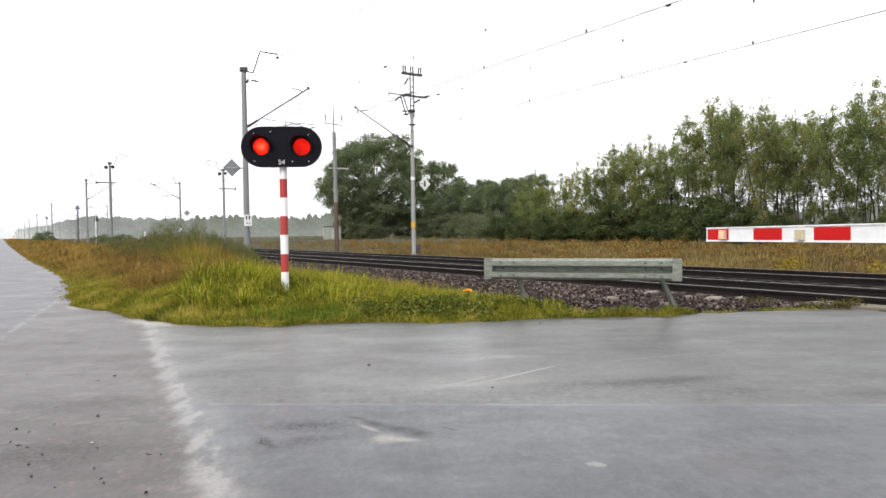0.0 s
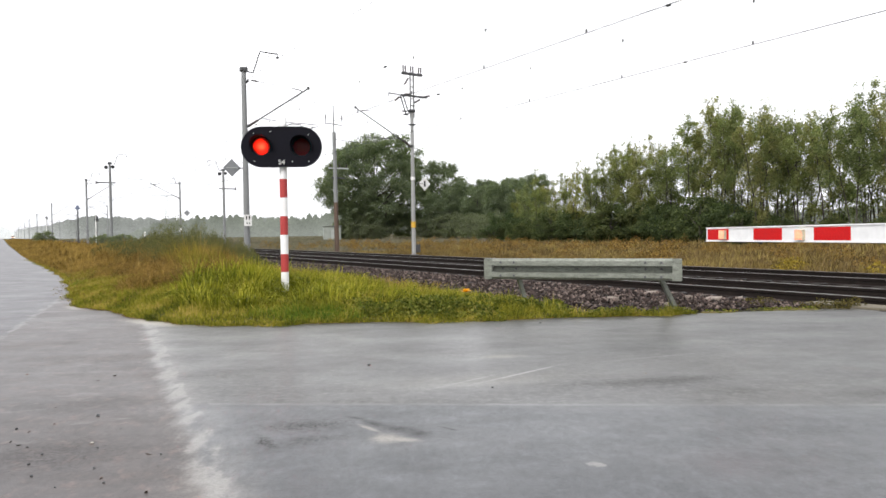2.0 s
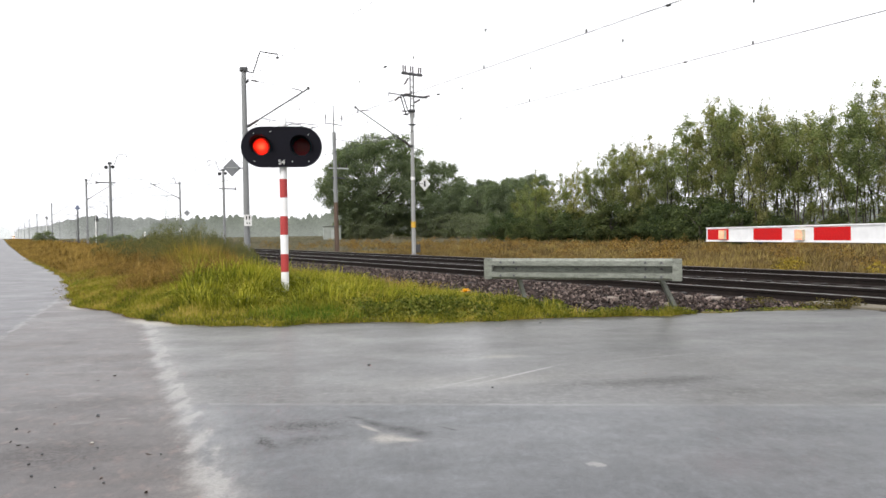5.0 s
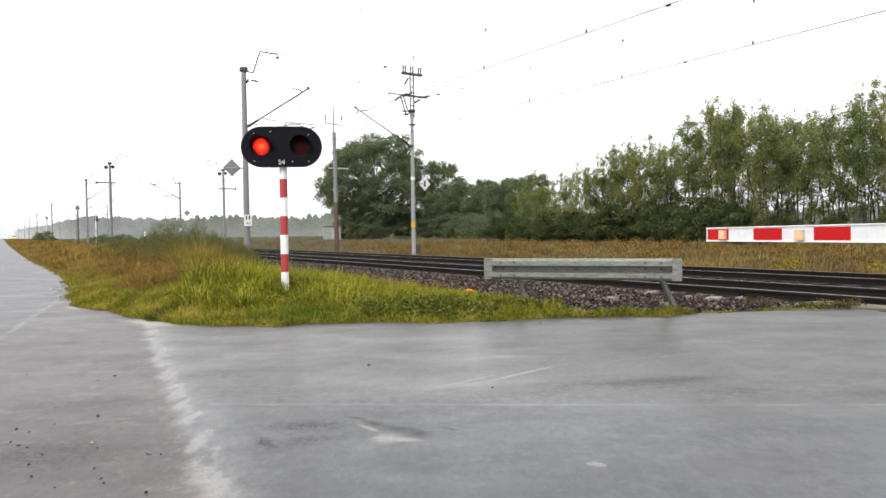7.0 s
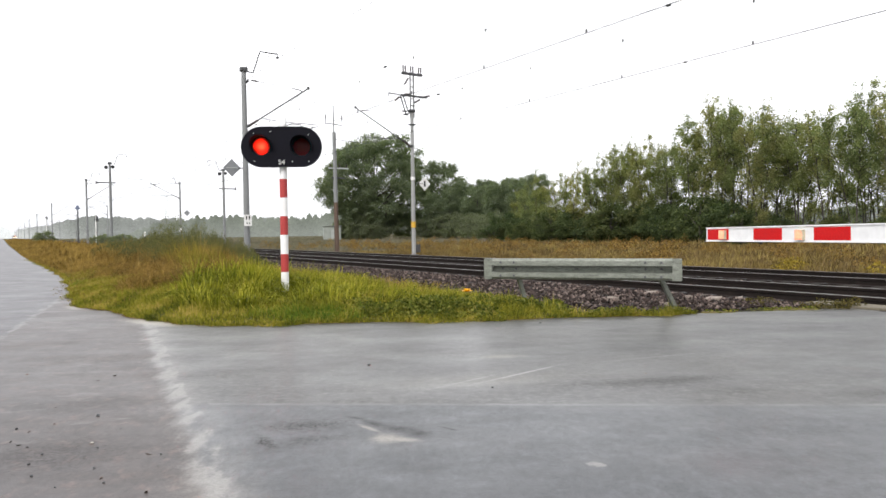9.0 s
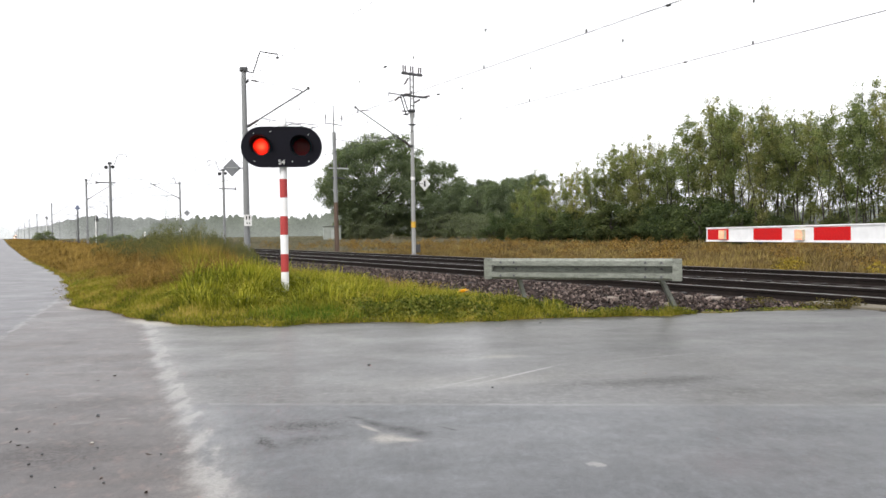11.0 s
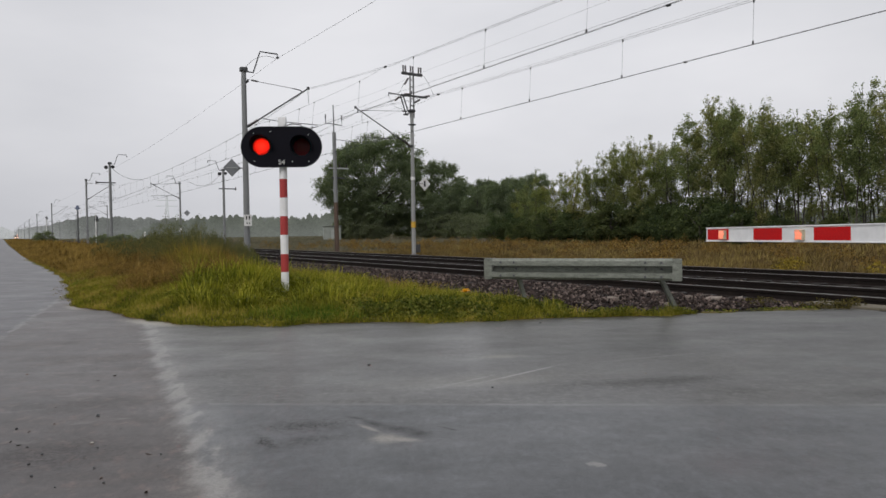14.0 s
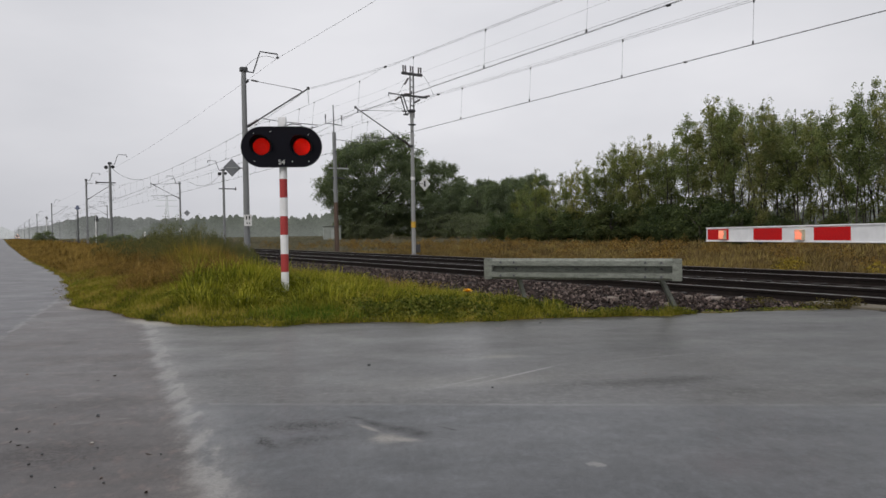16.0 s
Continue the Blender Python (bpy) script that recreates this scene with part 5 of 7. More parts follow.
def signal_post(s, d, h, head, label):
    g = empty("signal_post", rail_pose(s, d, -0.1), label, "railway signal", "small line signals")
    part("post", tube([(0, 0, 0), (0, 0, h)], 0.06, 8), M_STEEL_DARK if head == "blue" else M_PLATE, g)
    part("ladder", box((0.12, 0.2, h * 0.45), (0.05, 0.05, h * 0.9)), M_STEEL_DARK, g)
    if head == "blue":
        part("head", box((0, -0.1, h - 0.1), (0.30, 0.22, 0.62), bevel=0.08), M_BLUE, g, "blue signal head")
        part("arm_plate", box((0, -0.12, h - 0.15), (0.64, 0.06, 0.18), bevel=0.02), M_BLUE, g)
    else:
        o = [(-0.15, h - 0.66), (0.3, h - 0.78), (0.22, h - 0.25), (0.0, h)]
        part("head", prism(o, -0.05, 0.05, 0.01), M_STEEL_DARK, g, "dark slanting plate")


def km_post(s, d):
    g = empty("kilometre_post", rail_pose(s, d, -0.1), "small white and black marker post beside the track", "marker post")
    part("post", box((0, 0, 0.95), (0.22, 0.16, 1.9), bevel=0.02), M_PLATE, g)
    part("band", box((0, 0, 1.0), (0.226, 0.166, 0.5), bevel=0.02), M_INK, g, "black middle band")


def far_pylon():
    g = empty("transmission_pylon", rail_pose(617, 120, 0), "lattice pylon far off, pale with mist put in as glow", "pylon")
    # glows like the farthest woods, in place of mist before it
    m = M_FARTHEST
    for q in (-1, 1):
        part("leg", tube([(q * 3.2, 0, 0), (q * 0.8, 0, 24), (q * 0.5, 0, 36)], 0.35, 4), m, g)
    for z, w in ((27, 9), (32, 8), (36, 6)):
        part("crossarm", box((0, 0, z), (w * 2, 0.4, 0.55)), m, g)
    for i in range(7):
        z0, z1 = i * 4.0, i * 4.0 + 4.0
        w0, w1 = 3.2 - z0 * 0.1, 3.2 - z1 * 0.1
        part("brace", tube([(-w0, 0, z0), (w1, 0, z1)], 0.16, 4), m, g)


def shed():
    g = empty("shed", rail_pose(117.5, 52.2, -0.1, -20), "small pale flat-roofed hut at the edge of the trees", "hut")
    part("wall", box((0, 0, 1.3), (3.2, 2.6, 2.6), bevel=0.02), M_SHED, g)
    part("roof", box((0, 0, 2.68), (3.5, 2.9, 0.14), bevel=0.03), M_SHED, g)
    part("door", box((0.2, -1.32, 1.0), (0.9, 0.05, 2.0), bevel=0.01), M_GALV, g)


power_pole()
signal_post(94.8, 7.9, 5.0, "blue", "blue line signal on a dark post")
signal_post(77.5, 8.1, 3.6, "plate", "dark slanting plate on a low post")
signal_post(166.8, 8.0, 5.9, "plate", "dark slanting plate on a tall post")
km_post(102.6, 16.9)
far_pylon()
shed()


# ---------------------------------------------------------------- trees and shrubs
def limb(bm, p, way, length, r, rng, depth, tips, rise=0.25):
    pts, rad = [p.copy()], [r]
    v = way.normalized()
    for i in range(4):
        v = (v + Vector(rng.normal(size=3)) * 0.16 + Vector((0, 0, rise * 0.3))).normalized()
        pts.append(pts[-1] + v * length / 4)
        rad.append(r * (1 - 0.2 * (i + 1)))
    add_tube(bm, pts, rad, 6 if depth == 2 else 4)
    tips.append(pts[-1])
    tips.append(pts[2])
    if depth > 0:
        for i in ((2, 3, 4, 3) if depth > 1 else (2, 4, 3)):
            w = (v + Vector(rng.normal(size=3)) * 0.75).normalized()
            limb(bm, pts[i], w, length * rng.uniform(0.45, 0.7), rad[i] * 0.6, rng, depth - 1, tips, rise)


def make_tree(name, seed, height, spread, clear, leaf_n, leaf_size, leaf_mat, label, category="tree", stems=1, upright=0.6, clump=0.09, shape="oval", group="", limbs=20, rise=0.25, lobes=90, dome=None):
    """A tapered trunk with limbs, and a crown of clumps of single leaves round the twigs."""
    rng = np.random.default_rng(seed)
    g = empty(name, Matrix.Identity(4), label, category, group)
    bm, tips = bmesh.new(), []
    for k in range(stems):
        a = 2 * math.pi * k / stems + rng.uniform(0, 1)
        lean = 0.12 + 0.22 * (stems > 1)
        base = Vector((math.cos(a), math.sin(a), 0)) * (0.18 * (stems > 1))
        thick = height * 0.0085 + 0.015 if not dome else height * 0.014 + 0.02
        pts, rad = [base], [thick]
        n = 8
        for i in range(1, n + 1):
            u = i / n
            off = Vector((math.cos(a), math.sin(a), 0)) * lean * spread * u * (0.9 if stems > 1 else 0.25)
            pts.append(base + off + Vector((rng.normal() * 0.02 * height * u, rng.normal() * 0.02 * height * u, height * 0.94 * u)))
            rad.append(thick * (1 - 0.88 * u))
        add_tube(bm, pts, rad, 8)
        if dome:
            # limbs run out to lobes spread over a broad dome
            mid, up, low = dome
            for i in range(lobes):
                w = rng.normal(size=3)
                w /= np.linalg.norm(w)
                f = rng.uniform(0.45, 1.0) ** 0.5 * (0.90 + 0.08 * math.sin(3.1 * w[0] + 4.7 * w[2]) + 0.04 * rng.normal())
                q = Vector((w[0] * spread * f, w[1] * spread * f, mid + w[2] * (up if w[2] > 0 else low) * f))
                tips.append(q)
                if i % 4 == 0:
                    j = min(max(int(n * q.z / height * 0.7), 1), n - 1)
                    m_ = pts[j].lerp(q, 0.5) + Vector((0, 0, 0.25))
                    add_tube(bm, [pts[j], m_, q], [rad[j] * 0.5, rad[j] * 0.3, 0.03], 5)
            break
        for i in range(int(limbs / stems) + 2):
            u = clear + (0.97 - clear) * rng.uniform() ** 0.85
            j = min(int(u * n), n - 1)
            p = pts[j].lerp(pts[j + 1], u * n - j)
            b = rng.uniform(0, 2 * math.pi)
            v = (u - clear) / (1 - clear)
            wide = {"oval": math.sin(math.pi * min(1, 0.22 + 0.78 * v)) ** 0.7, "cone": (1 - v) ** 0.6 * 0.9 + 0.12, "dome": (1 - v * v) ** 0.5}[shape]
            ln = spread * (0.35 + 0.65 * wide) * rng.uniform(0.55, 1.0)
            limb(bm, p, Vector((math.cos(b), math.sin(b), upright * rng.uniform(0.5, 1.6))), ln, rad[j] * 0.45, rng, 2, tips, rise)
        tips.append(pts[-1])
    t = np.array([tuple(p) for p in tips])
    # bring the whole to its height and spread
    lob = spread * clump
    fz = (height - lob * 0.8) / t[:, 2].max()
    fr = (spread - lob * 0.6) / np.percentile(np.hypot(t[:, 0], t[:, 1]), 99 if dome else 97)
    bmesh.ops.scale(bm, vec=(fr, fr, fz), verts=bm.verts)
    t = t * np.array([fr, fr, fz])
    part("trunk", bm, M_BARK, g)
    # lobes of foliage round the twigs, fuller at their upper shells
    t = t[rng.permutation(len(t))[:lobes]]
    own = lob * rng.uniform(0.55, 1.35, len(t))
    pick = rng.choice(len(t), leaf_n, p=own ** 2 / (own ** 2).sum())
    way = rng.normal(size=(leaf_n, 3))
    way[:, 2] += 0.35
    way /= np.linalg.norm(way, axis=1)[:, None]
    rad = own[pick] * rng.uniform(0.15, 1.0, leaf_n) ** 0.45 * (1 + 0.32 * rng.normal(size=leaf_n))
    c = t[pick] + way * rad[:, None] * np.array([1, 1, 0.75 if dome else 1.25])
    c[:, 2] = np.clip(c[:, 2], height * clear * 0.5 + 0.05, None)
    face = way * 0.40 + rng.normal(size=(leaf_n, 3)) * 0.6 + np.array([0, 0, 0.15])
    face /= np.linalg.norm(face, axis=1)[:, None]
    part("crown", leaves("crown", c, leaf_size, rng, leaf_mat, 1.5, face), leaf_mat, g)
    return g


def copy_at(src, m):
    """A copy at the pose and size of m alone."""
    ob = copy_thing(src, m)
    ob.matrix_basis = m
    return ob


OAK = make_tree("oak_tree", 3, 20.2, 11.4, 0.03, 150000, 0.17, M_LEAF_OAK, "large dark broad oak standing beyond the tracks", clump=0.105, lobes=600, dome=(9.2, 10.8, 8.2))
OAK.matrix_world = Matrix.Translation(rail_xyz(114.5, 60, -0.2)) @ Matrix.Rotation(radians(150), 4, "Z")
OAK2 = make_tree("oak_tree", 8, 15.8, 5.4, 0.10, 34000, 0.17, M_LEAF_OAK, "dark round-crowned broadleaf tree, leaf colour lightened for mist", clump=0.19, lobes=190, dome=(9.0, 6.5, 6.0))
OAK2.matrix_world = Matrix.Translation(rail_xyz(112.3, 74, -0.2))



def row_tree(name, seed, leaf_mat, label, stems=3, clear=0.4, spread=1.9, leaf_n=12800, leaf_size=0.061, low=0.3):
    """A slender young tree ten metres high: several thin stems, ascending twigs in small leafy clumps, each stem ending in a spire."""
    rng = np.random.default_rng(seed)
    g = empty(name, Matrix.Identity(4), label, "tree", "tree row")
    bm = bmesh.new()
    mid, size = [], []
    for k in range(stems):
        a = 2 * math.pi * k / stems + rng.uniform(-0.5, 0.5)
        out = Vector((math.cos(a), math.sin(a), 0))
        top = 9.75 * (1.0 if k == 0 else rng.uniform(0.70, 0.95))
        reach = spread * (0.15 if k == 0 else rng.uniform(0.35, 0.95))
        n, thick = 10, rng.uniform(0.03, 0.065)
        pts = [out * (0.10 + reach * (i / n) ** 1.5) + Vector((rng.normal() * 0.07 * i / n, rng.normal() * 0.07 * i / n, top * i / n)) for i in range(n + 1)]
        add_tube(bm, pts, [thick * (1 - 0.86 * i / n) for i in range(n + 1)], 6)
        # the spire of the stem
        for u in np.linspace(0.80, 1.0, 7):
            j = min(int(u * n), n - 1)
            mid.append(pts[j].lerp(pts[j + 1], u * n - j) + Vector(rng.normal(size=3)) * 0.05)
            size.append(0.05 + 0.55 * (1.02 - u))
        for i in range(15):
            v = rng.uniform() ** 0.9
            u = clear + (0.95 - clear) * v
            if rng.uniform() < low * 0.5:
                u = rng.uniform(0.10, clear)
            j = min(int(u * n), n - 1)
            p = pts[j].lerp(pts[j + 1], u * n - j)
            b = rng.uniform(0, 2 * math.pi)
            ln = spread * (0.22 + 0.62 * (1 - v) ** 0.8) * rng.uniform(0.55, 1.15) * min(1.0, 0.55 + 2.2 * v)
            w = Vector((math.cos(b), math.sin(b), rng.uniform(0.5, 1.5))).normalized()
            q1 = p + w * ln * 0.5
            q2 = q1 + (w + Vector((0, 0, 0.45))).normalized() * ln * 0.55
            add_tube(bm, [p, q1, q2], [0.020, 0.014, 0.006], 4)
            for f in (0.50, 0.78, 1.03):
                c = p.lerp(q1, f * 2) if f < 0.5 else q1.lerp(q2, f * 2 - 1)
                mid.append(c + Vector(rng.normal(size=3)) * 0.20)
                size.append(rng.uniform(0.12, 0.30) * (1.25 - 0.5 * v))
    part("trunk", bm, M_BARK, g)
    c, r = np.array([tuple(q) for q in mid]), np.array(size)
    pick = rng.choice(len(c), leaf_n, p=r ** 2 / (r ** 2).sum())
    pos = c[pick] + rng.normal(size=(leaf_n, 3)) * r[pick][:, None] * np.array([0.54, 0.54, 0.74])
    face = rng.normal(size=(leaf_n, 3)) + np.array([0, 0, 0.5])
    face /= np.linalg.norm(face, axis=1)[:, None]
    part("crown", leaves("crown", pos, leaf_size, rng, leaf_mat, 1.5, face), leaf_mat, g)
    return g


ALDERS = [row_tree("alder_tree", 20 + i, M_LEAF_ALDER, "slender green alder in the tree row beyond the meadow", 3 + i % 2, 0.42, 1.95) for i in range(4)]
BIRCHES = [row_tree("birch_tree", 40 + i, M_LEAF_BIRCH, "light green young birch in the tree row beyond the meadow", 4, 0.14, 1.9, 19000, 0.058, 0.3) for i in range(3)]
SHRUBS = [make_tree("shrub", 60 + i, 3.0, 1.8, 0.02, 8000, 0.08, M_LEAF_SHRUB, "dense dark green shrub under the trees", "shrub", clump=0.22, group="undergrowth", lobes=60, dome=(1.2, 1.8, 1.1)) for i in range(3)]
SCRUB = [make_tree("willow_scrub", 70 + i, 4.0, 2.6, 0.02, 13000, 0.08, M_MID_WOOD, "grey-green scrub beyond the tracks, leaf colour paled for mist", "shrub", clump=0.19, group="willow scrub", lobes=90, dome=(1.6, 2.4, 1.5)) for i in range(2)]

SWAYING = []
# s, d, height, kind: the row of trees along the meadow
ROW = [(59.0, 49.0, 6.4, "b"), (55.6, 47.7, 7.2, "a"), (53.2, 47.0, 8.1, "b"), (53.5, 49.1, 6.8, "b"), (50.1, 47.2, 7.3, "a"), (48.9, 47.2, 7.4, "b"), (45.7, 45.1, 8.1, "b"), (48.3, 48.9, 8.0, "b"), (43.5, 45.3, 8.0, "a"), (43.6, 46.7, 8.9, "b"),
       (42.4, 46.8, 9.4, "a"), (41.4, 46.9, 9.4, "b"), (39.6, 45.9, 9.6, "a"), (39.3, 46.5, 9.2, "b"), (37.2, 45.0, 9.4, "a"), (36.3, 45.2, 8.8, "b"), (34.8, 44.5, 8.7, "a"), (35.6, 46.7, 9.6, "b"), (32.0, 43.6, 10.2, "a"), (32.5, 45.7, 11.1, "a"),
       (29.8, 43.4, 11.2, "a"), (28.9, 43.2, 10.8, "a"), (28.1, 43.1, 10.7, "a"), (27.9, 44.2, 10.2, "b"), (25.0, 41.2, 9.8, "a"), (24.9, 42.0, 9.6, "a"), (24.3, 42.3, 9.2, "a"), (24.0, 42.7, 8.8, "a"), (22.6, 41.4, 8.8, "a"), (22.9, 43.3, 9.0, "a"),
       (20.6, 40.7, 8.9, "a"), (20.8, 42.7, 8.3, "b"), (18.2, 39.0, 8.4, "a"), (18.0, 39.9, 9.4, "a"), (17.6, 40.4, 9.6, "a"), (16.6, 39.6, 9.1, "a"), (16.3, 40.8, 8.9, "b")]
rt = random.Random(4)
used, count = set(), {"a": 0, "b": 0}
for i, (s, d, h, k) in enumerate(ROW):
    kinds = ALDERS if k == "a" else BIRCHES
    count[k] += 1
    src = kinds[count[k] % len(kinds)]
    q, w = h / 10.0, rt.uniform(0.95, 1.25)
    m = Matrix.Translation(rail_xyz(s, d, -0.15)) @ Matrix.Rotation(radians(rt.uniform(0, 360)), 4, "Z") @ Matrix.Diagonal((q * w, q * w, q, 1))
    if src.name not in used:
        used.add(src.name)
        src.matrix_world = m
        t = src
    else:
        t = copy_at(src, m)
    SWAYING.append((t, m, i))

for s, d, h, turn in ((100.1, 68, 9.6, 200), (99.0, 70, 10.5, 354), (89.5, 66, 9.2, 162), (92.0, 70, 10.6, 288), (83.8, 66, 9.2, 68), (83.2, 68, 10.2, 215), (75.7, 64, 9.1, 355), (102.7, 66, 8.7, 350), (73.6, 64, 9.7, 114)):
    copy_at(OAK2, Matrix.Translation(rail_xyz(s, d, -0.2)) @ Matrix.Rotation(radians(turn), 4, "Z") @ Matrix.Diagonal((h / 15.8 * 0.92, h / 15.8 * 0.92, h / 15.8, 1)))

# undergrowth along the foot of the tree row
first = {}
for i in range(40):
    u = i / 39
    s, d = 60 - 52 * u + rt.uniform(-0.6, 0.6), 46.5 - 8.5 * u ** 1.3 + rt.uniform(-1.0, 1.6)
    q = rt.uniform(0.7, 1.25) * (1.0 if u < 0.66 else 0.62)
    src = SHRUBS[i % 3]
    m = Matrix.Translation(rail_xyz(s, d, -0.15)) @ Matrix.Rotation(radians(rt.uniform(0, 360)), 4, "Z") @ Matrix.Diagonal((q * 1.15, q * 1.15, q, 1))
    if src.name in first:
        copy_at(src, m)
    else:
        first[src.name] = 1
        src.matrix_world = m

# mist-paled scrub and lower trees between the oak and the row, and along the far side of the line
first = {}
SC = [(104, 74, 1.5), (100, 76, 1.4), (96, 74, 1.5), (91, 76, 1.5), (86, 72, 1.5), (83, 74, 1.4), (80, 70, 1.3), (108, 72, 1.4), (112, 70, 1.3), (76, 68, 1.3), (72, 66, 1.2), (68, 62, 1.1), (64, 58, 1.1), (119, 70, 1.4), (106, 66, 1.2), (98, 66, 1.2), (90, 64, 1.2), (82, 60, 1.1), (74, 57, 1.1),
      (128, 64, 1.2), (134, 66, 1.4), (112, 55, 1.0), (108, 56, 0.9), (117.5, 55.5, 1.1), (114, 57.5, 1.5), (110, 58.5, 1.5), (122, 57, 0.9), (126, 58, 1.0), (145, 6.6, 0.7), (151, 6.0, 0.5), (66, 7.35, 0.42), (58, 7.8, 0.40)]
for i, (s, d, q) in enumerate(SC):
    src = SCRUB[i % 2]
    m = Matrix.Translation(rail_xyz(s, d, -0.15)) @ Matrix.Rotation(radians(rt.uniform(0, 360)), 4, "Z") @ Matrix.Diagonal((q * 1.2, q * 1.2, q, 1))
    if src.name in first:
        copy_at(src, m)
    else:
        first[src.name] = 1
        src.matrix_world = m


def crown_line(a, f, seed):
    """Rounded crowns side by side, as heights between 0 and 1 over the angle a."""
    ph = np.random.default_rng(seed).uniform(0, 6.28, 4)
    v = np.abs(np.sin(a * f + ph[0])) ** 0.6 * 0.5 + np.abs(np.sin(a * f * 2.37 + ph[1])) ** 0.6 * 0.3 + 0.2 * np.sin(a * f * 0.31 + ph[2])
    return np.clip(v + 0.12 * np.sin(a * f * 6.1 + ph[3]), 0, 1)


def far_woods():
    """Belts of woodland on the horizon, all round."""
    rng = np.random.default_rng(9)
    n = 260000
    a = np.where(rng.uniform(size=n) < 0.72, TH - rng.uniform(0, 1.25, n), rng.uniform(0, 2 * math.pi, n))
    # keep the line of the railway open
    off = (a - TH + math.pi) % (2 * math.pi) - math.pi
    keep = (off < -radians(0.9)) | (off > radians(3.0))
    a, off = a[keep], np.degrees(off[keep])
    n = len(a)
    r = 560 + rng.uniform(-10, 60, n) + 30 * np.sin(a * 9) + np.where(off < 0, 640 * np.clip((off + 5.2) / 4.3, 0, 1) ** 1.3, 0)
    top = 12.2 + 3.4 * crown_line(a, 95, 4) + rng.normal(size=n) * 0.35
    z = top * (1 - rng.uniform(0, 1, n) ** 1.25)
    c = np.stack([-np.sin(a) * r, np.cos(a) * r, z], -1)
    tagged(new("far_woods", leaves("far_woods", c, 1.15, rng, M_FAR_WOOD, 1.2)), "belt of woodland on the horizon, pale with mist put in as glow", "woods", kind="stuff")
    # a nearer spinney with a darker mist glow, running out from behind the oak
    n = 90000
    off = rng.uniform(8.2, 28, n)
    a = TH - np.radians(off)
    r = 330 + rng.uniform(-8, 25, n)
    top = (5.4 + 4.6 * crown_line(a, 120, 6)) * np.interp(off, [8.2, 10, 13, 21.5], [0.15, 0.85, 1.0, 1.15]) + rng.normal(size=n) * 0.25
    z = top * (1 - rng.uniform(0, 1, n) ** 1.2)
    c = np.stack([-np.sin(a) * r, np.cos(a) * r, z], -1)
    tagged(new("spinney", leaves("spinney", c, 0.75, rng, M_SPINNEY, 1.2)), "grey-green spinney beyond the fields, mist put in as glow", "woods", kind="stuff")
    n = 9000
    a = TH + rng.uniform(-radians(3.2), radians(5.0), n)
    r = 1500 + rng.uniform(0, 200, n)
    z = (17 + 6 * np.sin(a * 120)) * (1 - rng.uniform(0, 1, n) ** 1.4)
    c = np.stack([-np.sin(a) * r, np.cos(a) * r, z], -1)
    tagged(new("farthest_woods", leaves("farthest_woods", c, 4.0, rng, M_FARTHEST, 1.2)), "hardly visible woodland at the end of the line, mist put in as glow", "woods", kind="stuff")


far_woods()


# ---------------------------------------------------------------- grass
def scatter(n, s0, s1, d0, d1, rng):
    s, d = rng.uniform(s0, s1, n), rng.uniform(d0, d1, n)
    return sd_xy(s, d)


def clumpy(x, y, f, seed):
    ph = np.random.default_rng(seed).uniform(0, 6.28, 6)
    v = np.sin(x * f + ph[0]) * np.sin(y * f * 1.1 + ph[1]) + 0.6 * np.sin(x * f * 2.3 + ph[2] + y * f) * np.sin(y * f * 2.1 + ph[3]) + 0.4 * np.sin(x * f * 4.7 + ph[4]) * np.sin(y * f * 5.1 + ph[5])
    return np.clip(0.5 + 0.3 * v, 0, 1)


def trodden(x, y):
    """Grass kept down in front of the signal post."""
    return 1 - 0.84 * np.exp(-((x + 2.42) / 0.32) ** 2 - ((y - 10.15) / 0.80) ** 2)


def grass_patch(name, x, y, h, w, rng, material, label, lean=0.4):
    z = ground_z(x, y) - 0.02
    p = np.stack([x, y, z], -1)
    tagged(new(name, blades(name, p, h, w, rng, material, lean)), label, "grass", kind="stuff")


def tufts(name, x, y, h, per, radius, w, rng, material, label, spread=0.55):
    """Tussocks: blades that fan out from common roots."""
    n = len(x)
    i = np.repeat(np.arange(n), per)
    a, r = rng.uniform(0, 2 * math.pi, n * per), np.sqrt(rng.uniform(0, 1, n * per))
    fan = np.stack([np.cos(a), np.sin(a), np.zeros(n * per)], 1)
    px, py = x[i] + fan[:, 0] * r * radius, y[i] + fan[:, 1] * r * radius
    wind = rng.normal(size=(n, 2)) * 0.22
    out = fan * (r * spread * rng.uniform(0.4, 1.3, n * per))[:, None]
    out[:, :2] += wind[i] + np.array([0.10, 0.04])
    hh = h[i] * rng.uniform(0.55, 1.15, n * per) * (1.05 - 0.35 * r)
    p = np.stack([px, py, ground_z(px, py) - 0.02], -1)
    tagged(new(name, blades(name, p, hh, w, rng, material, 0.6, 0.6, out)), label, "grass", kind="stuff")


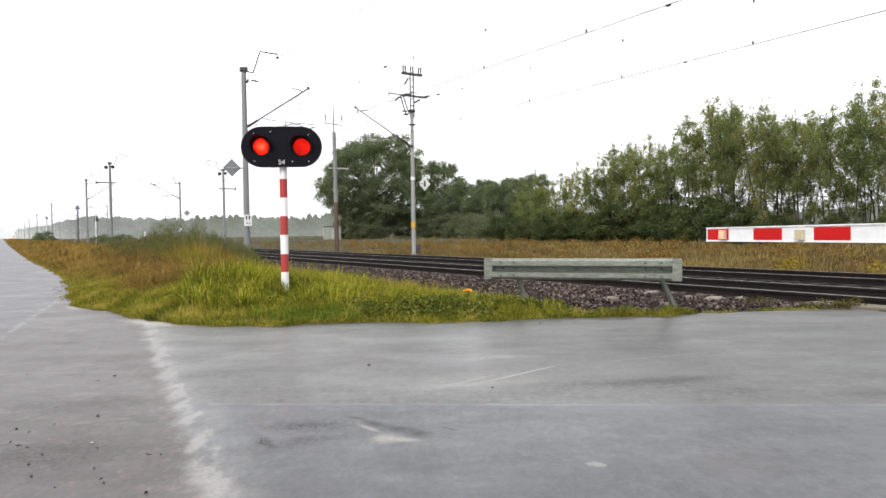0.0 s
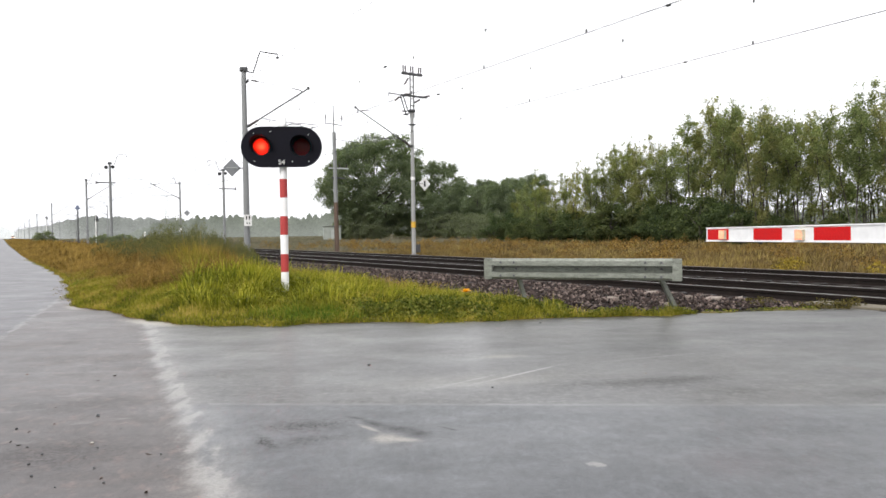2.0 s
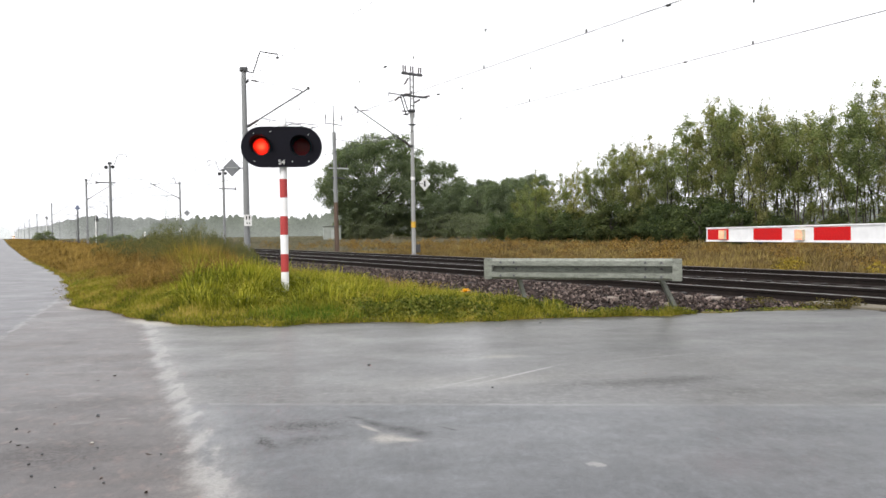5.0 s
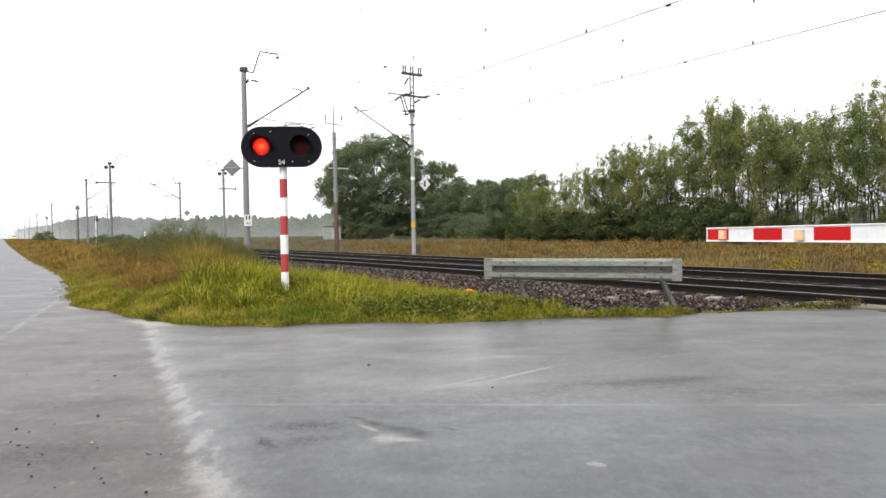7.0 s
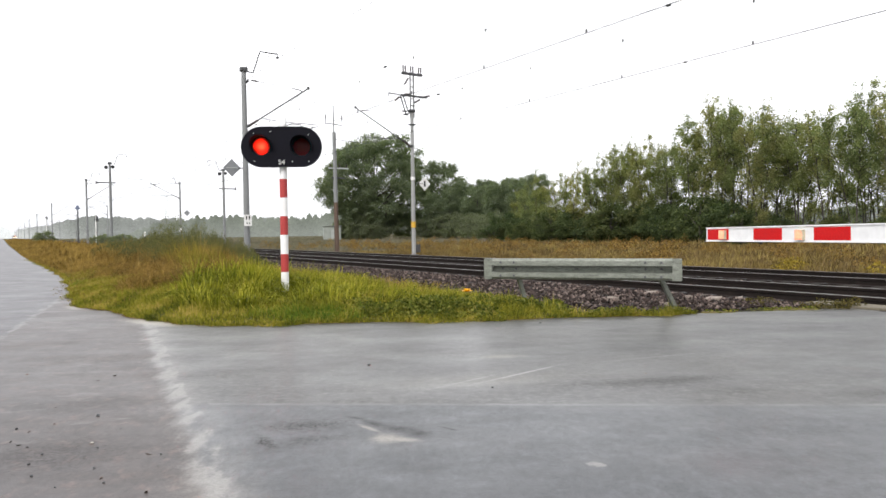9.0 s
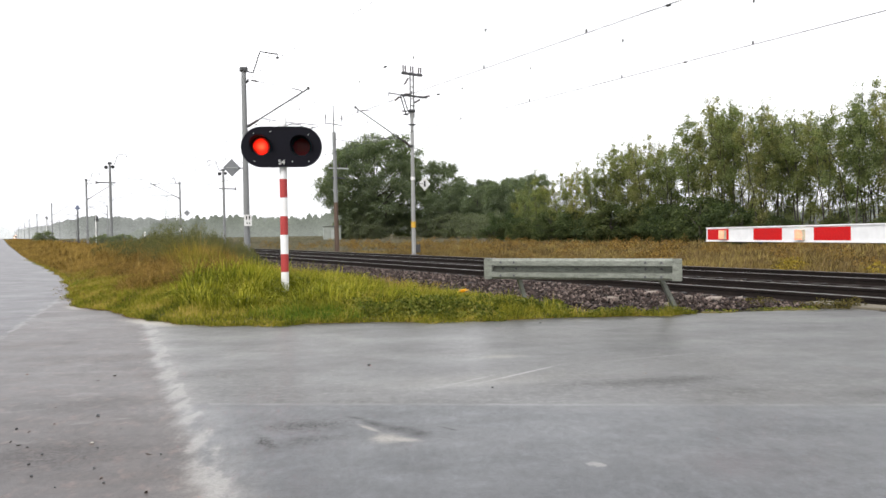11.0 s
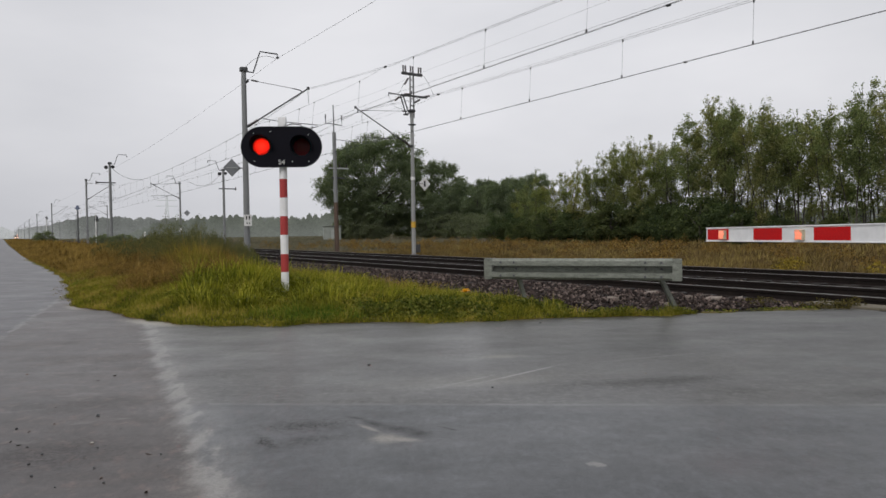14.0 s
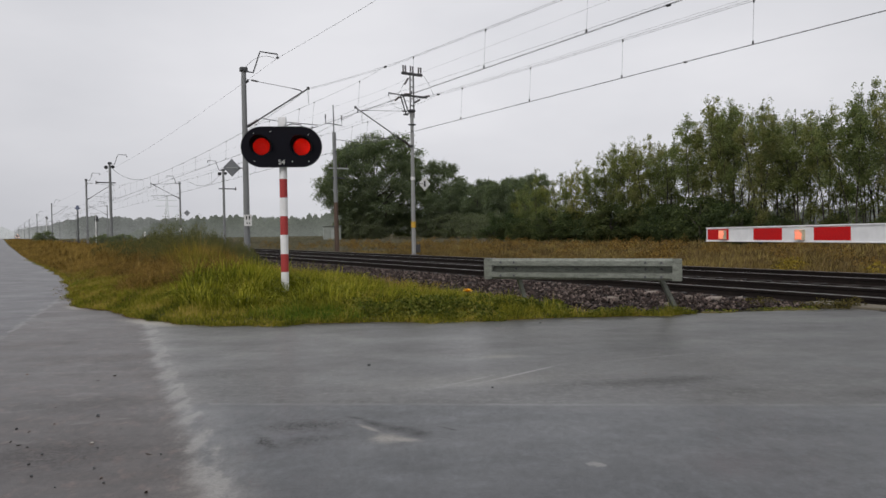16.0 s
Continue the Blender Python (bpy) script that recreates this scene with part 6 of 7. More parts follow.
def build_grass():
    rng = np.random.default_rng(21)
    # short mat of grass over the whole corner
    x, y = rng.uniform(-8.8, 6.2, 250000), rng.uniform(8.3, 18, 250000)
    e, d = verge_depth(x, y), CT * x + ST * y
    u = rng.uniform(size=len(x))
    k = (e > 0.04) & (d < 6.7 + 0.5 * np.sin(x * 1.7)) & (u < np.clip(0.7 + e, 0, 1)) & ((x < 1.5) | (u < 0.2))
    x, y, e = x[k], y[k], e[k]
    h = (0.04 + 0.10 * np.clip(e / 0.9, 0, 1)) * rng.uniform(0.5, 1.5, len(x)) * np.where(x > 1.3, 0.6, 1.0) * trodden(x, y)
    s, d = CT * y - ST * x, CT * x + ST * y
    dry = (d > 2.2 + 0.5 * np.sin(s * 1.3)) & (s > 12.3) & (d < 0.25 * s)
    grass_patch("verge_grass", x[~dry], y[~dry], h[~dry], 0.011, rng, M_GRASS, "low wet green grass along the road edge", 0.7)
    grass_patch("dry_mat", x[dry], y[dry], h[dry] * 1.6, 0.009, rng, M_DRY, "low tangled brown grass", 0.9)
    # a fringe of short blades hanging over the edges of both roads
    xa, ya = scatter(60000, 10, 42, 0.5, 1.9, rng)
    xb, yb = rng.uniform(-6.5, 3.4, 150000), rng.uniform(8.2, 11.6, 150000)
    x, y = np.concatenate([xa, xb]), np.concatenate([ya, yb])
    e = verge_depth(x, y)
    k = (e > -0.09 + 0.10 * clumpy(x, y, 3.1, 59)) & (e < 0.16)
    x, y, e = x[k], y[k], e[k]
    dead = (e < 0.06) & (clumpy(x, y, 2.6, 57) > 0.34)
    grass_patch("edge_fringe", x[~dead], y[~dead], rng.uniform(0.035, 0.11, (~dead).sum()), 0.012, rng, M_GRASS, "ragged fringe of grass over the asphalt edge", 1.1)
    grass_patch("dead_fringe", x[dead], y[dead], rng.uniform(0.03, 0.07, dead.sum()), 0.012, rng, M_DRY, "flattened dead grass along the asphalt edge", 1.6)
    # green tussocks towards the road
    x, y = rng.uniform(-8.5, 2.2, 2600), rng.uniform(8.6, 17, 2600)
    e, d = verge_depth(x, y), CT * x + ST * y
    c = clumpy(x, y, 1.1, 1)
    s = CT * y - ST * x
    k = (e > 0.12) & (d < 6.5) & (d > 1.3) & ~((d > 2.3) & (s > 12.3) & (d < 0.24 * s)) & (rng.uniform(size=len(x)) < 0.35 + 0.6 * c)
    x, y, e, c, d = x[k], y[k], e[k], c[k], d[k]
    h = (0.12 + 0.20 * np.clip(e / 1.0, 0, 1)) * (0.6 + 0.7 * c) * rng.uniform(0.6, 1.3, len(x)) * np.where(d < 3.2, 0.75, 1.0) * trodden(x, y)
    tufts("green_tussocks", x, y, h, 38, 0.13, 0.009, rng, M_GRASS, "green and straw-coloured grass tussocks on the verge")
    # lush pale green tussocks round the signal post
    x, y = rng.uniform(-5.4, 0.6, 1500), rng.uniform(9.5, 14.5, 1500)
    e, d = verge_depth(x, y), CT * x + ST * y
    c = clumpy(x, y, 1.5, 3)
    k = (e > 0.5) & (d > 2.3) & (d < 6.2) & (d > 0.222 * (CT * y - ST * x)) & (rng.uniform(size=len(x)) < 0.25 + c)
    x, y, e, c = x[k], y[k], e[k], c[k]
    h = (0.30 + 0.30 * c) * np.interp(x, [-5, -3.9, -2.2, -1.4, 1], [0.9, 1.1, 0.95, 0.6, 0.5]) * rng.uniform(0.6, 1.2, len(x)) * np.clip(e / 0.9, 0.4, 1) * trodden(x, y)
    tufts("lush_tussocks", x, y, h * 1.05, 40, 0.19, 0.016, rng, M_LUSH, "lush drooping bright green grass tussocks", 1.15)
    # tall yellowing grass at the top of the bank
    x, y = scatter(520, 14, 25, 3.3, 6.6, rng)
    s, d = CT * y - ST * x, CT * x + ST * y
    k = (d > 0.185 * s) & (d < 0.30 * s) & (clumpy(x, y, 1.3, 51) > 0.32)
    x, y, s, d = x[k], y[k], s[k], d[k]
    h = rng.uniform(0.65, 1.15, len(x)) * np.interp(d / s, [0.18, 0.21, 0.26, 0.30], [0.75, 1.0, 0.9, 0.5])
    tufts("tall_grass", x, y, h, 34, 0.16, 0.010, rng, M_TALL, "tall yellow-green grass on top of the bank", 0.45)
    # fresh green patches near the post and beside the lane
    x = np.concatenate([-1.72 + rng.normal(size=110) * 0.40, -8.0 + rng.normal(size=130) * 0.8])
    y = np.concatenate([9.05 + rng.normal(size=110) * 0.22, 15.8 + rng.normal(size=130) * 1.3])
    k = verge_depth(x, y) > 0.2
    x, y = x[k], y[k]
    tufts("fresh_grass", x, y, rng.uniform(0.10, 0.22, len(x)), 34, 0.16, 0.008, rng, M_FRESH, "fresh short green grass on the verge", 0.7)
    # brown grass running out into the ballast
    x, y = scatter(260, 9.5, 20, 4.9, 7.0, rng)
    k = (verge_depth(x, y) > 0.8) & (clumpy(x, y, 1.4, 73) > 0.35)
    x, y = x[k], y[k]
    tufts("bank_dry_grass", x, y, rng.uniform(0.14, 0.36, len(x)), 30, 0.17, 0.008, rng, M_DRY, "thin brown grass where the bank meets the ballast", 0.8)
    # tall dry brown grass between the lane and the railway
    for s0, s1, n, per, w, hh in ((11.8, 25, 2000, 44, 0.011, 0.84), (25, 50, 1900, 34, 0.020, 0.88), (50, 130, 2600, 20, 0.05, 0.95), (130, 420, 3000, 9, 0.14, 0.95)):
        x, y = scatter(n, s0, s1, 1.7 if s0 < 25 else 0.9, 8.0, rng)
        e, d = verge_depth(x, y), CT * x + ST * y
        c = 0.5 * clumpy(x, y, 0.8, 5) + 0.5 * clumpy(x, y, 2.1, 15)
        k = (d > (2.0 + 0.8 * c if s0 < 25 else 1.0 + 0.9 * c)) & (e > (0.9 if s0 < 25 else 0.35)) & (rng.uniform(size=n) < 0.5 + 0.5 * c)
        x, y, d, c = x[k], y[k], d[k], c[k]
        h = hh * (0.38 + 0.62 * np.clip((d - 2.0) / 1.8, 0, 1)) * (0.45 + 0.95 * c) * rng.uniform(0.55, 1.25, len(x))
        h *= np.where(CT * y - ST * x < 30, np.clip((0.315 * (CT * y - ST * x) - d) / 0.7 + 0.3, 0.22, 1), np.clip((8.6 - d) / 1.2, 0.3, 1))
        tufts("dry_tussocks", x, y, h, per, 0.16 + w * 2, w, rng, M_DRY, "tall brown autumn grass tussocks beside the railway", 0.6)
        x, y = scatter(n * 20, s0, s1, 1.05, 8.0, rng)
        e, d = verge_depth(x, y), CT * x + ST * y
        k = (e > 0.05) & ((d > 3.4) | (rng.uniform(size=len(x)) < 0.9))
        x, y, e, d = x[k], y[k], e[k], d[k]
        low = d < 3.2
        h = hh * np.where(low, 0.20, 0.36) * np.clip(0.3 + e / 1.5, 0, 1) * rng.uniform(0.4, 1.4, len(x)) * np.where(d > 5.2, 0.6, 1.0)
        green = low & (CT * y - ST * x < 21 + 3 * clumpy(x, y, 1.1, 71))
        if green.any():
            grass_patch("lane_grass", x[green], y[green], h[green], w, rng, M_GRASS, "short green grass along the lane", 0.6)
        low &= ~green
        grass_patch("lane_dry_grass", x[low], y[low], h[low] * 1.5, w, rng, M_DRY, "short brown grass along the lane", 0.7)
        grass_patch("dry_grass", x[~low], y[~low], h[~low], w, rng, M_DRY, "tangled dry grass beside the railway", 0.7)
    # the meadow beyond the tracks
    for s0, s1, d0, d1, n, per, w, hh in ((-12, 40, 17.7, 25, 3000, 20, 0.022, 0.70), (-10, 60, 24, 46, 4600, 15, 0.045, 0.95), (40, 160, 17.8, 70, 5200, 11, 0.10, 0.8), (160, 500, 17.8, 160, 5000, 6, 0.35, 0.9)):
        x, y = scatter(n, s0, s1, d0, d1, rng)
        c = 0.5 * clumpy(x, y, 0.35, 7) + 0.5 * clumpy(x, y, 1.3, 17)
        h = hh * (0.12 + 1.35 * c * c) * rng.uniform(0.45, 1.3, len(x)) * np.clip(((CT * x + ST * y) - 17.2) / 3.0, 0.3, 1)
        # the farther stretches take the colour with mist put into it
        far = M_MEADOW_FAR if s0 >= 40 else M_MEADOW
        tufts("meadow_tussocks", x, y, h, per, 0.22 + w * 2, w, rng, far, "brown and ochre meadow grass beyond the tracks", 0.6)
        x, y = scatter(n * 7, s0, s1, d0, d1, rng)
        grass_patch("meadow_grass", x, y, hh * 0.4 * rng.uniform(0.3, 1.2, len(x)), w, rng, far, "low tangled meadow grass beyond the tracks", 0.7)


build_grass()


def leafy(name, x, y, h, per, radius, size, rng, material, label):
    """Bushy plants: small leaves round many upright stems."""
    i = np.repeat(np.arange(len(x)), per)
    n = len(i)
    a, r = rng.uniform(0, 2 * math.pi, n), np.sqrt(rng.uniform(0, 1, n))
    u = rng.uniform(0.05, 1.0, n)
    wide = radius * (0.35 + 0.9 * np.sin(np.pi * np.clip(u, 0, 0.9)))
    px, py = x[i] + np.cos(a) * r * wide, y[i] + np.sin(a) * r * wide
    pz = ground_z(px, py) + h[i] * u * (1.05 - 0.3 * r)
    tagged(new(name, leaves(name, np.stack([px, py, pz], -1), size, rng, material, 2.2)), label, "weeds", kind="stuff")


WITHERED = [(-4.6, 11.75, 14, 0.24), (-5.75, 13.0, 12, 0.35), (-4.8, 12.5, 10, 0.3), (-10.0, 19.7, 14, 0.5), (-6.3, 14.9, 12, 0.4), (-7.9, 16.9, 12, 0.4)]


def weeds():
    rng = np.random.default_rng(31)
    # dark leafy weeds along the foot of the ballast
    n = 900
    x, y = rng.uniform(-1.4, 3.6, n), rng.uniform(8.7, 10.6, n)
    e = verge_depth(x, y)
    c = clumpy(x, y, 2.2, 9)
    k = (e > 0.22) & (e < 1.4) & (c > 0.42) & ((x < 1.75) | ((x > 2.7) & (x < 3.25) & (e < 0.6)) | ((c > 0.78) & (e < 0.35)))
    x, y, c, e = x[k], y[k], c[k], e[k]
    h = (0.10 + 0.16 * c) * np.clip(e / 0.5, 0.4, 1) * np.where(x < -0.6, 0.7, 1.0) * np.where(x > 1.75, 0.5, 1.0)
    leafy("roadside_weeds", x, y, h, 40, 0.13, 0.026, rng, M_WEED, "leafy dark green weeds at the foot of the ballast")
    # withered brown plants in the tall grass
    x, y = scatter(160, 13.5, 28, 2.6, 7.0, rng)
    s, d = CT * y - ST * x, CT * x + ST * y
    c = clumpy(x, y, 1.2, 23)
    k = (d < 0.27 * s) & (c > 0.74)
    x, y, c = x[k], y[k], c[k]
    # dense dark stands among the brown grass
    for cx, cy, n_, r_ in WITHERED:
        x, y, c = np.concatenate([x, cx + rng.normal(size=n_) * r_]), np.concatenate([y, cy + rng.normal(size=n_) * r_ * 0.8]), np.concatenate([c, rng.uniform(0.25, 0.7, n_)])
    leafy("withered_weeds", x, y, 0.25 + 0.40 * c * rng.uniform(0.5, 1.2, len(x)), 200, 0.24, 0.013, rng, M_BROWN_WEED, "withered dark brown plants in the tall grass")
    # feathery grey-green stems standing above the grass
    x, y = scatter(620, 18, 62, 3.2, 8.0, rng)
    s, d = CT * y - ST * x, CT * x + ST * y
    k = (d < 0.34 * s) & (d > 0.10 * s) & (clumpy(x, y, 0.8, 29) > 0.25)
    x, y, q = x[k], y[k], (d / s)[k]
    tall = np.interp(q, [0.10, 0.16, 0.20, 0.26, 0.34], [0.6, 0.9, 1.5, 1.35, 0.45])
    leafy("feathery_weeds", x, y, tall * rng.uniform(0.6, 1.15, len(x)), 1300, 0.30, 0.0145, rng, M_FEATHER, "feathery grey-green stems above the brown grass")
    # golden flowering weeds and dark stalks beyond the far track
    x, y = scatter(190, 3, 22, 18.0, 21.5, rng)
    s = CT * y - ST * x
    k = clumpy(x, y, 0.9, 61) > np.interp(s, [3, 9, 12, 22], [0.50, 0.60, 0.85, 0.92])
    x, y = x[k], y[k]
    leafy("golden_weeds", x, y, rng.uniform(0.25, 0.6, len(x)), 200, 0.30, 0.030, rng, M_GOLD, "golden-yellow flowering weeds beyond the far track")
    x, y = scatter(420, 4, 60, 19.0, 40.0, rng)
    k = clumpy(x, y, 0.5, 63) > 0.55
    x, y = x[k], y[k]
    leafy("meadow_stalks", x, y, rng.uniform(0.4, 1.0, len(x)), 260, 0.42, 0.035, rng, M_BROWN_WEED, "dark brown withered stalks in the meadow")
    # a few tufts between the stones by the crossing
    x, y = scatter(150, 4.7, 6.2, 9.1, 10.2, rng)
    k = (y > front_edge(x) + 0.1) & (clumpy(x, y, 3.0, 41) > 0.38)
    x, y = x[k], y[k]
    leafy("ballast_weeds", x, y, rng.uniform(0.05, 0.17, len(x)), 60, 0.12, 0.018, rng, M_OLIVE, "low olive weeds between the stones by the crossing")
    # a ragged strip of weeds along the road edge
    x = rng.uniform(1.5, 5.2, 520)
    y = front_edge(x) + 0.12 + np.abs(rng.normal(size=520)) * 0.16
    c = clumpy(x, y, 2.0, 43)
    lump = np.exp(-((x - 3.05) / 0.28) ** 2) + 0.8 * np.exp(-((x - 2.3) / 0.35) ** 2)
    k = rng.uniform(size=520) < 0.7 * c - 0.1 + lump
    x, y, lump, c = x[k], y[k], lump[k], c[k]
    h = (0.03 + 0.03 * c + 0.12 * lump) * rng.uniform(0.6, 1.2, len(x))
    h *= np.where(x > 3.6, 0.6, 1.0)
    leafy("edge_weeds", x, y, h * 0.9, 16, 0.10, 0.016, rng, M_WEED, "ragged green weeds along the road edge")
    tufts("edge_grass", x, y, h * 1.25, 24, 0.10, 0.007, rng, M_GRASS, "thin grass along the road edge", 0.8)


weeds()


def flower(x, y, z, h, petal, label):
    g = empty("flower", Matrix.Translation((x, y, z)), label, "flower", "roadside flowers")
    part("stem", tube([(0, 0, -0.05), (0.01, 0, h * 0.5), (0, 0, h)], 0.004, 5), M_WEED, g)
    bm = bmesh.new()
    for ring, tilt, n in ((0.105, 0.3, 11), (0.080, 0.8, 10), (0.056, 1.25, 8)):
        for i in range(n):
            a = 2 * math.pi * i / n + ring * 40
            o = Vector((math.cos(a), math.sin(a), 0))
            t = Vector((-math.sin(a), math.cos(a), 0))
            tip = o * ring * math.cos(tilt * 0.8) + Vector((0, 0, ring * math.sin(tilt)))
            q = [Vector((0, 0, 0)), tip * 0.6 + t * 0.024, tip, tip * 0.6 - t * 0.024]
            bm.faces.new([bm.verts.new(p + Vector((0, 0, h))) for p in q])
    part("bloom", bm, petal, g)
    lf = np.random.default_rng(2)
    part("foliage", leaves("foliage", np.array([[lf.normal() * 0.03, lf.normal() * 0.03, h * lf.uniform(0.1, 0.7)] for _ in range(14)]), 0.035, lf, M_WEED), M_WEED, g)
    return g


MARIGOLD = flower(0.36, 10.5, -0.05, 0.25, M_PETAL_ORANGE, "orange double flower swaying among the grass")


# ---------------------------------------------------------------- road details
def pebbles():
    rng = random.Random(12)
    spots = [(-2.23, 4.27, 0.014, 0), (-1.97, 3.70, 0.013, 1), (-0.66, 5.79, 0.018, 0), (-2.58, 4.0, 0.010, 0), (-2.12, 3.37, 0.009, 0), (-2.14, 3.52, 0.009, 0), (-2.35, 3.45, 0.008, 0), (-1.9, 3.62, 0.008, 0), (1.2, 8.3, 0.016, 0), (-2.0, 3.2, 0.008, 0), (-1.75, 3.3, 0.007, 0), (-1.6, 3.1, 0.008, 0), (-2.3, 3.65, 0.007, 0), (-1.5, 3.5, 0.007, 0), (-1.8, 3.05, 0.006, 0), (-2.05, 2.95, 0.007, 1), (-1.45, 2.9, 0.006, 0), (0.35, 4.9, 0.010, 0), (1.6, 5.3, 0.010, 1)]
    for x, y, r, pale in spots:
        bm = bmesh.new()
        bmesh.ops.create_icosphere(bm, subdivisions=1, radius=r)
        for v in bm.verts:
            v.co *= rng.uniform(0.7, 1.15)
            v.co.z *= 0.6
        st = part("pebble", bm, M_SILT if pale else M_STEEL_DARK)
        st.location = (x, y, r * 0.4)
        tagged(st, "small pale pebble lying on the wet asphalt" if pale else "small dark pebble lying on the wet asphalt", "pebble", "pebbles on the road")


pebbles()


def road_crumbs():
    """Crumbs of bark, leaf and grit strewn over the old strip of asphalt."""
    rng = np.random.default_rng(77)
    n = 150
    x, y = rng.uniform(-3.6, -1.0, n), rng.uniform(2.6, 6.2, n)
    near = np.exp(-((x + 1.9) / 0.7) ** 2 - ((y - 3.2) / 0.8) ** 2)
    k = ((x + 1.23) * 0.895 + (y - 3.29) * 0.446 < -0.1) & (rng.uniform(size=n) < 0.25 + 0.75 * near)
    x, y = x[k], y[k]
    c = np.stack([x, y, np.full(len(x), 0.004)], -1)
    up = np.tile(np.array([0.0, 0.0, 1.0]), (len(x), 1)) + rng.normal(size=(len(x), 3)) * 0.2
    up /= np.linalg.norm(up, axis=1)[:, None]
    me = leaves("road_crumbs", c, rng.uniform(0.008, 0.022, len(x)), rng, M_CRUMB, 1.9, up)
    tagged(new("road_crumbs", me), "dark crumbs of bark and leaf on the wet asphalt", "debris", kind="stuff")


road_crumbs()


def flat_stones():
    """A few larger flat pieces among the ballast by the crash barrier."""
    rng = random.Random(5)
    for x, y, z, w, turn in SLABS:
        bm = bmesh.new()
        n = 7
        top = [(math.cos(2 * math.pi * i / n) * w * rng.uniform(0.75, 1.1), math.sin(2 * math.pi * i / n) * w * 0.55 * rng.uniform(0.7, 1.1)) for i in range(n)]
        lo = [bm.verts.new((u * 1.08, v * 1.08, -0.05)) for u, v in top]
        hi = [bm.verts.new((u, v, rng.uniform(0.0, 0.018))) for u, v in top]
        bm.faces.new(hi)
        bm.faces.new(lo[::-1])
        for i in range(n):
            bm.faces.new((lo[i], lo[(i + 1) % n], hi[(i + 1) % n], hi[i]))
        st = part("flat_stone", bm, M_SLAB)
        st.matrix_world = pose(x, y, z, rng.uniform(4, 12), rng.uniform(-6, 6), turn)
        tagged(st, "flat pale brown stone lying on the ballast", "stone", "flat stones on the ballast")


SLABS = [(4.01, 10.95, 0.045, 0.08, 10), (4.30, 10.62, 0.045, 0.15, -8), (3.67, 11.82, 0.035, 0.12, 20), (4.75, 10.74, 0.03, 0.09, 35), (3.34, 9.99, 0.04, 0.07, 60), (2.75, 10.9, 0.045, 0.10, -30)]
flat_stones()


def crossing_panels():
    me = mesh_of(box((0, 0, 0), (1.30, 0.58, 0.14), bevel=0.012), "panel")
    slim = mesh_of(box((0, 0, 0), (0.44, 1.18, 0.14), bevel=0.015), "edge_panel")
    me.materials.append(M_DECK)
    slim.materials.append(M_DECK)
    g = empty("crossing_deck", rail_pose(0, NEAR, 0), "pale concrete panels laid between the rails at the crossing", "level crossing", kind="structure")
    for x in (0.0, 1.48):
        for j in range(12):
            ob = new("panel", me)
            ob.parent, ob.location = g, (x, 3.7 - j * 0.6, 0.035)
    for j in range(6):
        ob = new("edge_panel", slim)
        ob.parent, ob.location = g, (-1.08, 4.75 - j * 1.2, -0.035)


crossing_panels()


# ---------------------------------------------------------------- the train
def train():
    g = empty("train", rail_pose(1046, NEAR, RAIL_TOP), "distant approaching train with three lit headlamps", "train")
    part("body", box((0, 40, 2.2), (2.9, 80, 3.7), bevel=0.35), M_HULL, g)
    part("underframe", box((0, 40, 0.45), (2.3, 78, 0.75), bevel=0.05), M_STEEL_DARK, g)
    part("windscreen", box((0, -0.01, 2.9), (2.2, 0.06, 0.9), bevel=0.02), M_GLASS_DARK, g)
    for x, z in ((-0.95, 1.5), (0.95, 1.5), (0.0, 3.75)):
        part("headlamp", moved(disc((x, z), 0.34, -0.09, 0.02, 14), (0, 0, 0)), M_TRAIN_LAMP, g, "bright warm headlamp")
    return g


TRAIN = train()


# ---------------------------------------------------------------- rain
def raindrop():
    """A heavy drop, drawn out by its fall."""
    bm = bmesh.new()
    rows = [(-0.032, 0.0036), (-0.030, 0.0050), (-0.008, 0.0058), (0.010, 0.0058), (0.028, 0.0050), (0.030, 0.0036)]
    add_tube(bm, [(0, 0, z) for z, r in rows], [r for z, r in rows], 8)
    return tagged(part("raindrop", bm, M_RAIN, smooth=True), "pale falling raindrop drawn out into a streak", "raindrop", "raindrops")


# seconds and place at which each drop passes
RAIN = [(DROP_T, DROP_P, raindrop()) for DROP_T, DROP_P in ((3.0, (-0.624, 1.140, 1.124)), (6.5, (0.372, 1.086, 1.089)), (8.5, (-0.031, 1.096, 1.061)), (11.5, (-0.299, 1.153, 1.299)))]


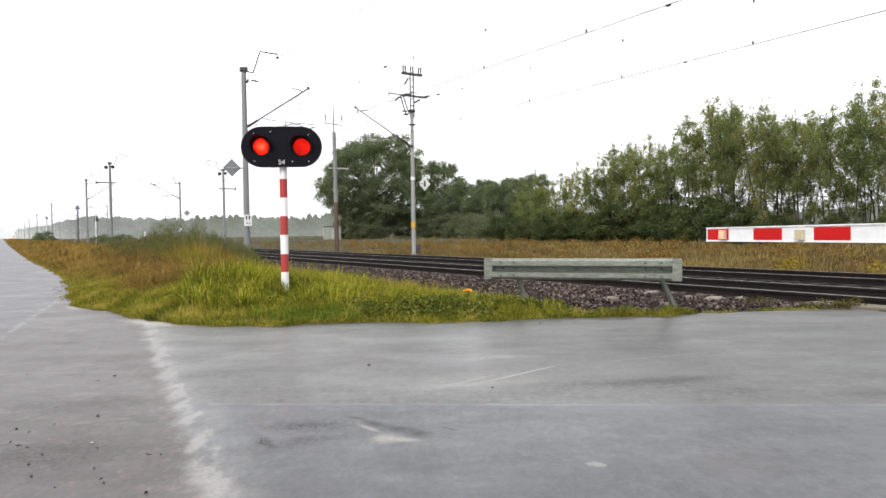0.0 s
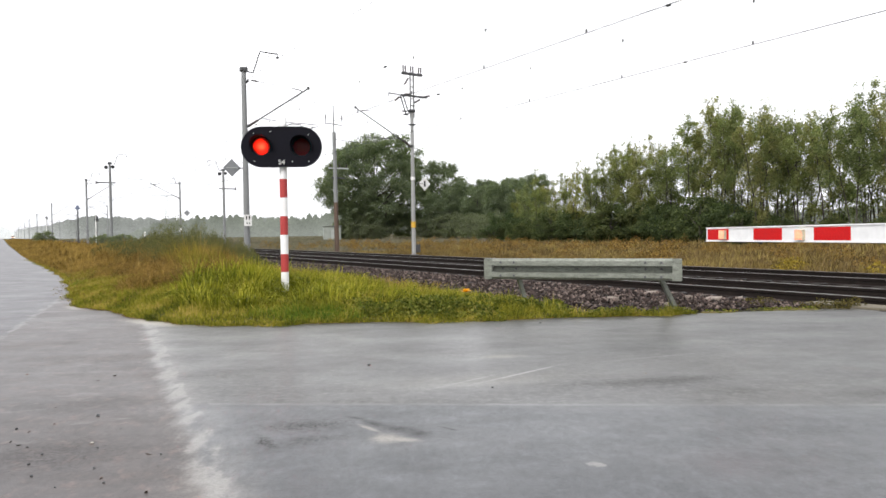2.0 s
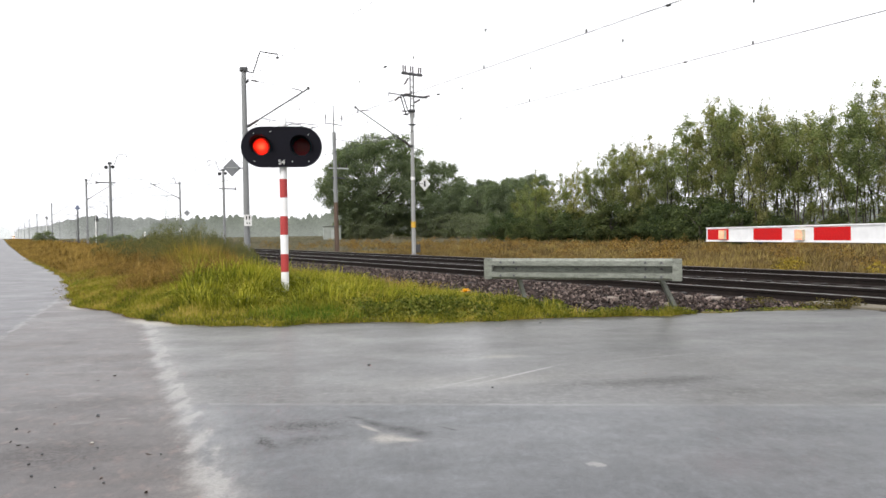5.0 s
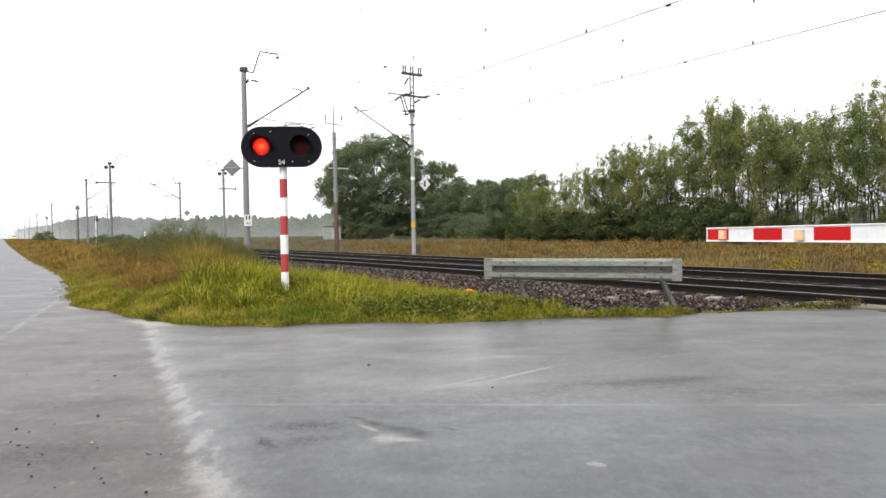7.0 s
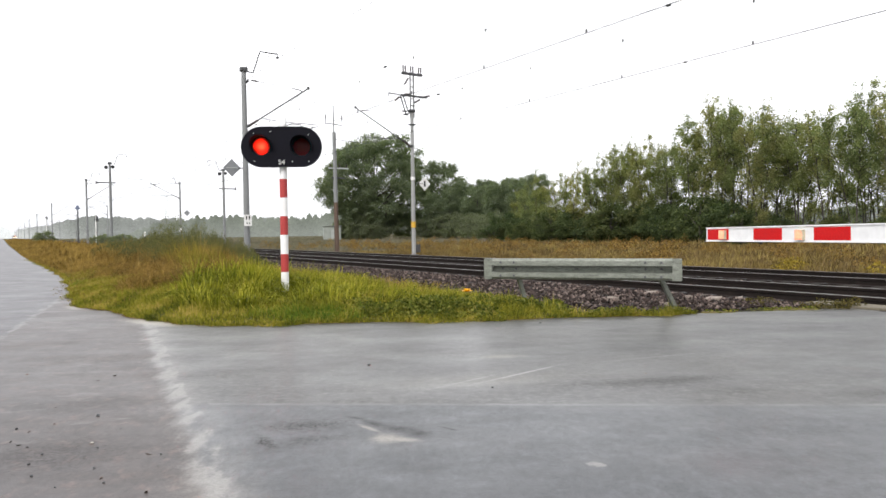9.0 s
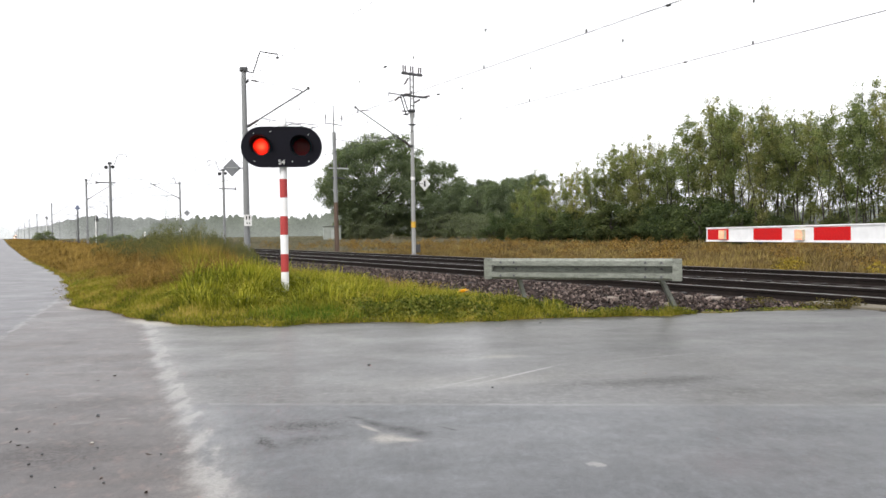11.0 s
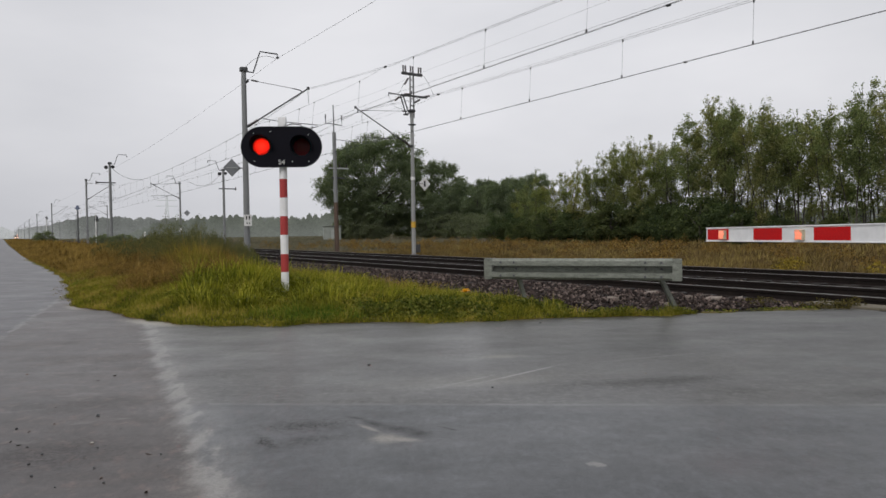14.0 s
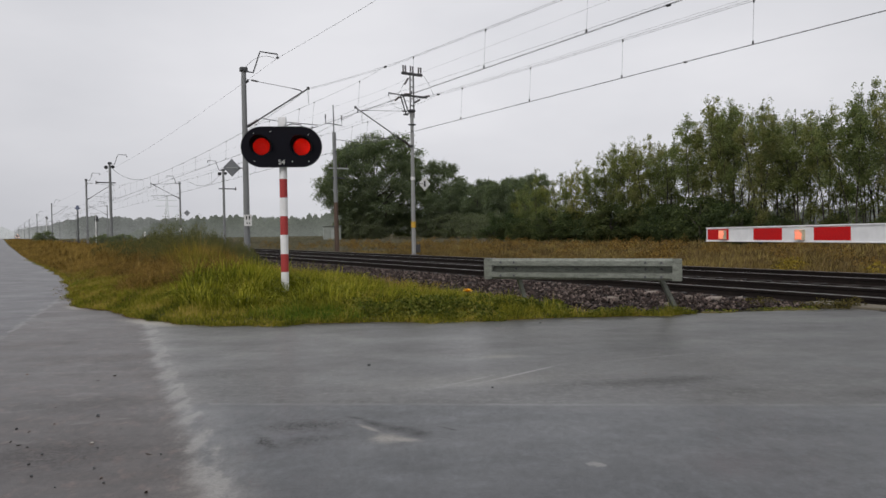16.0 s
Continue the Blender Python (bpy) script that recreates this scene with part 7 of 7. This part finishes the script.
# ---------------------------------------------------------------- what moves
def blink_rows(on_at, off_at, period, place_on, place_off, start_on, ramp=0.07):
    """Rows for a bulb that comes forward to its lens when lit and draws back when dark."""
    marks = []
    for n in range(-1, 18):
        marks += [(on_at + n * period, True), (off_at + n * period, False)]
    marks.sort()
    rows, state = [], start_on

    def between(a, b, f):
        m = a.copy()
        m.translation = a.translation.lerp(b.translation, f)
        return m

    for t, st in marks:
        if t + ramp <= 0.02 or t - ramp >= 15.98:
            continue
        was, to = (place_on if state else place_off), (place_on if st else place_off)
        if t - ramp <= 0.02:
            rows += [(0.0, between(was, to, min(1.0, max(0.0, (ramp - t) / (2 * ramp))))), (t + ramp, to)]
        elif t + ramp >= 15.98:
            rows += [(t - ramp, was), (16.0, between(was, to, (16.0 - t + ramp) / (2 * ramp)))]
        else:
            if not rows:
                rows.append((0.0, was))
            rows += [(t - ramp, was), (t + ramp, to)]
        state = st
    if rows[-1][0] < 15.99:
        rows.append((16.0, place_on if state else place_off))
    return rows


def motions():
    (left, lx, lz), (right, rx, rz) = BULBS
    walk(left, blink_rows(0.535, 1.15, 1.031, pose(lx, -0.036, lz), pose(lx, 0.37, lz), True, 0.09))
    walk(right, blink_rows(-0.02, 0.55, 1.031, pose(rx, -0.036, rz), pose(rx, 0.37, rz), False, 0.09))
    b, off, u = BOOM_BULB[0]
    walk(b, blink_rows(0.46, 1.06, 1.03, off @ Matrix.Translation((u, -0.050, 0)), off @ Matrix.Translation((u, -0.002, 0)), False, 0.04))
    walk(TRAIN, [(t, rail_pose(1046 - 22.0 * t, NEAR, RAIL_TOP)) for t in (0.0, 8.0, 16.0)])
    for t, m, i in SWAYING:
        amp = 1.0 if 22 <= i < 32 else 0.4
        rows = []
        for j in range(33):
            w = j * 0.5
            a = amp * (0.6 * math.sin(w * 1.15 + i * 1.7) + 0.4 * math.sin(w * 2.7 + i * 0.9))
            loc, rot, _ = m.decompose()
            rows.append((w, Matrix.Translation(loc) @ Matrix.Rotation(radians(a), 4, "Y") @ rot.to_matrix().to_4x4()))
        walk(t, rows)
    for t, (x, y, z), drop in RAIN:
        # a steady fall of seven metres a second, down into the wet ground
        fall = [(w, pose(x, y, z + 7.0 * (t - w))) for w in (0.0, t - 0.6, t - 0.3, t - 0.1, t, t + 0.1)]
        walk(drop, fall + [(t + 0.2, pose(x, y, -0.3)), (16.0, pose(x, y, -0.3))])
    rows = []
    for j in range(41):
        w = j * 0.4
        a = 8 * math.sin(w * 2.1) + 6 * math.sin(w * 3.7 + 1)
        rows.append((w, pose(0.36, 10.5, -0.05, 0, a, 0)))
    walk(MARIGOLD, rows)


motions()
